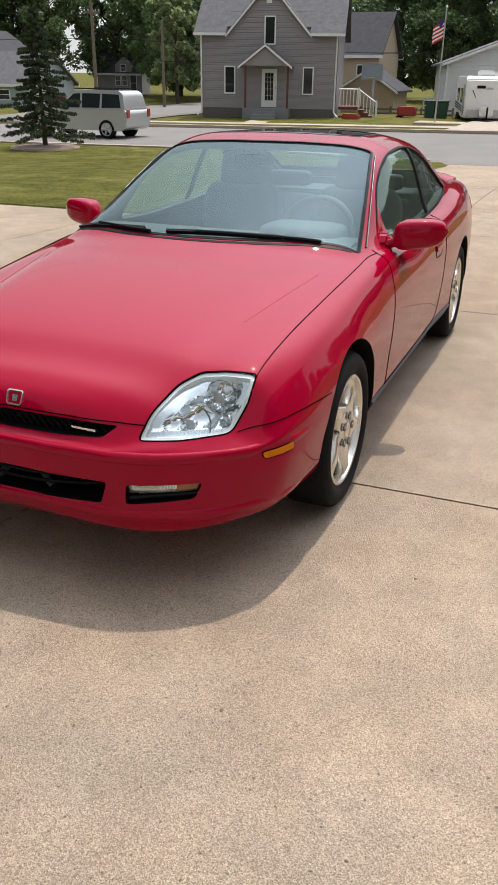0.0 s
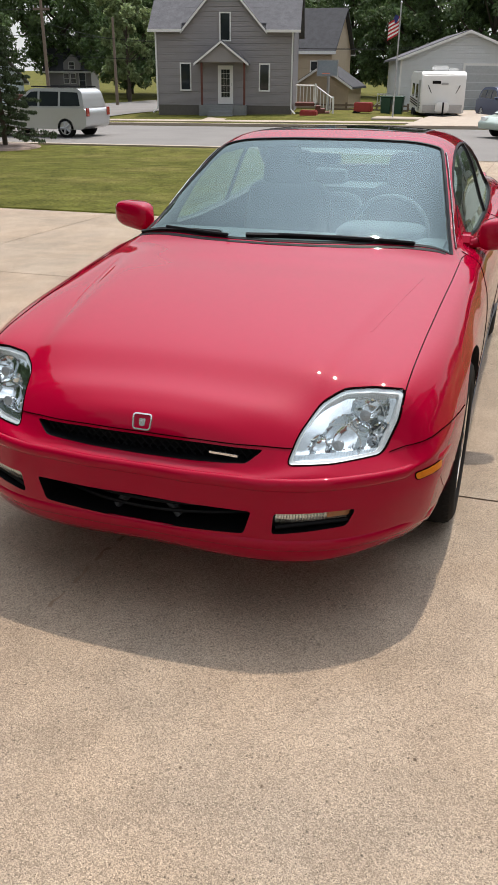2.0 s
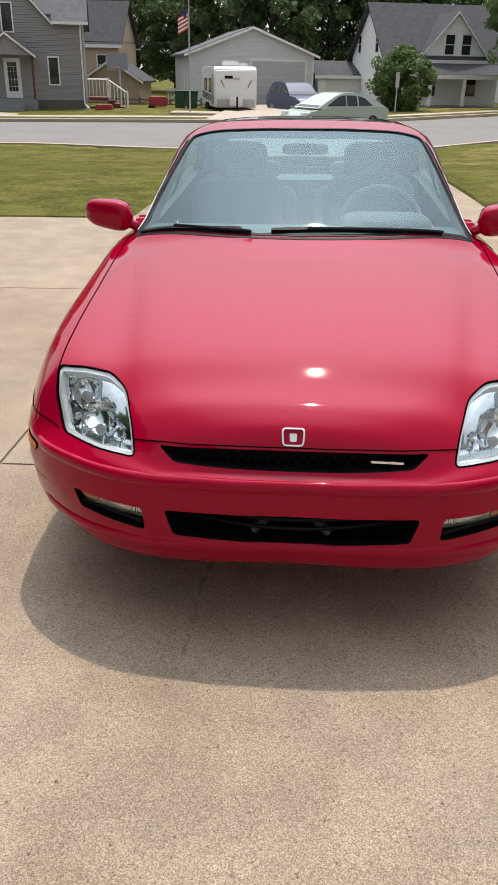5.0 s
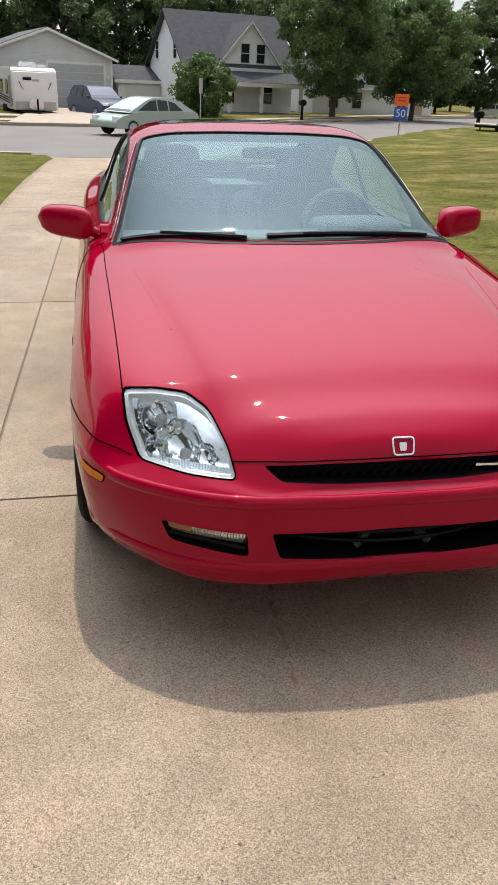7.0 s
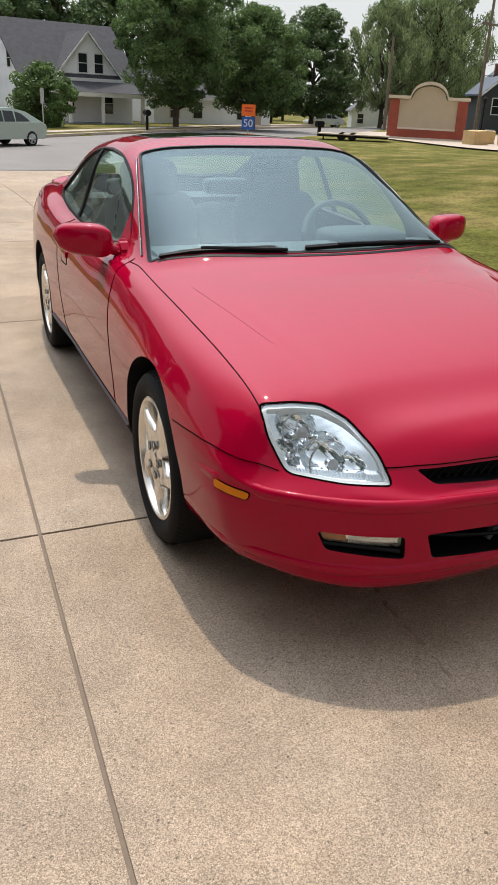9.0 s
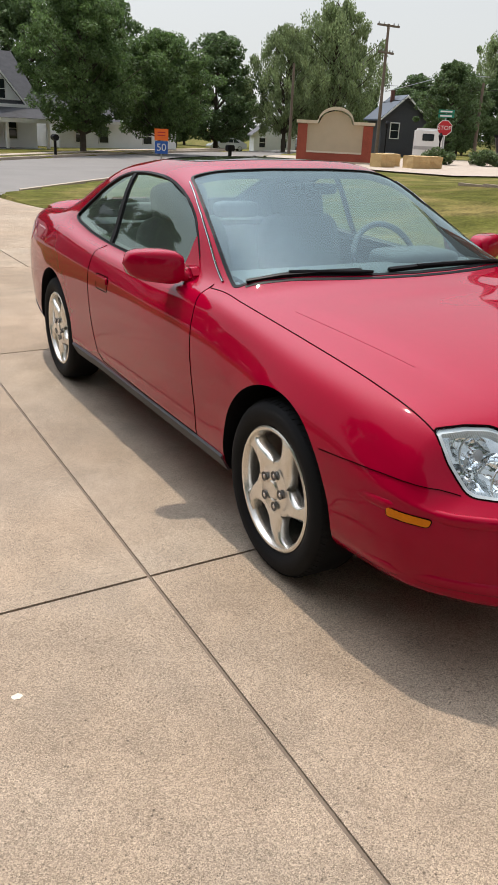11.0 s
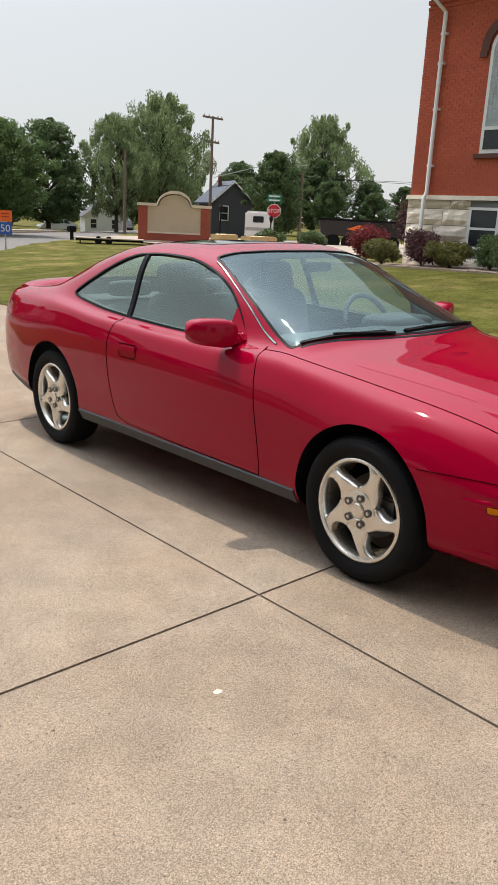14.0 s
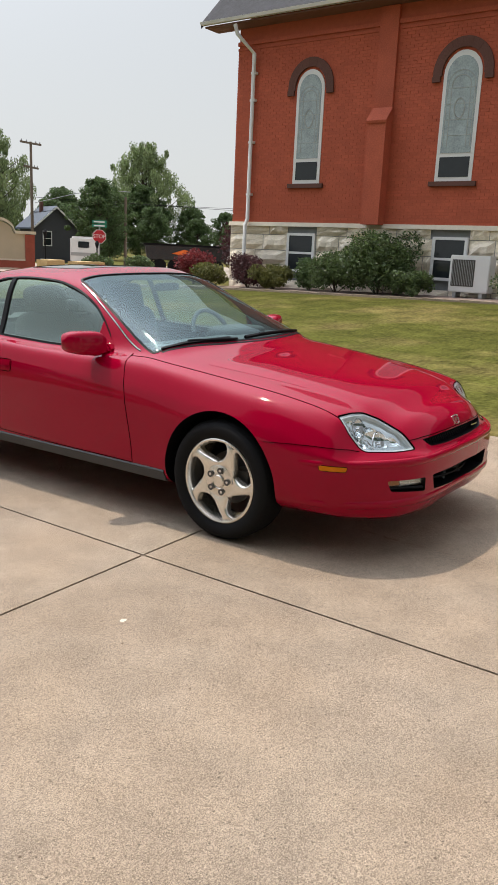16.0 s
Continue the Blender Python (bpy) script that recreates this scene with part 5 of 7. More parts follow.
part("roof", prism([(46.25, 6.72), (50.9, 6.72 - KR * 4.65), (50.9, 6.84 - KR * 4.65), (46.25, 6.84)], "x", -20.2, -11.48), M["shingle"], h)
for x0, x1 in ((-20.2, -18.3), (-13.45, -11.48)):
    r_ = part("roof", prism([(41.6, 3.72 - KR * .4), (46.25, 6.72), (46.25, 6.84), (41.6, 3.84 - KR * .4)], "x", x0, x1), M["shingle"], h)
    part("fascia", B((x0 - .01, x1 + .01, 41.55, 41.6, 3.43, 3.56)), M["white"], r_)
part("roof", prism([(43.2, 3.72 + KR * 1.2), (46.25, 6.72), (46.25, 6.84), (43.2, 3.84 + KR * 1.2)], "x", -18.3, -13.45), M["shingle"], h)
roof_pair(h, -18.15, -13.6, 42, 46.6, 3.62, 2.35, "y", (M["shingle"], M["white"]), 0.22)
for x0, x1 in ((-18.35, -17.2), (-14.55, -13.4)):
    part("roof", prism([(42.1, 3.72 + KR * .1), (43.25, 3.72 + KR * 1.25), (43.25, 3.83 + KR * 1.25), (42.1, 3.83 + KR * .1)], "x", x0, x1), M["shingle"], h)
part("gable_vent", B((-16.03, -15.72, 41.93, 41.99, 5.0, 5.35)), M["white"], h)
window(h, -18.38, -17.86, .60, 1.88, 41.97, bars=0)
window(h, -13.76, -13.26, .60, 1.87, 41.97, bars=0)
window(h, -16.05, -15.53, 3.07, 4.34, 41.97, bars=0)
door = part("door", B((-16.22, -15.33, 41.90, 41.97, -.12, 1.82)), M["white"], h, "white storm door with a long pane")
part("pane", B((-16.02, -15.53, 41.885, 41.897, .22, 1.62)), M["window"], door)
part("grid", B(*[(-16.02, -15.53, 41.875, 41.885, z, z + .015) for z in (.45, .8, 1.15, 1.4)], *[(x, x + .012, 41.875, 41.885, .22, 1.62) for x in (-15.87, -15.7)]), M["white"], door)
part("handle", B((-15.42, -15.39, 41.85, 41.9, .8, .95)), M["metal"], door)
part("porch_floor", B((-17.2, -14.5, 40.9, 41.96, -.95, -.15)), M["kerb_grey"], h, "grey painted porch base")
for k in range(4):
    part("step", B((-16.6, -15.2, 40.62 - .27 * k, 40.9 - .27 * k, -.95, -.30 - .16 * k)), M["kerb_grey"], h)
for x in (-17.1, -14.65):
    part("porch_post", B((x, x + .11, 40.98, 41.09, -.15, 1.95)), M["red_wood"], h, "dark red porch post")
part("porch_gable", prism([(-17.35, 1.97), (-14.45, 1.97), (-15.9, 2.85)], "y", 40.95, 41.95), M["siding"], h)
roof_pair(h, -17.3, -14.5, 40.95, 41.95, 1.97, 0.98, "y", (M["shingle"], M["white"]), 0.16, 0.08, "porch_roof")
for x in (-19.82, -11.93):
    part("downspout", tube([(x, 41.93, 3.6), (x, 41.93, -.35), (x - .25 * (1 if x < -15 else -1), 41.75, -.6)], .05, 6), M["white"], h, "white rain downspout")
part("chimney", tube([(-12.6, 47.2, 5.6), (-12.6, 47.2, 7.15)], .11, 10), M["metal"], h, "thin metal chimney pipe")
deck = empty("side_deck", HM @ Matrix.Translation((.1, 0, 0)), "small raised deck with white railings and steps", "deck")
part("deck_floor", B((-11.8, -10.6, 42.6, 45, -.2, -.05)), M["red_wood"], deck)
for k in range(4):
    part("step", B((-10.6 + .28 * k, -10.3 + .28 * k, 42.7, 44, -.9, -.2 - .16 * k)), M["red_wood"], deck)
part("rail", tube([(-11.8, 42.65, .85), (-10.65, 42.65, .85), (-9.6, 42.65, .2)], .045, 4), M["white"], deck)
for k in range(12):
    x = -11.75 + .2 * k
    zt = .85 if x < -10.65 else .85 - .62 * (x + 10.65)
    part("baluster", B((x, x + .05, 42.62, 42.67, zt - .85, zt)), M["white"], deck)
for x, zt in ((-10.68, .95), (-9.62, .3)):
    part("rail_post", B((x, x + .1, 42.6, 42.7, zt - 1.15, zt)), M["white"], deck)

tagged(obj("pavement", turned(grid(steps((-16.5, -15.3, 3)), steps((36.9, 39.9, 6)), lambda x, y: 0), HM), M["kerb"]), "short concrete path to the porch steps", "path", kind="structure").location.z = -.70

# Garage across the street
GM = Matrix.Translation((-7.75, 52, 0)) @ Matrix.Rotation(radians(14), 4, "Z")
g = empty("garage", GM, "pale grey clapboard garage with a wide roller door", "garage")
part("wall", B((0, 8.1, 0, 10, -1.1, 2.35)), M["pale_siding"], g)
part("siding", laps(0, 8.1, -.85, 2.35, -.005, .14), M["pale_siding"], g)
part("gable_siding", laps(0, 1, 2.35, 3.8, -.005, .14, gable_edge(0, 8.1, 2.35, 1.5)), M["pale_siding"], g)
part("gable_wall", prism([(0, 2.35), (8.1, 2.35), (4.05, 3.85)], "y", 0, 10), M["pale_siding"], g)
part("side_siding", turned(laps(-10, 0, -.85, 2.3, 0, .14), Matrix.Rotation(radians(-90), 4, "Z")), M["pale_siding"], g)
roof_pair(g, 0, 8.1, 0, 10, 2.35, 1.5, "y", (M["shingle"], M["white"]), .35)
for x in (0, 8.05):
    part("corner_trim", B((x - .03, x + .08, -.04, .0, -.85, 2.3)), M["white"], g)
rd = part("roller_door", B((4.0, 7.55, -.06, -.02, -.85, 1.98)), M["pale_siding"], g, "grey panelled roller door")
for k in range(6):
    part("panel", B((4.04, 7.51, -.085, -.06, -.83 + .47 * k, -.40 + .47 * k)), M["door_grey"], rd)
part("door_frame", B((3.88, 4.0, -.07, 0, -.85, 2.1), (7.55, 7.67, -.07, 0, -.85, 2.1), (4.0, 7.55, -.07, 0, 1.98, 2.1)), M["white"], g)
for x in (.7, 7.75):
    part("wall_lamp", bev(B((x, x + .12, -.16, -.02, 1.15, 1.4)), .02), M["white"], g)
part("side_door", turned(B((-3.2, -2.3, -.05, 0, -.85, 1.2)), Matrix.Rotation(radians(-90), 4, "Z")), M["white"], g)

# White house beyond the trees
WM = Matrix.Translation((4.5, 50, 0)) @ Matrix.Rotation(radians(13), 4, "Z")
w = empty("white_house", WM, "white clapboard house with a dark roof and front porch", "house")
part("wall", B((0, 7.2, 0, 7.5, -.9, 2.35)), M["white_siding"], w)
part("siding", laps(0, 7.2, -.5, 2.35, -.005, .12), M["white_siding"], w)
SW = Matrix.Rotation(radians(-90), 4, "Z")
part("side_siding", turned(laps(-7.5, 0, -.5, 2.35, -.005, .12), SW), M["white_siding"], w)
part("side_gable", turned(laps(-7.5, 0, 2.35, 5.2, -.005, .12, gable_edge(-7.5, 0, 2.35, 2.95)), SW), M["white_siding"], w)
part("gable_wall", prism([(0, 2.35), (7.5, 2.35), (3.75, 5.3)], "x", 0, 7.2), M["white_siding"], w)
roof_pair(w, 0, 7.2, 0, 7.5, 2.35, 2.95, "x", (M["shingle_dark"], M["white"]), .35)
part("front_gable", prism([(2.0, 2.3), (6.3, 2.3), (4.15, 4.75)], "y", -.05, 3.6), M["white_siding"], w)
part("gable_siding", laps(0, 1, 2.3, 4.7, -.055, .12, gable_edge(2.0, 6.3, 2.3, 2.45)), M["white_siding"], w)
roof_pair(w, 2.0, 6.3, -.05, 3.2, 2.3, 2.45, "y", (M["shingle_dark"], M["white"]), .25, .1)
window(w, 3.55, 4.1, 2.5, 3.55, -.06)
window(w, 4.6, 5.15, 2.5, 3.55, -.06)
window(w, -6.1, -5.5, 2.6, 3.6, 0, SW)
window(w, -2.3, -1.7, 2.6, 3.6, 0, SW)
window(w, -6.1, -5.4, .1, 1.3, 0, SW)
window(w, -1.7, -1.0, .1, 1.3, 0, SW)
window(w, 2.4, 3.2, .2, 1.4, 0)
window(w, 5.0, 5.8, .2, 1.4, 0)
pr = part("porch_roof", prism([(-2.0, 1.28), (.1, 2.05), (.1, 2.18), (-2.0, 1.42)], "x", 2.0, 7.4), M["shingle_dark"], w)
part("fascia", B((1.98, 7.42, -2.06, -1.96, 1.16, 1.40)), M["white"], pr)
part("porch_floor", B((2.0, 7.4, -2.0, 0, -.9, -.32)), M["kerb_grey"], w)
for x in (2.1, 4.2, 6.9):
    part("porch_post", bev(B((x, x + .2, -1.95, -1.75, -.32, 1.3)), .03, 1), M["white"], w)
ann = empty("white_garage", Matrix.Translation((.5, 54.5, 0)) @ Matrix.Rotation(radians(13), 4, "Z"), "low white outbuilding with a dark hipped roof", "garage")
part("wall", B((0, 3.6, 0, 5, -1, 1.25)), M["white_siding"], ann)
part("siding", laps(0, 3.6, -.8, 1.2, -.005, .12), M["white_siding"], ann)
roof_pair(ann, 0, 3.6, 0, 5, 1.2, .8, "x", (M["shingle_dark"], M["white"]), .3)
part("door", B((.5, 2.9, -.06, -.01, -.8, 1.0)), M["white"], ann)
WW = Matrix.Translation((13.2, 52.5, 0)) @ Matrix.Rotation(radians(13), 4, "Z")
wing = empty("white_cottage", WW, "long low white clapboard cottage under the trees", "house")
part("wall", B((0, 9.5, 0, 6, -1.0, 1.5)), M["white_siding"], wing)
part("siding", laps(0, 9.5, -.8, 1.5, -.005, .13), M["white_siding"], wing)
roof_pair(wing, 0, 9.5, 0, 6, 1.5, 1.4, "x", (M["shingle_dark"], M["white"]), .35)
for x in (1.2, 3.0, 6.6):
    window(wing, x, x + .7, .1, 1.1, 0)
part("door", B((7.8, 8.7, -.06, -.01, -.8, 1.1)), M["tan_siding"], wing)

# Houses further off
def plain_house(name, m, wdt, dep, ht, rise, ridge, wall, roof, label, wins=(), floor=-1.1):
    e = empty(name, m, label, "house")
    part("wall", B((0, wdt, 0, dep, floor, ht)), M[wall], e)
    part("siding", laps(0, wdt, floor + .3, ht, -.005, .14), M[wall], e)
    if ridge == "y":
        part("gable_wall", prism([(0, ht), (wdt, ht), (wdt / 2, ht + rise)], "y", 0, dep), M[wall], e)
        part("gable_siding", laps(0, 1, ht, ht + rise * .97, -.005, .14, gable_edge(0, wdt, ht, rise)), M[wall], e)
    else:
        part("gable_wall", prism([(0, ht), (dep, ht), (dep / 2, ht + rise)], "x", 0, wdt), M[wall], e)
    roof_pair(e, 0, wdt, 0, dep, ht, rise, ridge, (M[roof], M["white"]), .3)
    for x, z, ww, hh in wins:
        window(e, x, x + ww, z, z + hh, 0)
    return e


RZ = lambda a: Matrix.Rotation(radians(a), 4, "Z")
tan = plain_house("tan_house", Matrix.Translation((-17.5, 57, 0)), 4.1, 6, 3.0, 2.6, "x", "tan_siding", "shingle_dark", "two-storey tan house with a dark roof", ((2.6, 1.0, .6, 1.2),))
plain_house("tan_outbuilding", Matrix.Translation((-14.6, 52, 0)), 3.6, 4, .75, 1.1, "y", "tan_siding", "shingle_dark", "small tan shed with a gable roof", ())
fh = plain_house("far_grey_house", Matrix.Translation((-55.6, 87, 0)) @ Matrix.Rotation(radians(20), 4, "Z"), 5.4, 6, 1.5, 2.3, "x", "siding", "shingle_dark", "far grey house with a dormer and white windows", ((2.2, .1, .55, 1.0), (3.0, .1, .55, 1.0), (4.0, -.5, .7, 1.7)))
part("dormer", prism([(2.2, 1.5), (4.2, 1.5), (4.2, 2.3), (3.2, 3.2), (2.2, 2.3)], "y", -.1, 3), M["siding"], fh)
window(fh, 2.9, 3.5, 1.65, 2.35, -.1)
plain_house("blue_house", Matrix.Translation((-44.8, 48, 0)), 8, 6, .75, 2.0, "x", "blue_siding", "shingle", "low blue-grey house with a broad shingle roof", ((5.6, -.35, .9, .6),))
plain_house("left_white_house", Matrix.Translation((-56, 60, 0)), 7.5, 6, 2.6, 2.2, "y", "white_siding", "shingle_dark", "white house behind the blue one", ((5.0, 1.2, .5, .8), (6.5, 1.2, .5, .8)))
plain_house("far_cottage", Matrix.Translation((41.0, 76.5, 0)) @ RZ(-24), 4.5, 6, 1.0, 1.7, "y", "white_siding", "shingle", "small white cottage with a grey roof far away", ((.6, -.3, .6, .9), (2.9, -.3, .6, .9)))
dk = plain_house("dark_house", Matrix.Translation((35.9, 47.8, 0)) @ RZ(-18), 3.4, 3.2, 2.7, 1.45, "y", "dark_siding", "roof_blue", "dark grey house with white framed windows", ((.7, 1.3, .6, 1.0), (.5, -.9, .6, 1.1)))
part("chimney", B((1.1, 1.35, 1.6, 1.85, 3.6, 4.6)), M["brick_dark"], dk)

# Church: brick above, rough limestone below.
ch = empty("church", Matrix(), "red brick church on a rough limestone base", "church")
CY, CX = 12.35, 15.0
part("wall_core", B((CX - .005, 27, -16, CY - .03, 2.25, 7.5)), M["mortar"], ch)
part("base_core", B((CX + .02, 26.9, -15.9, CY + .05, -.4, 2.25)), M["kerb_grey"], ch)


def arched(yc, half, z0, zs, y_off=0.0, n=14):
    """The outline of a round-headed opening in (y, z)."""
    out = [(yc - half, z0), (yc + half, z0), (yc + half, zs)]
    out += [(yc + half * math.cos(a), zs + half * math.sin(a) * 1.12) for a in np.linspace(0, math.pi, n)[1:-1]]
    return out + [(yc - half, zs)]


CHURCH_WINDOWS = [(9.87, .34), (5.66, .38), (1.4, .38), (-2.9, .38)]
for yc, half in CHURCH_WINDOWS:
    wn_ = part("window", prism(arched(yc, half + .09, 3.30, 5.70), "x", CX - .030, CX + .10), M["white"], ch, "tall round-headed stained glass window")
    part("pane", prism(arched(yc, half, 3.95, 5.68), "x", CX - .038, CX - .031), M["stained"], wn_)
    part("lower_pane", prism([(yc - half, 3.40), (yc + half, 3.40), (yc + half, 3.86), (yc - half, 3.86)], "x", CX - .038, CX - .031), M["window"], wn_)
    came = bmesh.new()
    for r in (.9, .62):
        pts = [(CX - .040, yc + half * r * math.cos(a), 5.45 + half * r * math.sin(a)) for a in np.linspace(0, math.pi, 12)]
        tube([(CX - .040, yc + half * r, 4.1)] + pts + [(CX - .040, yc - half * r, 4.1)], .009, 4, came)
    for z in (4.35, 4.7, 5.05, 5.4):
        tube([(CX - .040, yc - half * .9, z), (CX - .040, yc + half * .9, z)], .007, 4, came)
    pts = [(CX - .042, yc + .13 * math.cos(a), 4.95 + .22 * math.sin(a)) for a in np.linspace(0, 2 * math.pi, 18)]
    tube(pts, .014, 4, came, cap=False)
    part("came", came, M["lead"], wn_)
    part("sill", B((CX - .09, CX + .02, yc - half - .22, yc + half + .22, 3.19, 3.30)), M["brick_dark"], ch)
    for k in range(17):
        a = math.pi * k / 16
        for ri, ro in ((half + .14, half + .36),):
            q = [(yc + ri * math.cos(a - .097), 5.74 + ri * math.sin(a - .097) * 1.05), (yc + ro * math.cos(a - .097), 5.74 + ro * math.sin(a - .097) * 1.05), (yc + ro * math.cos(a + .097), 5.74 + ro * math.sin(a + .097) * 1.05), (yc + ri * math.cos(a + .097), 5.74 + ri * math.sin(a + .097) * 1.05)]
            hood = bmesh.new()
            prism(q, "x", CX - .07 - .002 * (k % 2), CX + .02, hood)
            part("hood_brick", hood, M["brick_dark"], ch)
    for s in (-1, 1):
        part("hood_stop", B((CX - .08, CX, yc + s * (half + .27) - .10, yc + s * (half + .27) + .10, 5.56, 5.68)), M["brick_dark"], ch)
for yb0 in (7.40, 3.2, -1.1, -5.4):
    part("buttress", prism([(CX - .36, 2.25), (CX + .02, 2.25), (CX + .02, 5.00), (CX - .12, 5.00), (CX - .36, 4.70)], "y", yb0, yb0 + .50), M["brick_plain"], ch)
    part("buttress_cap", prism([(CX - .39, 4.68), (CX - .11, 5.03), (CX - .11, 5.08), (CX - .41, 4.74)], "y", yb0 - .03, yb0 + .53), M["brick_plain"], ch)
    part("pilaster", B((CX - .10, CX + .02, yb0, yb0 + .50, 5.00, 7.4)), M["brick_plain"], ch)
part("roof", prism([(CX - .62, 7.47), (21, 14.09), (21, 14.18), (CX - .62, 7.56)], "y", -16.5, CY + .85), M["shingle_dark"], ch)
part("roof", prism([(27.6, 7.40), (21, 14.0), (21, 14.18), (27.6, 7.56)], "y", -16.5, CY + .85), M["shingle_dark"], ch)
part("gable_wall", prism([(CX + .05, 7.4), (26.95, 7.4), (21, 13.9)], "y", CY - .3, CY - .05), M["brick_plain"], ch)
part("gutter", prism([(CX - .67, 7.475), (CX - .56, 7.475), (CX - .56, 7.55), (CX - .70, 7.55)], "y", -16.5, CY + .87), M["white"], ch, "white eaves gutter")
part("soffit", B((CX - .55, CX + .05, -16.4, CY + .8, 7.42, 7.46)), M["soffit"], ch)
part("rake_board", prism([(CX - .64, 7.40), (21, 14.02), (21, 14.16), (CX - .64, 7.54)], "y", CY + .85, CY + .88), M["shingle"], ch)
part("frieze", B((CX - .05, CX + .02, -16, CY, 6.98, 7.08), (CX - .03, CX + .02, -16, CY, 6.86, 6.92)), M["brick_plain"], ch)
dp = tube([(CX - .60, 12.05, 7.38), (CX - .58, 11.98, 7.15), (CX - .12, 11.72, 6.72), (CX - .12, 11.72, 2.35), (CX - .22, 11.72, 2.2), (CX - .22, 11.72, .75)], .055, 8)
part("downspout", dp, M["white"], ch, "white rain downspout", True)
for z in (3.0, 4.4, 5.5, 6.2):
    part("bracket", B((CX - .14, CX, 11.64, 11.80, z, z + .06)), M["white"], ch)
for yc in (9.90, 5.55):
    bw = part("basement_window", B((CX - .06, CX + .05, yc - .46, yc - .38, .95, 2.0), (CX - .06, CX + .05, yc + .38, yc + .46, .95, 2.0), (CX - .06, CX + .05, yc - .38, yc + .38, 1.93, 2.0), (CX - .06, CX + .05, yc - .38, yc + .38, .95, 1.02), (CX - .055, CX + .05, yc - .38, yc + .38, 1.44, 1.50)), M["white"], ch)
    part("pane", B((CX - .045, CX - .035, yc - .38, yc + .38, 1.02, 1.93)), M["window"], bw)

# Lawn bed by the church, with its edging
bedz = lambda x, y: ground_z(x, y) + 0.025
tagged(obj("flower_bed", grid(steps((13.15, 14.98, 4)), steps((-10, 14.2, 26)), bedz), M["gravel"]), "gravel and mulch bed along the church", "flower bed", kind="structure")
ed = bmesh.new()
for k in range(27):
    y = -10 + k * .9
    z = ground_z(13.1, y)
    prism([(13.02, z - .05), (13.17, z - .05), (13.17, z + .04), (13.02, z + .04)], "y", y, y + .88, ed)
tagged(obj("bed_edging", ed, M["concrete"]), "pale stone edging of the flower bed", "edging", kind="structure")

# Monument sign wall
mon = empty("sign_wall", Matrix.Translation((21.2, 32.2, .08)) @ RZ(-33) @ Matrix.Diagonal((.905, .905, 1, 1)), "blank stucco sign wall between brick piers", "sign wall")
def bell(grow):
    return [(-1.55 - grow, -.2), (1.55 + grow, -.2), (1.55 + grow, 1.75 + grow), (.92 + grow, 1.75 + grow)] + [((.86 + grow) * math.cos(a), 1.78 + (.55 + grow) * math.sin(a)) for a in np.linspace(0.12, math.pi - .12, 16)] + [(-.92 - grow, 1.75 + grow), (-1.55 - grow, 1.75 + grow)]
part("stucco_panel", prism(bell(0), "y", -.16, .40), M["stucco"], mon)
for s in (-1, 1):
    part("pier", B((s * 1.76 - .26, s * 1.76 + .26, -.22, .50, -.6, 1.72)), M["brick_pier"], mon, "red brick pier")
part("plinth", B((-1.5, 1.5, -.20, .45, -.6, .42)), M["brick_pier"], mon)
part("base_course", B((-2.08, 2.08, -.30, .56, -.6, .06)), M["cream"], mon, "cream stone base course")
part("ledge", B((-1.5, 1.5, -.22, -.15, .42, .50)), M["cream"], mon)
top_l = [(-2.1, 1.80), (-.98, 1.80)] + [((.94) * math.cos(a), 1.82 + .62 * math.sin(a)) for a in np.linspace(math.pi - .12, .12, 18)] + [(.98, 1.80), (2.1, 1.80)]
capb = bmesh.new()
prev = None
for x, z in top_l:
    ring = [capb.verts.new(p) for p in ((x, -.30, z - .05), (x, -.32, z + .09), (x, .55, z + .09), (x, .55, z - .05))]
    if prev:
        for k in range(4):
            capb.faces.new((prev[k], prev[(k + 1) % 4], ring[(k + 1) % 4], ring[k]))
    else:
        capb.faces.new(ring)
    prev = ring
capb.faces.new(prev)
part("coping", capb, M["cream"], mon)

def rough_block(x, y, z, a, b, c, rz, seed):
    bm = bmesh.new()
    bmesh.ops.create_cube(bm, size=1)
    bmesh.ops.subdivide_edges(bm, edges=bm.edges[:], cuts=5, use_grid_fill=True)
    for v in bm.verts:
        p = Vector((v.co.x * a, v.co.y * b, v.co.z * c))
        n = noise.noise_vector(p * 4 + Vector((seed, 0, 0)))
        v.co = p + n * 0.035
    ob = obj("stone_block", bm, M["sandstone"])
    ob.matrix_world = pose(x, y, z, 0, 0, rz)
    return tagged(ob, "rough tan sandstone block on the pavement", "stone block", "tan stone blocks")


rough_block(21.5, 28.6, .28, .9, .7, .72, 8, 1)
rough_block(22.6, 29.6, .30, .9, .7, .68, 5, 2)
rough_block(23.0, 28.0, .27, .95, .8, .70, -6, 3)
rough_block(23.9, 28.15, .27, .9, .8, .70, -9, 4)
tagged(obj("pavement", grid(steps((19, 60, 12)), steps((21, 40, 10)), lambda x, y: max(ground_z(x, y), street_z(x)) + 0.06 + 0.05 * smooth01(22, 30, x)), M["kerb"]), "pale concrete plaza by the crossing", "pavement", kind="structure")

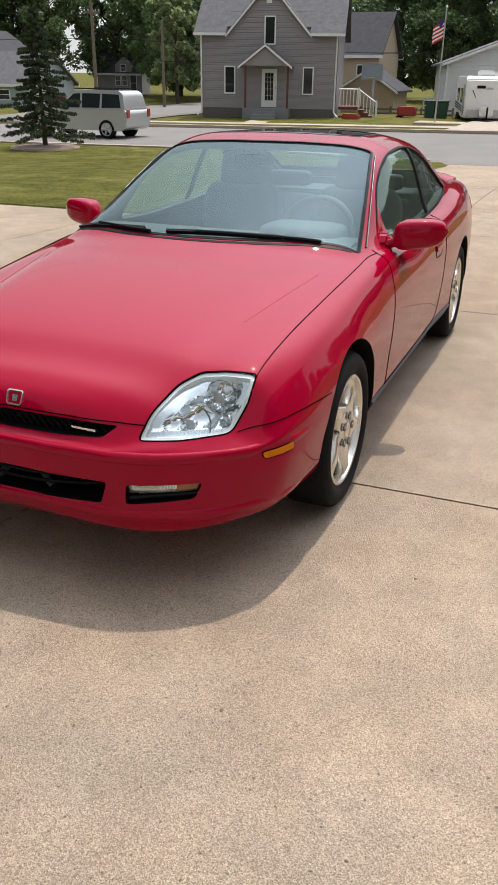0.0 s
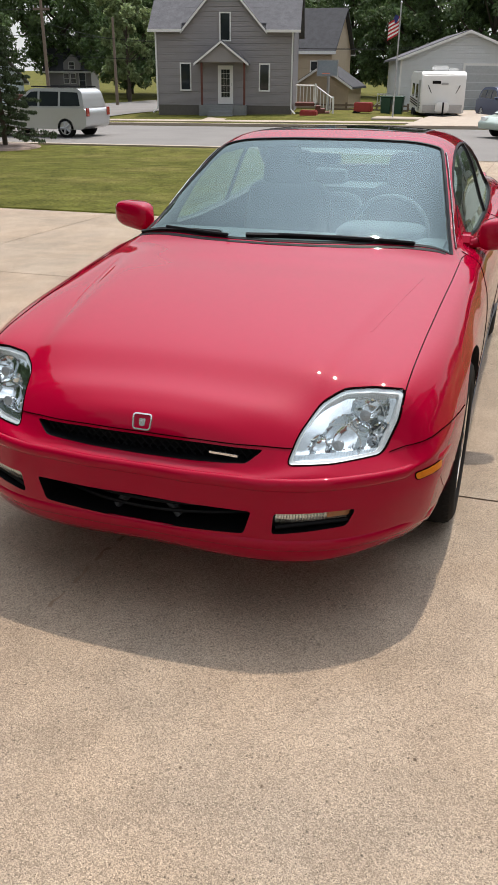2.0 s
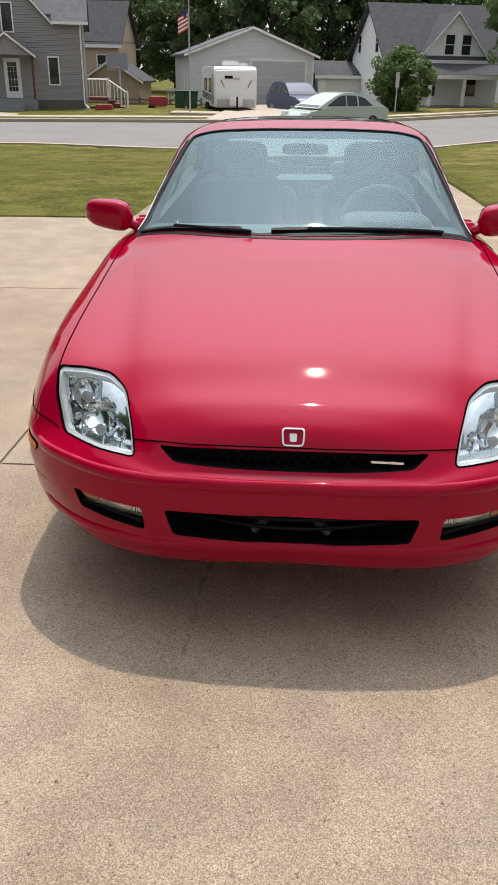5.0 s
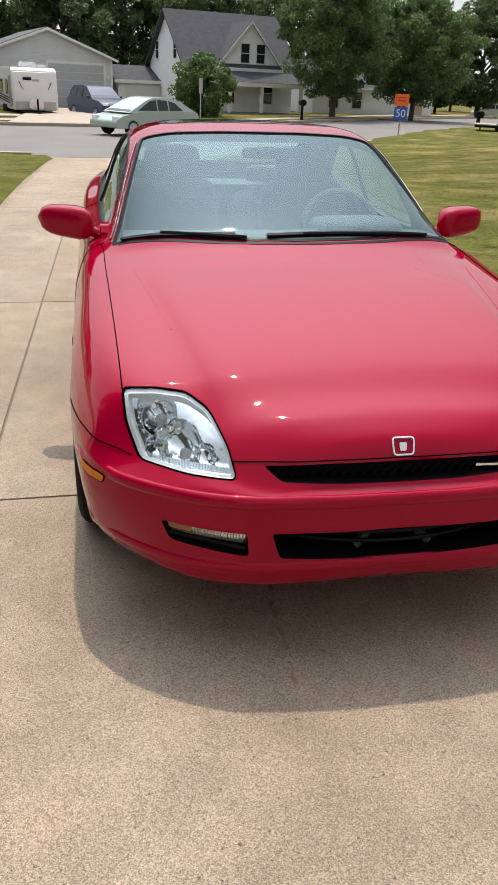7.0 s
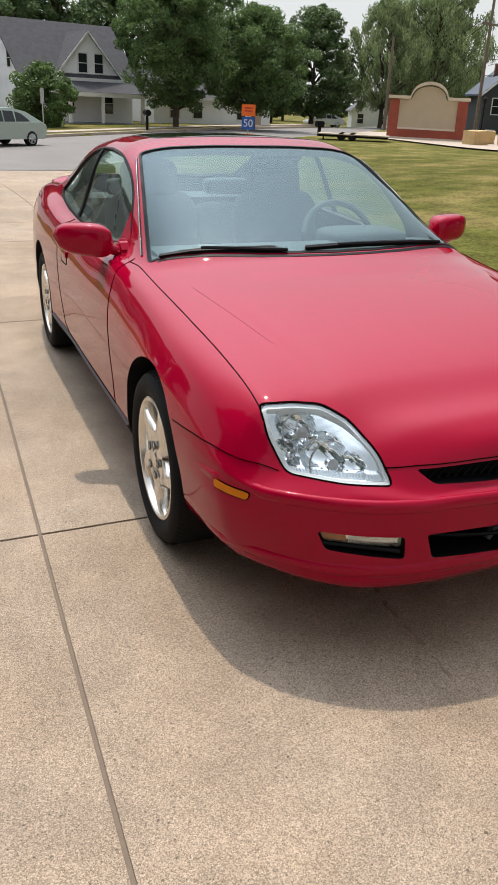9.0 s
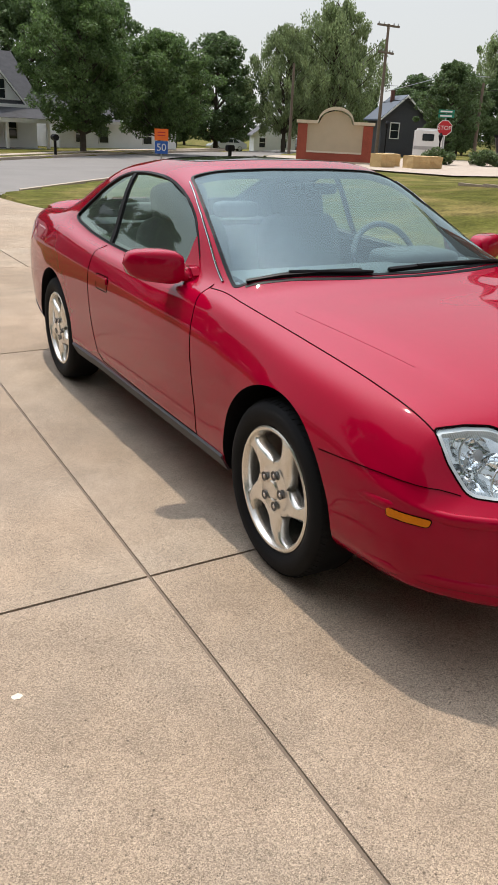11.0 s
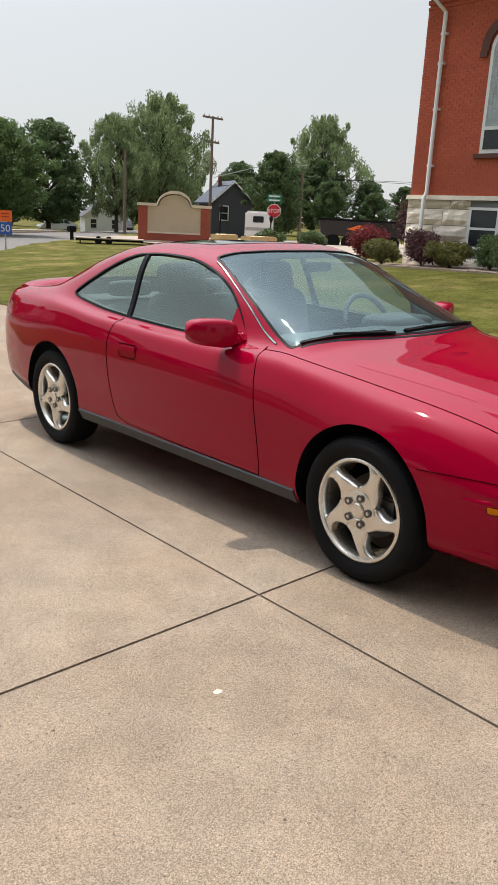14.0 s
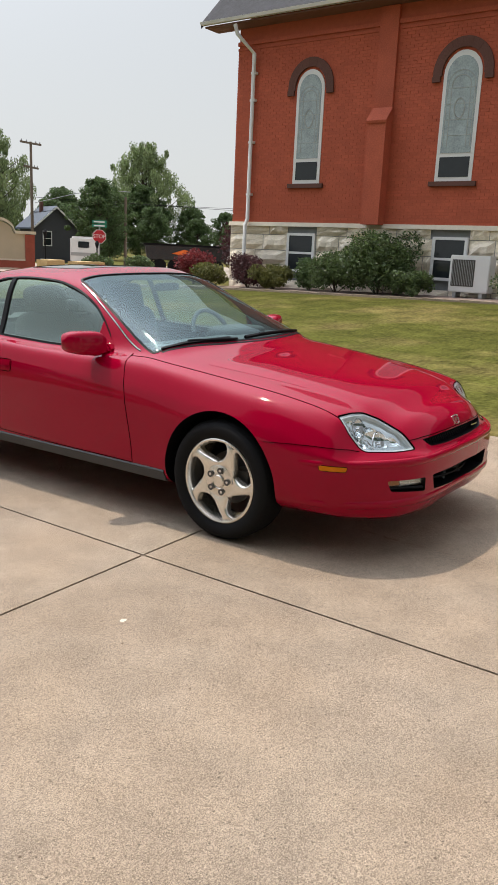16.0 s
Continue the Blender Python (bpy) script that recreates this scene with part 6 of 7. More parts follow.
# ---- trees and shrubs ----
def leaf_mesh(name, centres, radii, count, size, seed, material, flat=0.75, droop=0.0):
    """Many small leaves round the clump centres."""
    rng = np.random.RandomState(seed)
    k = rng.randint(0, len(centres), count)
    d = rng.normal(size=(count, 3))
    d /= np.linalg.norm(d, axis=1, keepdims=True)
    r = radii[k][:, None] * rng.uniform(0.25, 1.0, (count, 1)) ** 0.5
    c = centres[k] + d * r * np.array([1, 1, flat])
    c[:, 2] -= droop * rng.uniform(0, 1, count) * radii[k]
    a = rng.normal(size=(count, 3))
    a /= np.linalg.norm(a, axis=1, keepdims=True)
    b = np.cross(a, rng.normal(size=(count, 3)))
    b /= np.linalg.norm(b, axis=1, keepdims=True)
    s = size * rng.uniform(0.6, 1.3, (count, 1))
    if droop:
        a = a * 0.5 + np.array([0, 0, -1.0])
        a /= np.linalg.norm(a, axis=1, keepdims=True)
        b = np.cross(a, rng.normal(size=(count, 3)))
        b /= np.linalg.norm(b, axis=1, keepdims=True)
    v = np.stack([c - a * s, c + b * s * 0.42, c + a * s, c - b * s * 0.42], 1).reshape(-1, 3)
    f = np.arange(count * 4).reshape(-1, 4)
    me = bpy.data.meshes.new(name)
    me.from_pydata(v.tolist(), [], f.tolist())
    me.materials.append(material)
    return me


def make_tree(height, spread, trunk, seed, material, clear=0.22, leaves=9000, size=0.17, clumps=70, droop=0.0, top=1.0, puff=1.0, limbs=3):
    """A tapered trunk with limbs, and a crown of leaf clumps with gaps."""
    rng = random.Random(seed)
    e = new("tree")
    bm = tube([(0, 0, -.3), (0.02, 0, height * .2), (.1 * rng.uniform(-1, 1), .1 * rng.uniform(-1, 1), height * .5), (.2 * rng.uniform(-1, 1), .2 * rng.uniform(-1, 1), height * .85)], trunk, 10, None, trunk * .2)
    centres, radii = [], []
    for k in range(clumps):
        t = clear + (1 - clear) * ((k + .5) / clumps) ** 0.85
        prof = math.sin(math.pi * min(1, (t - clear) / (1 - clear) * .86 + .10)) ** 0.7 * (1 - (1 - top) * t)
        a = k * 2.399 + rng.uniform(-.4, .4)
        r = spread * prof * rng.uniform(.30, 1.0 + .28 * math.sin(a * 2.3 + seed) ** 2)
        c = (r * math.cos(a), r * math.sin(a), height * t * rng.uniform(.97, 1.02))
        centres.append(c)
        radii.append(spread * puff * rng.uniform(.10, .26))
        if k % limbs == 0:
            z0 = max(height * clear * .8, c[2] - r * .8)
            tube([(0, 0, z0), (c[0] * .5, c[1] * .5, (z0 + c[2]) / 2 + .1), c], trunk * .32, 5, bm, trunk * .06)
    part("trunk", bm, M["bark"], e, smooth=True)
    crown = new("crown", leaf_mesh("crown", np.array(centres), np.array(radii), leaves, size, seed, M[material], droop=droop))
    crown.parent = e
    tagged(crown, kind="stuff")
    return e


def plant(e, x, y, s, rz, label, cat="tree", group="", z=None, sz=None):
    m = Matrix.Translation((x, y, (ground_z(x, y) if z is None else z))) @ Matrix.Rotation(radians(rz), 4, "Z") @ Matrix.Diagonal((s, s, sz or s, 1))
    e.matrix_world = m
    return tagged(e, label, cat, group)


def again(e, x, y, s, rz, label, group="", sz=None, z=None):
    c = copy_thing(e, Matrix())
    c.scale = (1, 1, 1)
    return plant(c, x, y, s, rz, label, "tree", group, z, sz)


big = make_tree(9.2, 3.0, .20, 11, "leaf", .13, 60000, .095, 260, puff=.95)
plant(big, 12.9, 46.4, 1.0, 0, "broad leafy maple standing by the street")
mid_tree = make_tree(6.9, 3.2, .18, 12, "leaf", .2, 48000, .10, 220, puff=.95)
plant(mid_tree, 18.3, 47.5, 1.0, 30, "rounded leafy tree before the white cottage")
dark = make_tree(13, 4.6, .3, 13, "leaf_dark", .10, 26000, .20, 150)
plant(dark, 30.2, 63.8, .80, 0, "tall dark leafy tree behind the cottage", group="dark background trees", sz=.69)
# The three smallest are added fillers for the shade under the front trees' crowns.
far_wood = [(-62, 80, 1.3), (-58, 77, 1.2), (-44, 86, 1.35), (-36, 80, 1.35), (-30, 90, 1.3), (-24, 95, 1.05), (-13, 80, .95), (-8.5, 76, 1.05), (-3.5, 72, .95), (1.5, 78, 1.1), (6, 74, .9), (11, 78, 1.0), (16, 72, .95), (20, 66, .85), (27.5, 71, .6), (24.6, 64.5, .40), (27.6, 66.5, .42), (22.2, 62, .36), (-36, 70, .9), (-56, 92, 1.5), (-18, 84, .85)]
for k, (x, y, s) in enumerate(far_wood):
    again(dark, x, y, s * (0.95 + 0.1 * (k % 3)), 47 * k, "tall dark leafy tree in the wood behind the houses", "dark background trees")
light = make_tree(8.0, 2.3, .16, 14, "leaf_light", .2, 10000, .18, 60)
plant(light, -32.4, 63, 1.12, 0, "light green tree beside the grey house")
again(light, -33, 76, 1.3, 80, "light green tree behind the side street", "")
willow = make_tree(12.5, 4.3, .26, 15, "leaf_light", .20, 42000, .115, 230, 1.9, puff=.62, limbs=3)
plant(willow, 35.6, 61.3, .80, 0, "tall feathery willow with drooping branches", group="willows")
again(willow, 40.2, 61, .98, 120, "tall feathery willow with drooping branches", "willows")
again(willow, 44.0, 66, .85, 200, "tall feathery willow with drooping branches", "willows")
again(dark, 50.5, 62, .52, 10, "leafy tree behind the dark house", "crossing trees")
again(dark, 54.5, 60, .55, 70, "leafy tree behind the dark house", "crossing trees")
again(dark, 60.0, 60, .60, 130, "leafy tree behind the dark house", "crossing trees")
again(willow, 62.5, 62, 1.0, 50, "tall ragged tree above the crossing", "crossing trees", None)
again(dark, 36.8, 41.6, .46, 140, "leafy tree before the dark house", "crossing trees")
again(dark, 66, 58, .46, 10, "small round tree far away", "crossing trees")
again(dark, 71, 57, .44, 100, "small round tree far away", "crossing trees")
again(dark, 78, 60, .42, 200, "small round tree far away", "crossing trees")
again(dark, 86, 62, .50, 260, "small round tree far away", "crossing trees")
for k, (x, y, q) in enumerate(((47.5, 60, .42), (52.5, 57, .38), (57.5, 56, .42), (63.5, 55, .36), (68.5, 54, .34), (74.5, 55, .38), (82, 58, .44), (90, 60, .5))):
    again(dark, x, y, q, 35 + 80 * k, "leafy tree in the row beyond the crossing", "crossing trees")
for k, (x, y, q) in enumerate(((38, 104, .62), (46, 106, .7), (53, 103, .62), (60, 98, .66), (68, 94, .6), (76, 90, .6), (31, 92, .66))):
    again(dark, x, y, q, 50 + 70 * k, "leafy tree far down the side street", "far street trees")
bushy = make_tree(3.0, 1.6, .07, 16, "leaf", .04, 12000, .11, 70, puff=1.5)
plant(bushy, 4.9, 44.6, 1.0, 0, "tall rounded shrub before the white house", "shrub")
bushy.location.z -= .1

# Trees over the way behind the camera, that the paint mirrors.
for k, (x, y, s) in enumerate(((-34, -46, .8), (-20, -52, .85), (-4, -56, .75), (8, -52, .9), (22, -50, .8))):
    again(dark, x, y, s, 60 * k, "tall leafy tree across the yard", "yard trees")

for k, (x, y, s) in enumerate(((-20, -24, 1.2), (-21, -16, 1.35), (-19.5, -8.5, 1.3), (-21, -1.5, 1.4), (-22, 6, 1.35), (-29, 2, 1.5), (-28, -12, 1.5), (-13, -31, 1.2))):
    again(dark, x, y, s, 75 * k, "tall leafy tree beyond the concrete yard", "yard trees")

# Spruce on the lawn
rng = random.Random(5)
spruce = empty("spruce", Matrix.Translation((-15.3, 20.3, ground_z(-15.3, 20.3))), "young dark spruce on the lawn by the street", "tree")
HS = 4.15
part("trunk", tube([(0, 0, -.2), (0, 0, HS)], .09, 8, None, .012), M["bark"], spruce)
br = bmesh.new()
cent, rad = [], []
for k in range(120):
    t = ((k + .5) / 120)
    z = .45 + (HS - .5) * t
    L = (1.40 * (1 - t) ** 0.95 + .07) * rng.uniform(.55, 1.22)
    a = k * 2.399
    tip = (L * math.cos(a), L * math.sin(a), z - .18 * L + .05)
    tube([(0, 0, z), (tip[0] * .6, tip[1] * .6, z - .12 * L), tip], .016, 4, br, .005)
    for q in (.35, .6, .8, .97):
        cent.append((tip[0] * q, tip[1] * q, z + (tip[2] - z) * q))
        rad.append(.06 + .09 * L * (1 - q * .5))
part("branches", br, M["bark"], spruce)
nd = new("needles", leaf_mesh("needles", np.array(cent), np.array(rad), 46000, .036, 6, M["needle"], .40, .30))
nd.parent = spruce
tagged(nd, kind="stuff")
tagged(obj("mulch_ring", lathe([(1.15, 0), (1.1, .06), (.1, .10)], "z", 28), M["gravel"]), "brown mulch ring under the spruce", "mulch").matrix_world = Matrix.Translation((-15.3, 20.3, ground_z(-15.3, 20.3)))


def shrub(x, y, w, h, material, seed, label, leaves=5200, size=.042):
    rr = np.random.RandomState(seed)
    cs = np.stack([rr.uniform(-1, 1, 26) * w * .36, rr.uniform(-1, 1, 26) * w * .34, h * (.25 + .5 * rr.uniform(0, 1, 26))], 1)
    z = ground_z(x, y) + .02
    ob = new("shrub", leaf_mesh("shrub", cs, np.full(26, h * .27), leaves, size, seed, M[material], .9))
    st = bmesh.new()
    for k in range(7):
        tube([(0, 0, -.05), tuple(cs[k] * .5), tuple(cs[k])], .014, 5, st, .005)
    ob.location = (x, y, z)
    part("stem", st, M["bark"], ob)
    return tagged(ob, label, "shrub", "church shrubs")


shrub(14.0, 12.3, 1.1, .75, "leaf_olive", 21, "olive green shrub in the church bed")
shrub(14.2, 11.1, 1.0, 1.0, "purple_leaf", 22, "purple leaved shrub in the church bed")
shrub(14.0, 10.1, 1.15, .70, "leaf_olive", 23, "low green shrub in the church bed")
shrub(14.2, 9.05, .75, .9, "leaf_dark", 24, "dark upright shrub in the church bed")
shrub(14.1, 8.2, 1.3, 1.15, "leaf_shrub", 25, "loose green shrub in the church bed", 7000)
shrub(14.15, 7.0, 1.75, 1.6, "leaf_shrub", 26, "large green shrub against the church wall", 12000, .05)
shrub(13.9, 5.95, .95, .65, "leaf_shrub", 27, "spreading green shrub in the church bed")
shrub(13.8, 3.25, 1.1, 1.2, "leaf_shrub", 28, "green shrub beside the air conditioner", 6500)
shrub(13.9, 2.2, 1.2, 1.0, "leaf_shrub", 29, "green shrub in the church bed")
shrub(17.15, 15.65, 1.3, 1.25, "red_leaf", 30, "deep red barberry shrub by the path", 8000)
shrub(18.0, 13.9, 1.4, 2.3, "purple_leaf", 31, "tall purple shrub at the church corner", 9000, .06)
shrub(27.9, 32.2, 2.0, 1.0, "leaf_shrub", 32, "clipped green shrub by the stop sign", 3000, .09)
shrub(30.6, 31.4, 2.0, 1.0, "leaf_shrub", 33, "clipped green shrub by the crossing", 3000, .09)

# Grass blades on the two lawns near the drive
def blades(name, areas, seed):
    rr = np.random.RandomState(seed)
    v, f = [], []
    for x0, x1, y0, y1, n in areas:
        xs, ys = rr.uniform(x0, x1, n), rr.uniform(y0, y1, n)
        for x, y in zip(xs, ys):
            z = ground_z(x, y)
            a, h, wd = rr.uniform(0, 6.28), rr.uniform(.004, .012), rr.uniform(.003, .007)
            dx, dy = math.cos(a), math.sin(a)
            lean_ = rr.uniform(.025, .06)
            lx, ly = -dy * lean_, dx * lean_
            i = len(v)
            v += [(x - dx * wd, y - dy * wd, z), (x + dx * wd, y + dy * wd, z), (x + lx, y + ly, z + h)]
            f.append((i, i + 1, i + 2))
    me = bpy.data.meshes.new(name)
    me.from_pydata(v, [], f)
    me.materials.append(M["blade"])
    return tagged(new(name, me), "short mown grass blades with dry patches", "grass", kind="stuff")


blades("grass", [(2.44, 13, -4, 14, 105000), (2.5, 13, 14, 20.4, 28000)], 41)
blades("grass", [(-20, -2.03, 7.02, 20.4, 118000)], 42)

# ---- vehicles and street things ----
def vehicle(name, label, m, paint, profile, cabin, w, wheels, r, wins, lamps=(), rails=False):
    """A vehicle along +x (front at +x): a flank outline in (x, z), a narrower cabin, wheels and panes."""
    e = empty(name, m, label, "car")
    b = prism(rounded(profile, .08, 3), "y", -w / 2, w / 2)
    bev(b, .05, 2)
    part("body", b, M[paint], e, smooth=True)
    c = bmesh.new()
    lo, hi = [], []
    z0, z1 = min(p[1] for p in cabin), max(p[1] for p in cabin)
    poly = rounded(cabin, .08, 3)
    for x, z in poly:
        k = w / 2 - .04 - .16 * (z - z0) / (z1 - z0)
        lo.append(c.verts.new((x, -k, z)))
        hi.append(c.verts.new((x, k, z)))
    c.faces.new(lo)
    c.faces.new(hi)
    for i in range(len(poly)):
        j = (i + 1) % len(poly)
        c.faces.new((lo[i], lo[j], hi[j], hi[i]))
    part("cabin", c, M[paint], e, smooth=True)
    for s in (-1, 1):
        for win in wins:
            bm = bmesh.new()
            vs = []
            for x, z in win:
                k = w / 2 - .03 - .16 * (z - z0) / (z1 - z0)
                vs.append(bm.verts.new((x, s * (k + .004), z)))
            bm.faces.new(vs)
            ext = bmesh.ops.extrude_face_region(bm, geom=bm.faces[:])
            bmesh.ops.translate(bm, vec=(0, -s * .02, 0), verts=[v for v in ext["geom"] if isinstance(v, bmesh.types.BMVert)])
            part("side_window", bm, M["window"], e)
        for x in wheels:
            wh = lathe([(.05, -.1), (r * .93, -.1), (r, -.06), (r, .06), (r * .93, .1), (r * .66, .1), (r * .62, .07), (.05, .07)], "y", 28)
            ww = part("wheel", wh, M["rubber"], e, smooth=True)
            ww.location = (x, s * (w / 2 - .10), r)
            if s < 0:
                ww.rotation_euler = (0, 0, math.pi)
            rim = bmesh.new()
            for k in range(5):
                a = 2 * math.pi * k / 5
                tube([(0, .085, 0), (r * .62 * math.cos(a), .085, r * .62 * math.sin(a))], .045, 6, rim)
            lathe([(r * .58, .06), (r * .66, .06), (r * .66, .105), (r * .58, .105)], "y", 28, rim, True)
            part("rim", rim, M["metal"], ww)
    front = max(cabin, key=lambda p: p[0])
    topf = max((p for p in cabin if p[1] > z1 - .12), key=lambda p: p[0])
    back = min(cabin, key=lambda p: p[0])
    topb = min((p for p in cabin if p[1] > z1 - .12), key=lambda p: p[0])
    for nm, a, t in (("windscreen", front, topf), ("rear_window", back, topb)):
        bm = bmesh.new()
        n = Vector((t[1] - a[1], 0, a[0] - t[0])).normalized() * (.012 if nm == "windscreen" else -.012)
        if nm == "rear_window":
            n = Vector((-abs(t[1] - a[1]), 0, abs(a[0] - t[0]))).normalized() * .012
        vs = []
        for f, kk in ((.08, 1), (.92, 1), (.92, -1), (.08, -1)):
            x, z = a[0] + (t[0] - a[0]) * f, a[1] + (t[1] - a[1]) * f
            k = w / 2 - .12 - .16 * (z - z0) / (z1 - z0)
            vs.append(bm.verts.new((x + n.x, kk * k, z + n.z)))
        bm.faces.new(vs)
        ext = bmesh.ops.extrude_face_region(bm, geom=bm.faces[:])
        bmesh.ops.translate(bm, vec=-n * 1.6, verts=[v for v in ext["geom"] if isinstance(v, bmesh.types.BMVert)])
        part(nm, bm, M["window"], e)
    for x0, x1, y0, y1, zz0, zz1, mm, nm in lamps:
        for s in (-1, 1):
            part(nm, bev(B((x0, x1, min(s * y0, s * y1), max(s * y0, s * y1), zz0, zz1)), .012, 1), M[mm], e)
    if rails:
        for s in (-1, 1):
            part("roof_rail", tube([(topb[0], s * (w / 2 - .22), z1 + .05), (topf[0] - .1, s * (w / 2 - .22), z1 + .05)], .025, 6), M["black_plastic"], e)
    return e


SUVP = [(-2.35, .45), (-2.38, .95), (-2.3, 1.08), (1.15, 1.08), (2.05, 1.0), (2.32, .85), (2.36, .45), (2.1, .32), (-2.1, .32)]
SUVC = [(-2.28, 1.05), (-2.15, 1.64), (-1.95, 1.76), (-.1, 1.76), (.14, 1.68), (.95, 1.06)]
SUVW = [[(-2.1, 1.16), (-1.98, 1.62), (-1.25, 1.64), (-1.25, 1.14)], [(-1.15, 1.14), (-1.15, 1.64), (-.35, 1.64), (-.35, 1.13)], [(-.25, 1.13), (-.25, 1.64), (.06, 1.62), (.66, 1.12)]]
vehicle("silver_suv", "silver sport utility vehicle driving along the street", Matrix.Translation((-17.6, 26.4, street_z(-17.6) + .03)) @ RZ(180), "silver_paint", SUVP, SUVC, 1.85, (-1.45, 1.42), .37, SUVW,
        [(2.28, 2.37, .55, .88, .72, .88, "lamp_bright", "headlamp"), (-2.41, -2.36, .70, .90, .80, 1.1, "tail_red", "tail_lamp")], True)
SEDP = [(-2.15, .42), (-2.2, .80), (-2.0, .92), (1.0, .90), (1.9, .74), (2.18, .55), (2.15, .30), (-2.1, .30)]
SEDC = [(-2.12, .88), (-1.2, 1.32), (-.5, 1.45), (.2, 1.42), (.6, 1.30), (1.55, .86)]
SEDW = [[(-1.35, .96), (-.95, 1.24), (-.62, 1.32), (-.62, .95)], [(-.55, .95), (-.52, 1.33), (-.02, 1.35), (-.02, .95)], [(.05, .95), (.05, 1.35), (.38, 1.30), (1.05, .95)]]
vehicle("green_sedan", "pale sage green hatchback driving along the street", Matrix.Translation((.95, 29.6, street_z(1.0) + .03)) @ RZ(217) @ Matrix.Scale(.92, 4), "sage_paint", SEDP, SEDC, 1.72, (-1.35, 1.35), .31, SEDW,
        [(1.95, 2.12, .50, .80, .58, .74, "lamp_bright", "headlamp"), (-2.21, -2.1, .60, .82, .68, .86, "tail_red", "tail_lamp")])
CUVP = [(-2.2, .45), (-2.22, .98), (-2.1, 1.08), (.75, 1.06), (1.85, .95), (2.18, .80), (2.22, .45), (2.0, .30), (-2.0, .30)]
CUVC = [(-2.08, 1.04), (-1.95, 1.45), (-1.65, 1.64), (-.7, 1.69), (-.05, 1.64), (.15, 1.56), (.98, 1.03)]
CUVW = [[(-1.85, 1.16), (-1.75, 1.48), (-1.1, 1.54), (-1.1, 1.12)], [(-1.0, 1.12), (-1.0, 1.55), (-.35, 1.55), (-.35, 1.10)], [(-.25, 1.10), (-.25, 1.54), (.08, 1.48), (.70, 1.09)]]
BLM = Matrix.Translation((-.75, 45.4, -.80)) @ RZ(-64)
bl = vehicle("blue_suv", "blue compact sport utility vehicle parked by the garage", BLM, "blue_paint", CUVP, CUVC, 1.84, (-1.35, 1.36), .35, CUVW,
             [(2.02, 2.19, .55, .87, .74, .88, "lamp_bright", "headlamp")])
for k in range(3):
    part("grille_bar", B((2.19, 2.235, -.5, .5, .66 + .08 * k, .70 + .08 * k)), M["chrome_dark"], bl)
part("lower_grille", B((2.19, 2.235, -.55, .55, .42, .58)), M["black_plastic"], bl)
part("plate", B((2.235, 2.25, -.16, .16, .46, .56)), M["white"], bl)
for s in (-1, 1):
    part("door_mirror", bev(B((.55, .70, min(s * .90, s * 1.06), max(s * .90, s * 1.06), 1.08, 1.20)), .03, 1), M["blue_paint"], bl)
FCM = Matrix.Translation((41.0, 83.0, ground_z(41.0, 83.0) + .02)) @ RZ(172)
vehicle("far_silver_sedan", "silver saloon car parked far down the side street", FCM, "silver_paint", SEDP, SEDC, 1.72, (-1.35, 1.35), .31, SEDW)
vehicle("far_dark_car", "dark car parked far down the side street", Matrix.Translation((45.5, 78.5, ground_z(45.5, 78.5))) @ RZ(120), "black_paint", SUVP, SUVC, 1.8, (-1.4, 1.4), .35, SUVW)

# Travel trailer
TM = Matrix.Translation((-5.15, 43.2, 0)) @ RZ(14)
tr = empty("travel_trailer", TM, "white travel trailer parked before the garage", "trailer")
side = [(0, -.42), (5.6, -.42), (5.6, 1.45), (5.3, 1.62), (.35, 1.62), (.08, 1.45), (-.05, .3)]
part("body", bev(prism(side, "x", 0, 2.3), .05, 2), M["white"], tr, smooth=True)
part("front_mask", B((.12, 2.18, -.075, -.055, -.38, .0)), M["metal"], tr)
for x0, x1 in ((.32, .62), (1.98, 1.68)):
    part("stripe", prism([(x0, .95), (x0 + .035, .95), (x1 + .035, .35), (x1, .35)], "y", -.02, .05), M["black_plastic"], tr)
part("name_bar", B((.55, .98, .005, .06, 1.02, 1.16)), M["black_plastic"], tr, "dark lettering shown as a bar")
part("name_bar", B((1.02, 1.38, .005, .06, .97, 1.07)), M["metal"], tr)
part("gas_bottle_cover", bev(B((.75, 1.45, -.55, -.15, -.35, .12)), .06, 2), M["white"], tr)
part("jack", tube([(1.1, -.8, .15), (1.1, -.8, -.85)], .05, 6), M["black_plastic"], tr)
part("drawbar", tube([(.3, .1, -.5), (1.1, -1.3, -.52), (2.0, .1, -.5)], .06, 4), M["black_plastic"], tr)
part("roof_unit", bev(B((.75, 1.55, 1.6, 2.5, 1.62, 1.90)), .06, 2), M["white"], tr)
part("roof_vent", bev(B((1.5, 1.95, .8, 1.3, 1.62, 1.78)), .04, 2), M["white"], tr)
for s in (0, 2.3):
    for y in (2.6, 3.3):
        t = part("wheel", lathe([(.05, -.08), (.30, -.08), (.32, 0), (.30, .08), (.05, .08)], "x", 20), M["rubber"], tr)
        t.location = (s, y, -.55)
for y0, y1, z0, z1, mm in ((.5, 1.2, -.30, 1.2, "metal"), (1.6, 2.4, .3, 1.0, "window"), (3.4, 4.4, .35, 1.0, "window")):
    part("side_panel", B((-.03, .0, y0, y1, z0, z1)), M[mm], tr)
for k in range(3):
    part("side_stripe", prism([(.2, .1 - .12 * k), (5.4, .3 - .12 * k), (5.4, .24 - .12 * k), (.2, .05 - .12 * k)], "x", -.02, -.003), M["black_plastic"], tr)

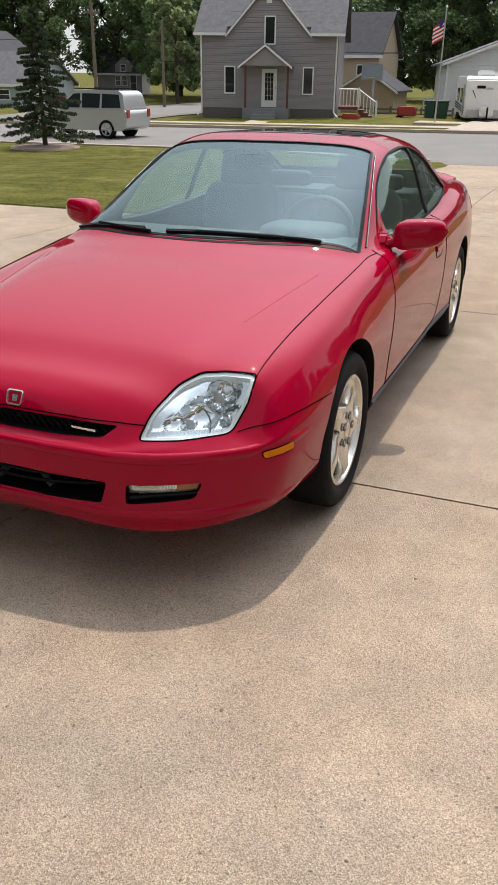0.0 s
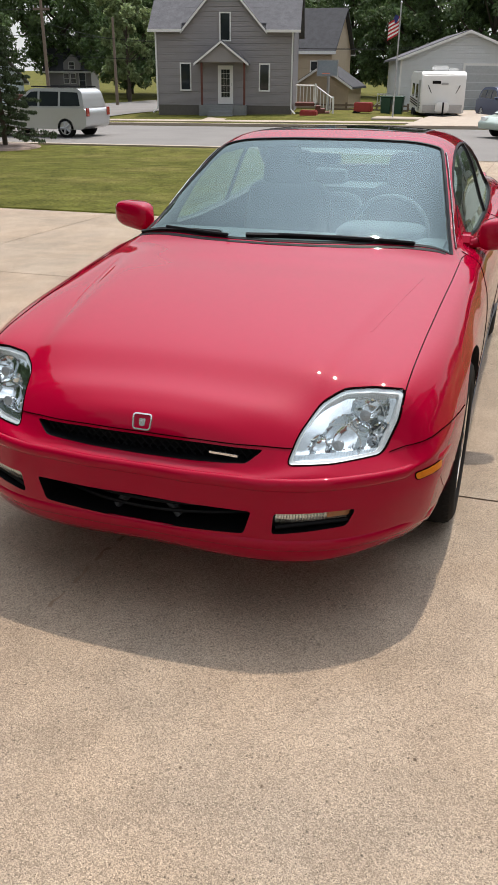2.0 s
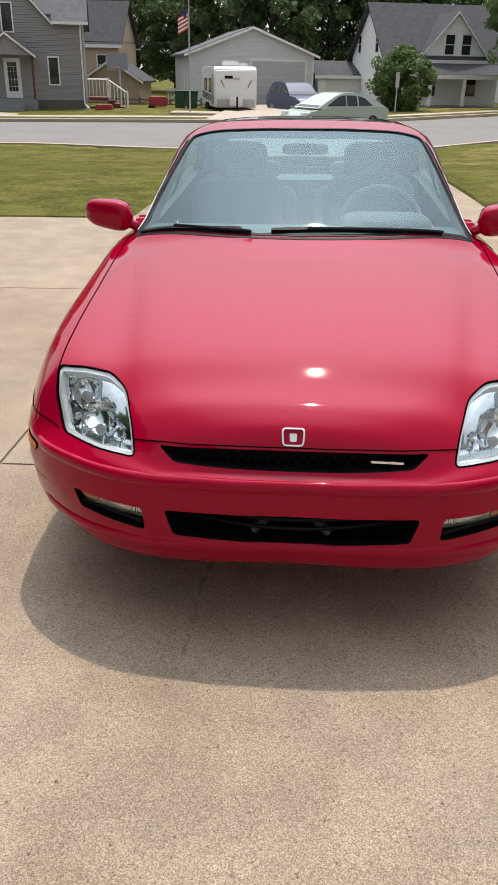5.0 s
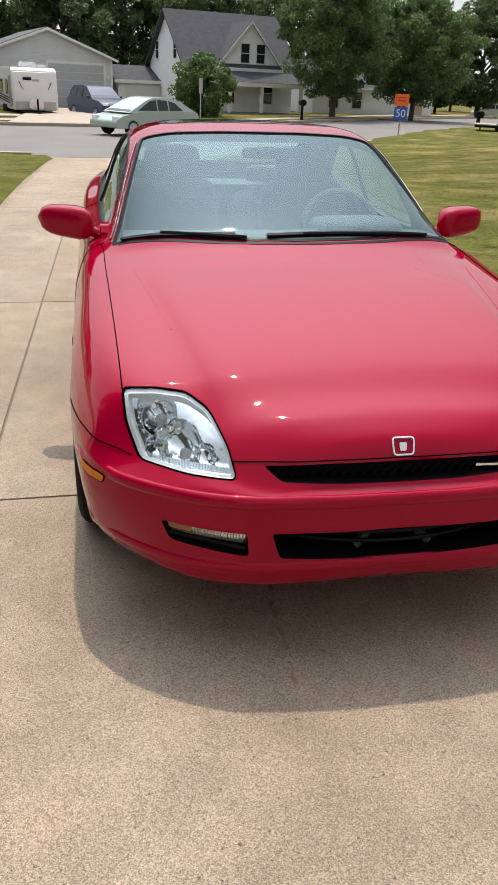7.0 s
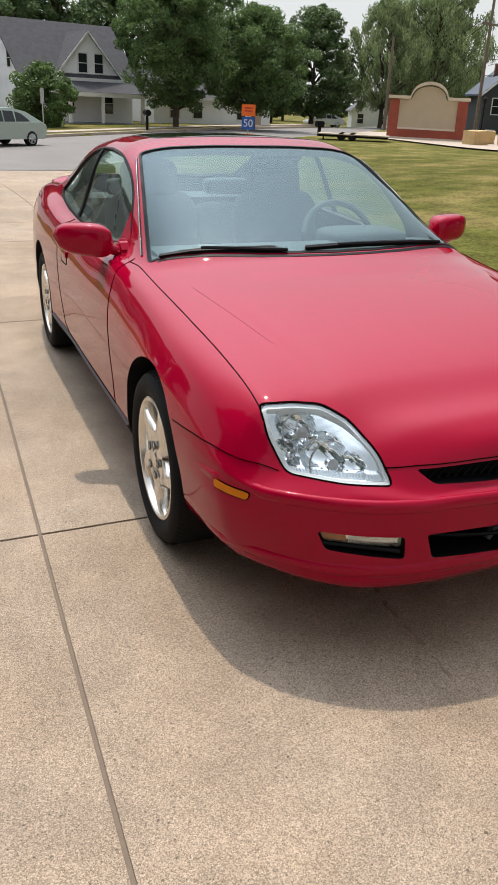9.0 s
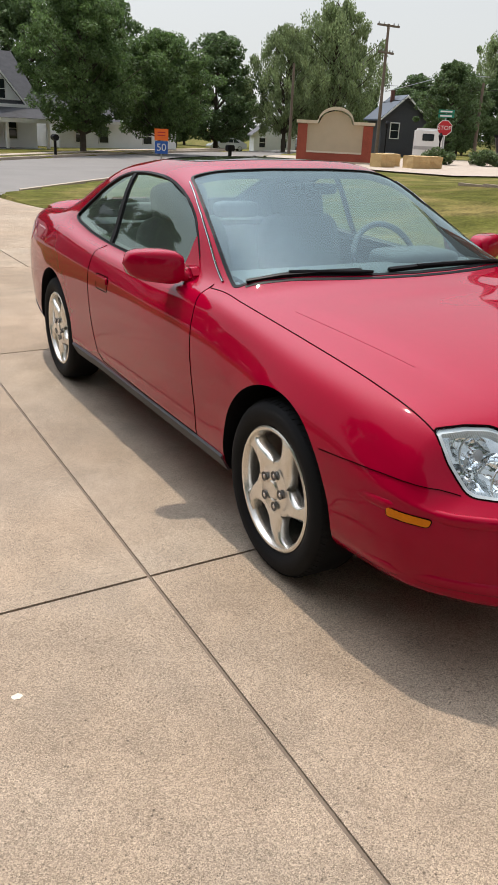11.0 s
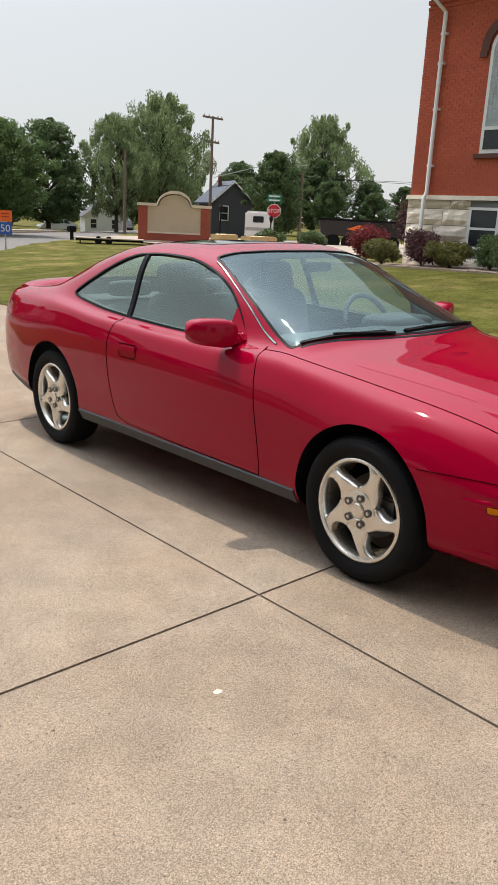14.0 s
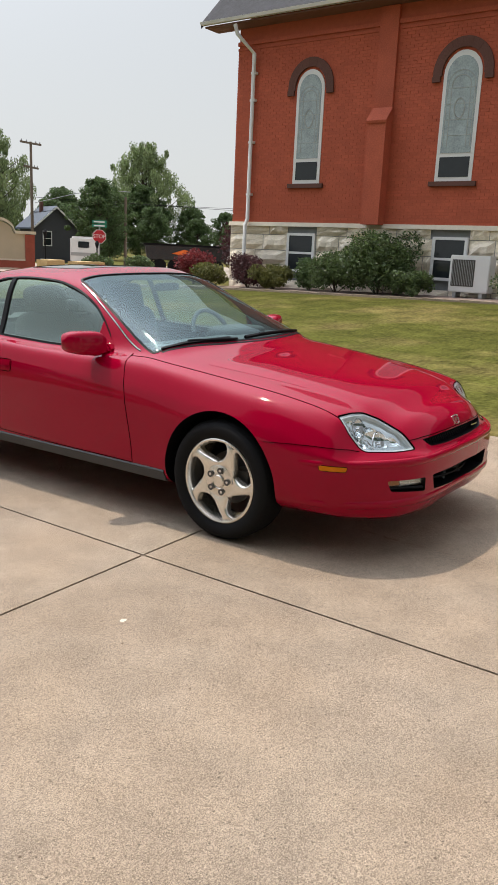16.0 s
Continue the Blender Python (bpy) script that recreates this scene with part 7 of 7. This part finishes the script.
# Flag pole with its flag and bed
fl = empty("flag_pole", Matrix.Translation((-6.05, 40.0, 0)), "metal flag pole with a striped flag", "flag pole")
part("pole", tube([(0, 0, -.7), (0, 0, 4.55)], .045, 8, None, .03), M["metal"], fl, smooth=True)
part("finial", lathe([(.01, 4.5), (.07, 4.56), (.01, 4.64)], "z", 10), M["metal"], fl)
for k in range(9):
    bm = bmesh.new()
    cols = []
    for i in range(9):
        u = i / 8
        x = -.04 - .50 * u
        y = .06 * math.sin(6 * u)
        zt = 3.98 - .085 * k - .28 * u
        cols.append([bm.verts.new(p) for p in ((x, y - .006, zt), (x, y + .006, zt), (x, y + .006, zt - .085), (x, y - .006, zt - .085))])
    for a, b in zip(cols, cols[1:]):
        for q in range(4):
            bm.faces.new((a[q], a[(q + 1) % 4], b[(q + 1) % 4], b[q]))
    part("flag_stripe", bm, M["flag_red"] if k % 2 == 0 else M["white"], fl)
part("flag_canton", turned(B((-.26, -.04, -.012, .012, -.34, 0)), Matrix.Translation((0, .03, 3.95)) @ Matrix.Rotation(radians(28), 4, "Y")), M["flag_blue"], fl)
tagged(obj("planter_bed", bev(B((-7.0, -4.6, 39.2, 40.8, -.75, -.50)), .04, 1), M["kerb"]), "low stone bed round the flag pole", "flower bed")

# Utility poles and wires
def pole(x, y, z0, z1, arms, label):
    e = empty("utility_pole", Matrix.Translation((x, y, 0)), label, "utility pole", "utility poles")
    part("shaft", tube([(0, 0, z0 - .5), (0, 0, z1)], .125, 8, None, .085), M["wood"], e, smooth=True)
    for z, half, rz in arms:
        a = part("crossarm", turned(B((-half, half, -.06, .06, z - .06, z + .06)), RZ(rz)), M["wood"], e)
        for q in (-.9, -.4, .5, .9):
            ins = part("insulator", turned(lathe([(.03, z + .06), (.05, z + .12), (.02, z + .2)], "z", 8), RZ(rz) @ Matrix.Translation((q * half, 0, 0))), M["metal"], a)
    return e


pole(-29.0, 45, -.9, 6.0, ((5.7, .7, 0), (4.9, .5, 30)), "leaning wooden utility pole with two crossarms")
pole(-29.4, 55, -.9, 5.0, (), "plain wooden utility pole by the side street")
pole(29.4, 50, -.3, 5.85, (), "plain wooden utility pole behind the sign wall")
pole(33.5, 45, -.2, 8.3, ((8.2, .95, 5), (6.6, .9, 20)), "tall wooden utility pole with crossarms")
pole(37.85, 40, .3, 4.9, (), "short wooden utility pole at the crossing")


def wire(a, b, sag, r=.014):
    a, b = Vector(a), Vector(b)
    pts = [a + (b - a) * t + Vector((0, 0, -4 * sag * t * (1 - t))) for t in np.linspace(0, 1, 14)]
    return tagged(obj("cable", tube(pts, r, 5), M["black_plastic"]), "thin black overhead cable between poles", "cable", "overhead cables")


wire((-29, 45, 4.9), (-60, 44, 6.2), .4)
wire((-29, 45, 3.5), (-60, 44, 4.6), .5)
wire((-29, 45, 4.2), (-29.4, 55, 3.6), .1)
wire((-29, 45, 3.6), (-3, 60, 3.1), .4)
wire((-29, 45, 2.4), (-19.9, 46, 2.2), .1)
wire((-20, 52, 3.0), (6, 70, 4.0), .3)
wire((33.5, 45, 4.6), (60, 30, 5.4), .25)
wire((33.5, 45, 3.6), (37.85, 40, 4.5), .1)
wire((37.85, 40, 4.5), (70, 20, 5.2), .25)
wire((33.5, 45, 3.5), (40, 42, 4.9), .05)
tagged(obj("street_lamp", tube([(33.6, 44.8, 4.2), (35.8, 43.0, 5.0), (37.5, 41.7, 5.4), (39.0, 40.7, 5.35)], .025, 6), M["metal"]), "curved street lamp arm on a utility pole", "street lamp")


# Signs
def text(body, size, m, material, parent, name="lettering"):
    cu = bpy.data.curves.new(name, "FONT")
    cu.body, cu.size, cu.align_x, cu.align_y, cu.extrude = body, size, "CENTER", "CENTER", .002
    tmp = bpy.data.objects.new(name, cu)
    scene.collection.objects.link(tmp)
    bpy.context.view_layer.update()
    me = bpy.data.meshes.new_from_object(tmp.evaluated_get(bpy.context.evaluated_depsgraph_get()))
    bpy.data.objects.remove(tmp)
    bpy.data.curves.remove(cu)
    me.materials.clear()
    me.materials.append(material)
    ob = new(name, me)
    ob.parent = parent
    ob.matrix_local = m
    return ob


sg = empty("speed_sign", Matrix.Translation((11.55, 31, 0)) @ RZ(-20), "orange notice above a blue speed plate on a post", "sign")
part("post", B((-.03, .03, .0, .05, -.8, 1.2)), M["metal"], sg)
part("orange_plate", B((-.29, .29, -.02, .0, .80, 1.26)), M["orange"], sg, "orange notice plate")
for z in (1.12, 1.0):
    part("notice_bar", B((-.16, .16, -.026, -.02, z - .022, z + .022)), M["sign_red"], sg)
part("blue_plate", B((-.27, .27, -.02, .0, .27, .77)), M["sign_blue"], sg, "blue speed plate")
text("50", .42, Matrix.Translation((0, -.024, .51)) @ Matrix.Rotation(radians(90), 4, "X"), M["white"], sg)

st = empty("stop_sign", Matrix.Translation((28.85, 33, 0)) @ RZ(-42), "red octagonal stop sign with green street plates above", "sign")
part("post", tube([(0, .03, -.2), (0, .03, 2.9)], .035, 6), M["metal"], st)
octo = lambda r: [(r * math.cos(math.pi * (k + .5) / 4), r * math.sin(math.pi * (k + .5) / 4) + 1.95) for k in range(8)]
part("plate", prism(octo(.42), "y", -.02, .0), M["white"], st)
part("red_face", prism(octo(.385), "y", -.026, -.02), M["sign_red"], st)
text("STOP", .30, Matrix.Translation((0, -.029, 1.95)) @ Matrix.Rotation(radians(90), 4, "X"), M["white"], st)
for z in (2.78, 2.56):
    pl = part("street_plate", B((-.42, .42, -.02, .0, z - .09, z + .09)), M["sign_green"], st, "green street name plate")
    part("plate_bar", B((-.32, .30, -.026, -.02, z - .04, z + .035)), M["white"], pl)

for x, y, rz, h0 in ((26.5, 35, 0, 2.1), (28.3, 32.6, 0, 1.6)):
    lp = empty("lamp_post", Matrix.Translation((x, y, 0)), "black garden lamp post with a lantern", "lamp post", "black lamp posts")
    part("post", tube([(0, 0, -.3), (0, 0, h0 - .3)], .04, 8), M["black_plastic"], lp)
    part("lantern", lathe([(.06, h0 - .3), (.11, h0 - .1), (.13, h0 - .05), (.03, h0 + .1)], "z", 8), M["black_plastic"], lp)
ps = empty("street_post", Matrix.Translation((4.25, 40, 0)), "thin grey sign post seen edge on", "sign")
part("post", tube([(0, 0, -.6), (0, 0, 1.5)], .03, 6), M["metal"], ps)
part("plate", B((-.09, .09, -.02, .0, .8, 1.5)), M["metal"], ps)

# Air conditioner by the church
ac = empty("air_conditioner", Matrix.Translation((0, -.33, 0)), "white outdoor air conditioner unit on a low stand", "air conditioner")
part("cabinet", bev(B((14.42, 14.80, 4.62, 5.60, .72, 1.58)), .02, 2), M["white"], ac)
part("fan_recess", bev(B((14.408, 14.43, 4.98, 5.54, .86, 1.48)), .008, 1), M["disc_metal"], ac, "dark fan grille")
for k in range(13):
    y = 5.01 + .0415 * k
    part("fan_bar", B((14.400, 14.41, y, y + .008, .88, 1.46)), M["metal"], ac)
for y in (4.75, 5.4):
    part("foot", B((14.45, 14.78, y, y + .08, .45, .72)), M["metal"], ac)

# Flatbed trailer on the grass behind the sign wall
fb = empty("flatbed_trailer", Matrix.Translation((14.95, 31.2, ground_z(15.5, 30.5))) @ RZ(-31) @ Matrix.Scale(.88, 4), "low flatbed trailer with a pale deck on dark wheels", "trailer")
for k in range(6):
    part("plank", B((0, 3.6, .26 * k, .26 * k + .25, .27, .32)), M["kerb"], fb)
part("chassis", B((.05, 3.55, .04, .12, .17, .27), (.05, 3.55, 1.42, 1.50, .17, .27)), M["black_plastic"], fb)
for y in (.10, 1.44):
    for x in (1.2, 1.75):
        part("wheel", tube([(x, y - .07, .19), (x, y + .07, .19)], .19, 18), M["rubber"], fb, smooth=True)
part("jack", tube([(.25, .78, .27), (.25, .78, -.02)], .035, 8), M["black_plastic"], fb)

# ---- yard things opposite ----
def bin_thing(name, x, y, w, h, mm, label, group="", z=-.8):
    e = empty(name, Matrix.Translation((x, y, z)), label, "bin", group)
    b = B((-w / 2, w / 2, -w / 2, w / 2, .08, h))
    for v in b.verts:
        if v.co.z < .2:
            v.co.x *= .82
            v.co.y *= .82
    part("body", bev(b, .03, 1), M[mm], e)
    part("lid", bev(B((-w / 2 - .03, w / 2 + .03, -w / 2 - .04, w / 2 + .03, h, h + .07)), .02, 1), M[mm], e)
    for s in (-1, 1):
        part("wheel", tube([(s * w * .4, w * .42, .09), (s * w * .5, w * .42, .09)], .09, 10), M["black_plastic"], e)
    return e


bin_thing("wheeled_bin", -7.55, 46.6, .62, 1.05, "green_bin", "dark green wheeled bin beside the garage", "green bins")
bin_thing("wheeled_bin", -6.85, 46.5, .62, 1.05, "green_bin", "dark green wheeled bin beside the garage", "green bins")
bin_thing("brown_bin", -30.3, 43.2, .95, 1.0, "red_wood", "brown waste box by the side street", "brown boxes", -.95)
bin_thing("brown_bin", -29.4, 43.2, .95, 1.0, "red_wood", "brown waste box by the side street", "brown boxes", -.95)
bin_thing("black_bin", -20.2, 43.3, .5, .9, "black_plastic", "black bin beside the grey house", "", -.75)
rc = empty("red_cart", Matrix.Translation((-8.6, 45.2, -.75)), "red garden cart on the grass", "cart")
tub = B((-.5, .5, -.35, .35, .25, .75))
part("tub", bev(tub, .05, 2), M["red_plastic"], rc)
part("wheel", tube([(-.4, -.4, .15), (-.4, .4, .15)], .15, 12), M["rubber"], rc)
part("handle", tube([(.5, 0, .5), (1.0, 0, .85)], .025, 6), M["metal"], rc)
rc2 = empty("red_tub", Matrix.Translation((-10.9, 41.8, -.78)), "dark red tub in front of the deck", "tub")
part("tub", bev(B((-.45, .45, -.3, .3, .0, .45)), .06, 2), M["red_plastic"], rc2)
hp = empty("basketball_hoop", Matrix.Translation((-11.4, 48, 0)), "basketball hoop with a clear backboard on a pole", "basketball hoop")
part("pole", tube([(0, 0, -.8), (0, 0, 1.9)], .09, 8), M["metal"], hp)
part("backboard", B((-.6, .6, -.4, -.36, 1.35, 2.15)), M["sign_blue_pale"], hp)
part("frame", B((-.64, -.6, -.42, -.34, 1.3, 2.2), (.6, .64, -.42, -.34, 1.3, 2.2), (-.6, .6, -.42, -.34, 1.3, 1.35), (-.6, .6, -.42, -.34, 2.15, 2.2)), M["metal"], hp)
part("ring", tube([(.22 * math.cos(a), -.66 + .22 * math.sin(a), 1.45) for a in np.linspace(0, 2 * math.pi, 16)], .012, 5), M["orange"], hp)
fence = empty("low_fence", Matrix(), "low weathered rail fence behind the yard", "fence")
for k in range(7):
    part("post", B((-12.4 + .95 * k, -12.28 + .95 * k, 49.0, 49.1, -.9, -.15)), M["wood"], fence)
for z in (-.35, -.6):
    part("rail", B((-12.4, -6.6, 48.97, 49.0, z, z + .1)), M["wood"], fence)
wp = empty("white_fence", Matrix(), "white picket railing far behind the yard", "fence")
for k in range(14):
    part("picket", B((-10.2 + .22 * k, -10.14 + .22 * k, 58, 58.05, -.9, .2)), M["white"], wp)
for z in (.1, -.6):
    part("rail", B((-10.2, -7.2, 57.97, 58.0, z, z + .08)), M["white"], wp)
mb = empty("mailbox", Matrix.Translation((9.9, 41.6, -.45)), "black mailbox on a post by the kerb", "mailbox")
part("post", B((-.06, .06, -.06, .06, 0, .85)), M["black_plastic"], mb)
bx = tube([(0, -.28, 1.0), (0, .28, 1.0)], .16, 12)
part("box", bx, M["black_plastic"], mb)
mb2 = empty("mailbox", Matrix.Translation((17.3, 35.8, -.35)) @ Matrix.Scale(.85, 4), "black mailbox on a post by the side street", "mailbox")
part("post", B((-.08, .08, -.08, .08, 0, .8)), M["black_plastic"], mb2)
part("box", bev(B((-.22, .22, -.25, .25, .8, 1.15)), .05, 2), M["black_plastic"], mb2)

# Camper and lorry beyond the crossing
cp = empty("camper", Matrix.Translation((30.6, 37.6, 0)) @ RZ(-42), "white camper with a dark stripe parked beyond the crossing", "camper")
part("body", bev(B((0, 1.8, 0, 2.4, .3, 1.95)), .12, 3), M["white"], cp, smooth=True)
part("window", bev(B((.5, 1.2, -.03, .03, 1.25, 1.65)), .05, 2), M["window"], cp)
part("stripe", B((.05, 1.75, -.02, .0, .75, .95)), M["metal"], cp)
part("wheel", tube([(-.05, 1.0, .1), (.2, 1.0, .1)], .35, 14), M["rubber"], cp)
lo = empty("black_lorry", Matrix.Translation((33.5, 33.6, 0)) @ RZ(-38), "black tipper lorry with a chrome exhaust", "lorry")
part("tipper_body", bev(prism([(0, .7), (5.2, .7), (5.4, 1.7), (-.2, 1.7)], "y", 0, 2.4), .04, 1), M["black_paint"], lo)
part("tipper_rail", B((-.25, 5.45, -.04, .02, 1.62, 1.75)), M["black_plastic"], lo)
part("cab", bev(prism([(5.7, .6), (7.6, .6), (7.6, 1.3), (7.1, 1.95), (5.7, 1.95)], "y", .1, 2.3), .08, 2), M["white"], lo, smooth=True)
part("cab_window", B((6.1, 6.9, .06, .1, 1.3, 1.8)), M["window"], lo)
part("exhaust", tube([(5.55, .1, .6), (5.55, .1, 2.5)], .07, 8), M["chrome_dark"], lo)
part("decal", prism([(1.6, 1.15), (2.4, 1.42), (3.4, 1.15), (2.5, 1.0)], "y", -.03, -.005), M["orange"], lo)
for x in (.8, 1.8, 4.6, 6.6):
    part("wheel", tube([(x, -.02, .35), (x, .3, .35)], .45, 16), M["rubber"], lo)

# Church stones and bricks
rs = random.Random(9)
stone_meshes = []
for k in range(14):
    bm = bmesh.new()
    bmesh.ops.create_grid(bm, x_segments=4, y_segments=3, size=.5)
    for v in bm.verts:
        edge = max(abs(v.co.x), abs(v.co.y)) > .49
        v.co.z = .0 if edge else rs.uniform(.05, .12)
    me = bpy.data.meshes.new("stone")
    bm.to_mesh(me)
    bm.free()
    me.materials.append(M["stone_one"])
    stone_meshes.append(me)


def stone(y0, y1, z0, z1):
    ob = new("stone", stone_meshes[rs.randrange(14)])
    ob.parent = ch
    ob.matrix_local = Matrix.Translation((CX + .005, (y0 + y1) / 2, (z0 + z1) / 2)) @ Matrix(((0, 0, -1, 0), (-1, 0, 0, 0), (0, 1, 0, 0), (0, 0, 0, 1))) @ Matrix.Diagonal((y1 - y0 - .012, z1 - z0 - .012, 1, 1))


rows_z = [(-.1, .30), (.30, .72), (.72, 1.12), (1.12, 1.52), (1.52, 1.94), (1.94, 2.25)]
for z0, z1 in rows_z:
    y = CY + .06
    while y > -9:
        L = rs.uniform(.45, 1.25) if z0 < 1.9 else rs.uniform(.9, 1.5)
        a, b = y - L, y
        blocked = any(a < yc + .47 and b > yc - .47 and z0 < 1.98 and z1 > .96 for yc in (9.90, 5.55))
        if not blocked:
            stone(a, b, z0, z1)
        else:
            for yc in (9.90, 5.55):
                if a < yc + .47 and b > yc - .47:
                    if b > yc + .55:
                        stone(yc + .47, b, z0, z1)
                    if a < yc - .55:
                        stone(a, yc - .47, z0, z1)
        y -= L
part("water_table", prism([(CX - .10, 2.17), (CX + .02, 2.17), (CX + .02, 2.28), (CX - .06, 2.28)], "y", -15.9, CY + .07), M["cream"], ch)

bw, bh = .215, .075
verts, faces = [], []
near_bricks = 0
bm1 = B((-.012, .03, -bw / 2 + .005, bw / 2 - .005, .005, bh - .005))
one = bpy.data.meshes.new("brick")
bmesh.ops.recalc_face_normals(bm1, faces=bm1.faces)
bm1.to_mesh(one)
bm1.free()
one.materials.append(M["brick_one"])
row = 0
z = 2.28
while z < 6.84:
    y = CY + (.0 if row % 2 else bw / 2)
    while y > -6:
        a, b = y - bw, min(y, CY)
        mid = (a + b) / 2
        hide = any(abs(mid - yc) < half + .02 and z > 3.2 and (z < 5.7 or (mid - yc) ** 2 + ((z - 5.7) / 1.1) ** 2 < (half + .1) ** 2) for yc, half in CHURCH_WINDOWS)
        if not hide:
            if 8.35 < mid < 11.5 and 2.28 <= z < 3.15 and near_bricks < 300:
                ob = new("brick", one)
                ob.parent = ch
                ob.location = (CX, mid, z)
                near_bricks += 1
            else:
                d = rs.uniform(-.002, .002)
                i = len(verts)
                x0, x1 = CX - .012 + d, CX + .03
                y0, y1, z0, z1 = a + .004, b - .004, z + .004, z + bh - .004
                verts += [(x0, y0, z0), (x0, y1, z0), (x0, y1, z1), (x0, y0, z1), (x1, y0, z0), (x1, y1, z0), (x1, y1, z1), (x1, y0, z1)]
                faces += [(i + 3, i + 2, i + 1, i), (i, i + 1, i + 5, i + 4), (i + 2, i + 3, i + 7, i + 6), (i + 3, i, i + 4, i + 7), (i + 1, i + 2, i + 6, i + 5)]
        y -= bw
    z += bh
    row += 1
bme = bpy.data.meshes.new("bricks")
bme.from_pydata(verts, [], faces)
bme.materials.append(M["brick"])
bo = new("bricks", bme)
bo.parent = ch
tagged(bo, kind="stuff")

# The clapboard rows are too fine to pick apart.
for ob in list(scene.objects):
    if ob.type == "MESH" and ob.name.split(".")[0] in ("siding", "side_siding", "front_gable", "gable_siding", "side_gable"):
        tagged(ob, kind="stuff")
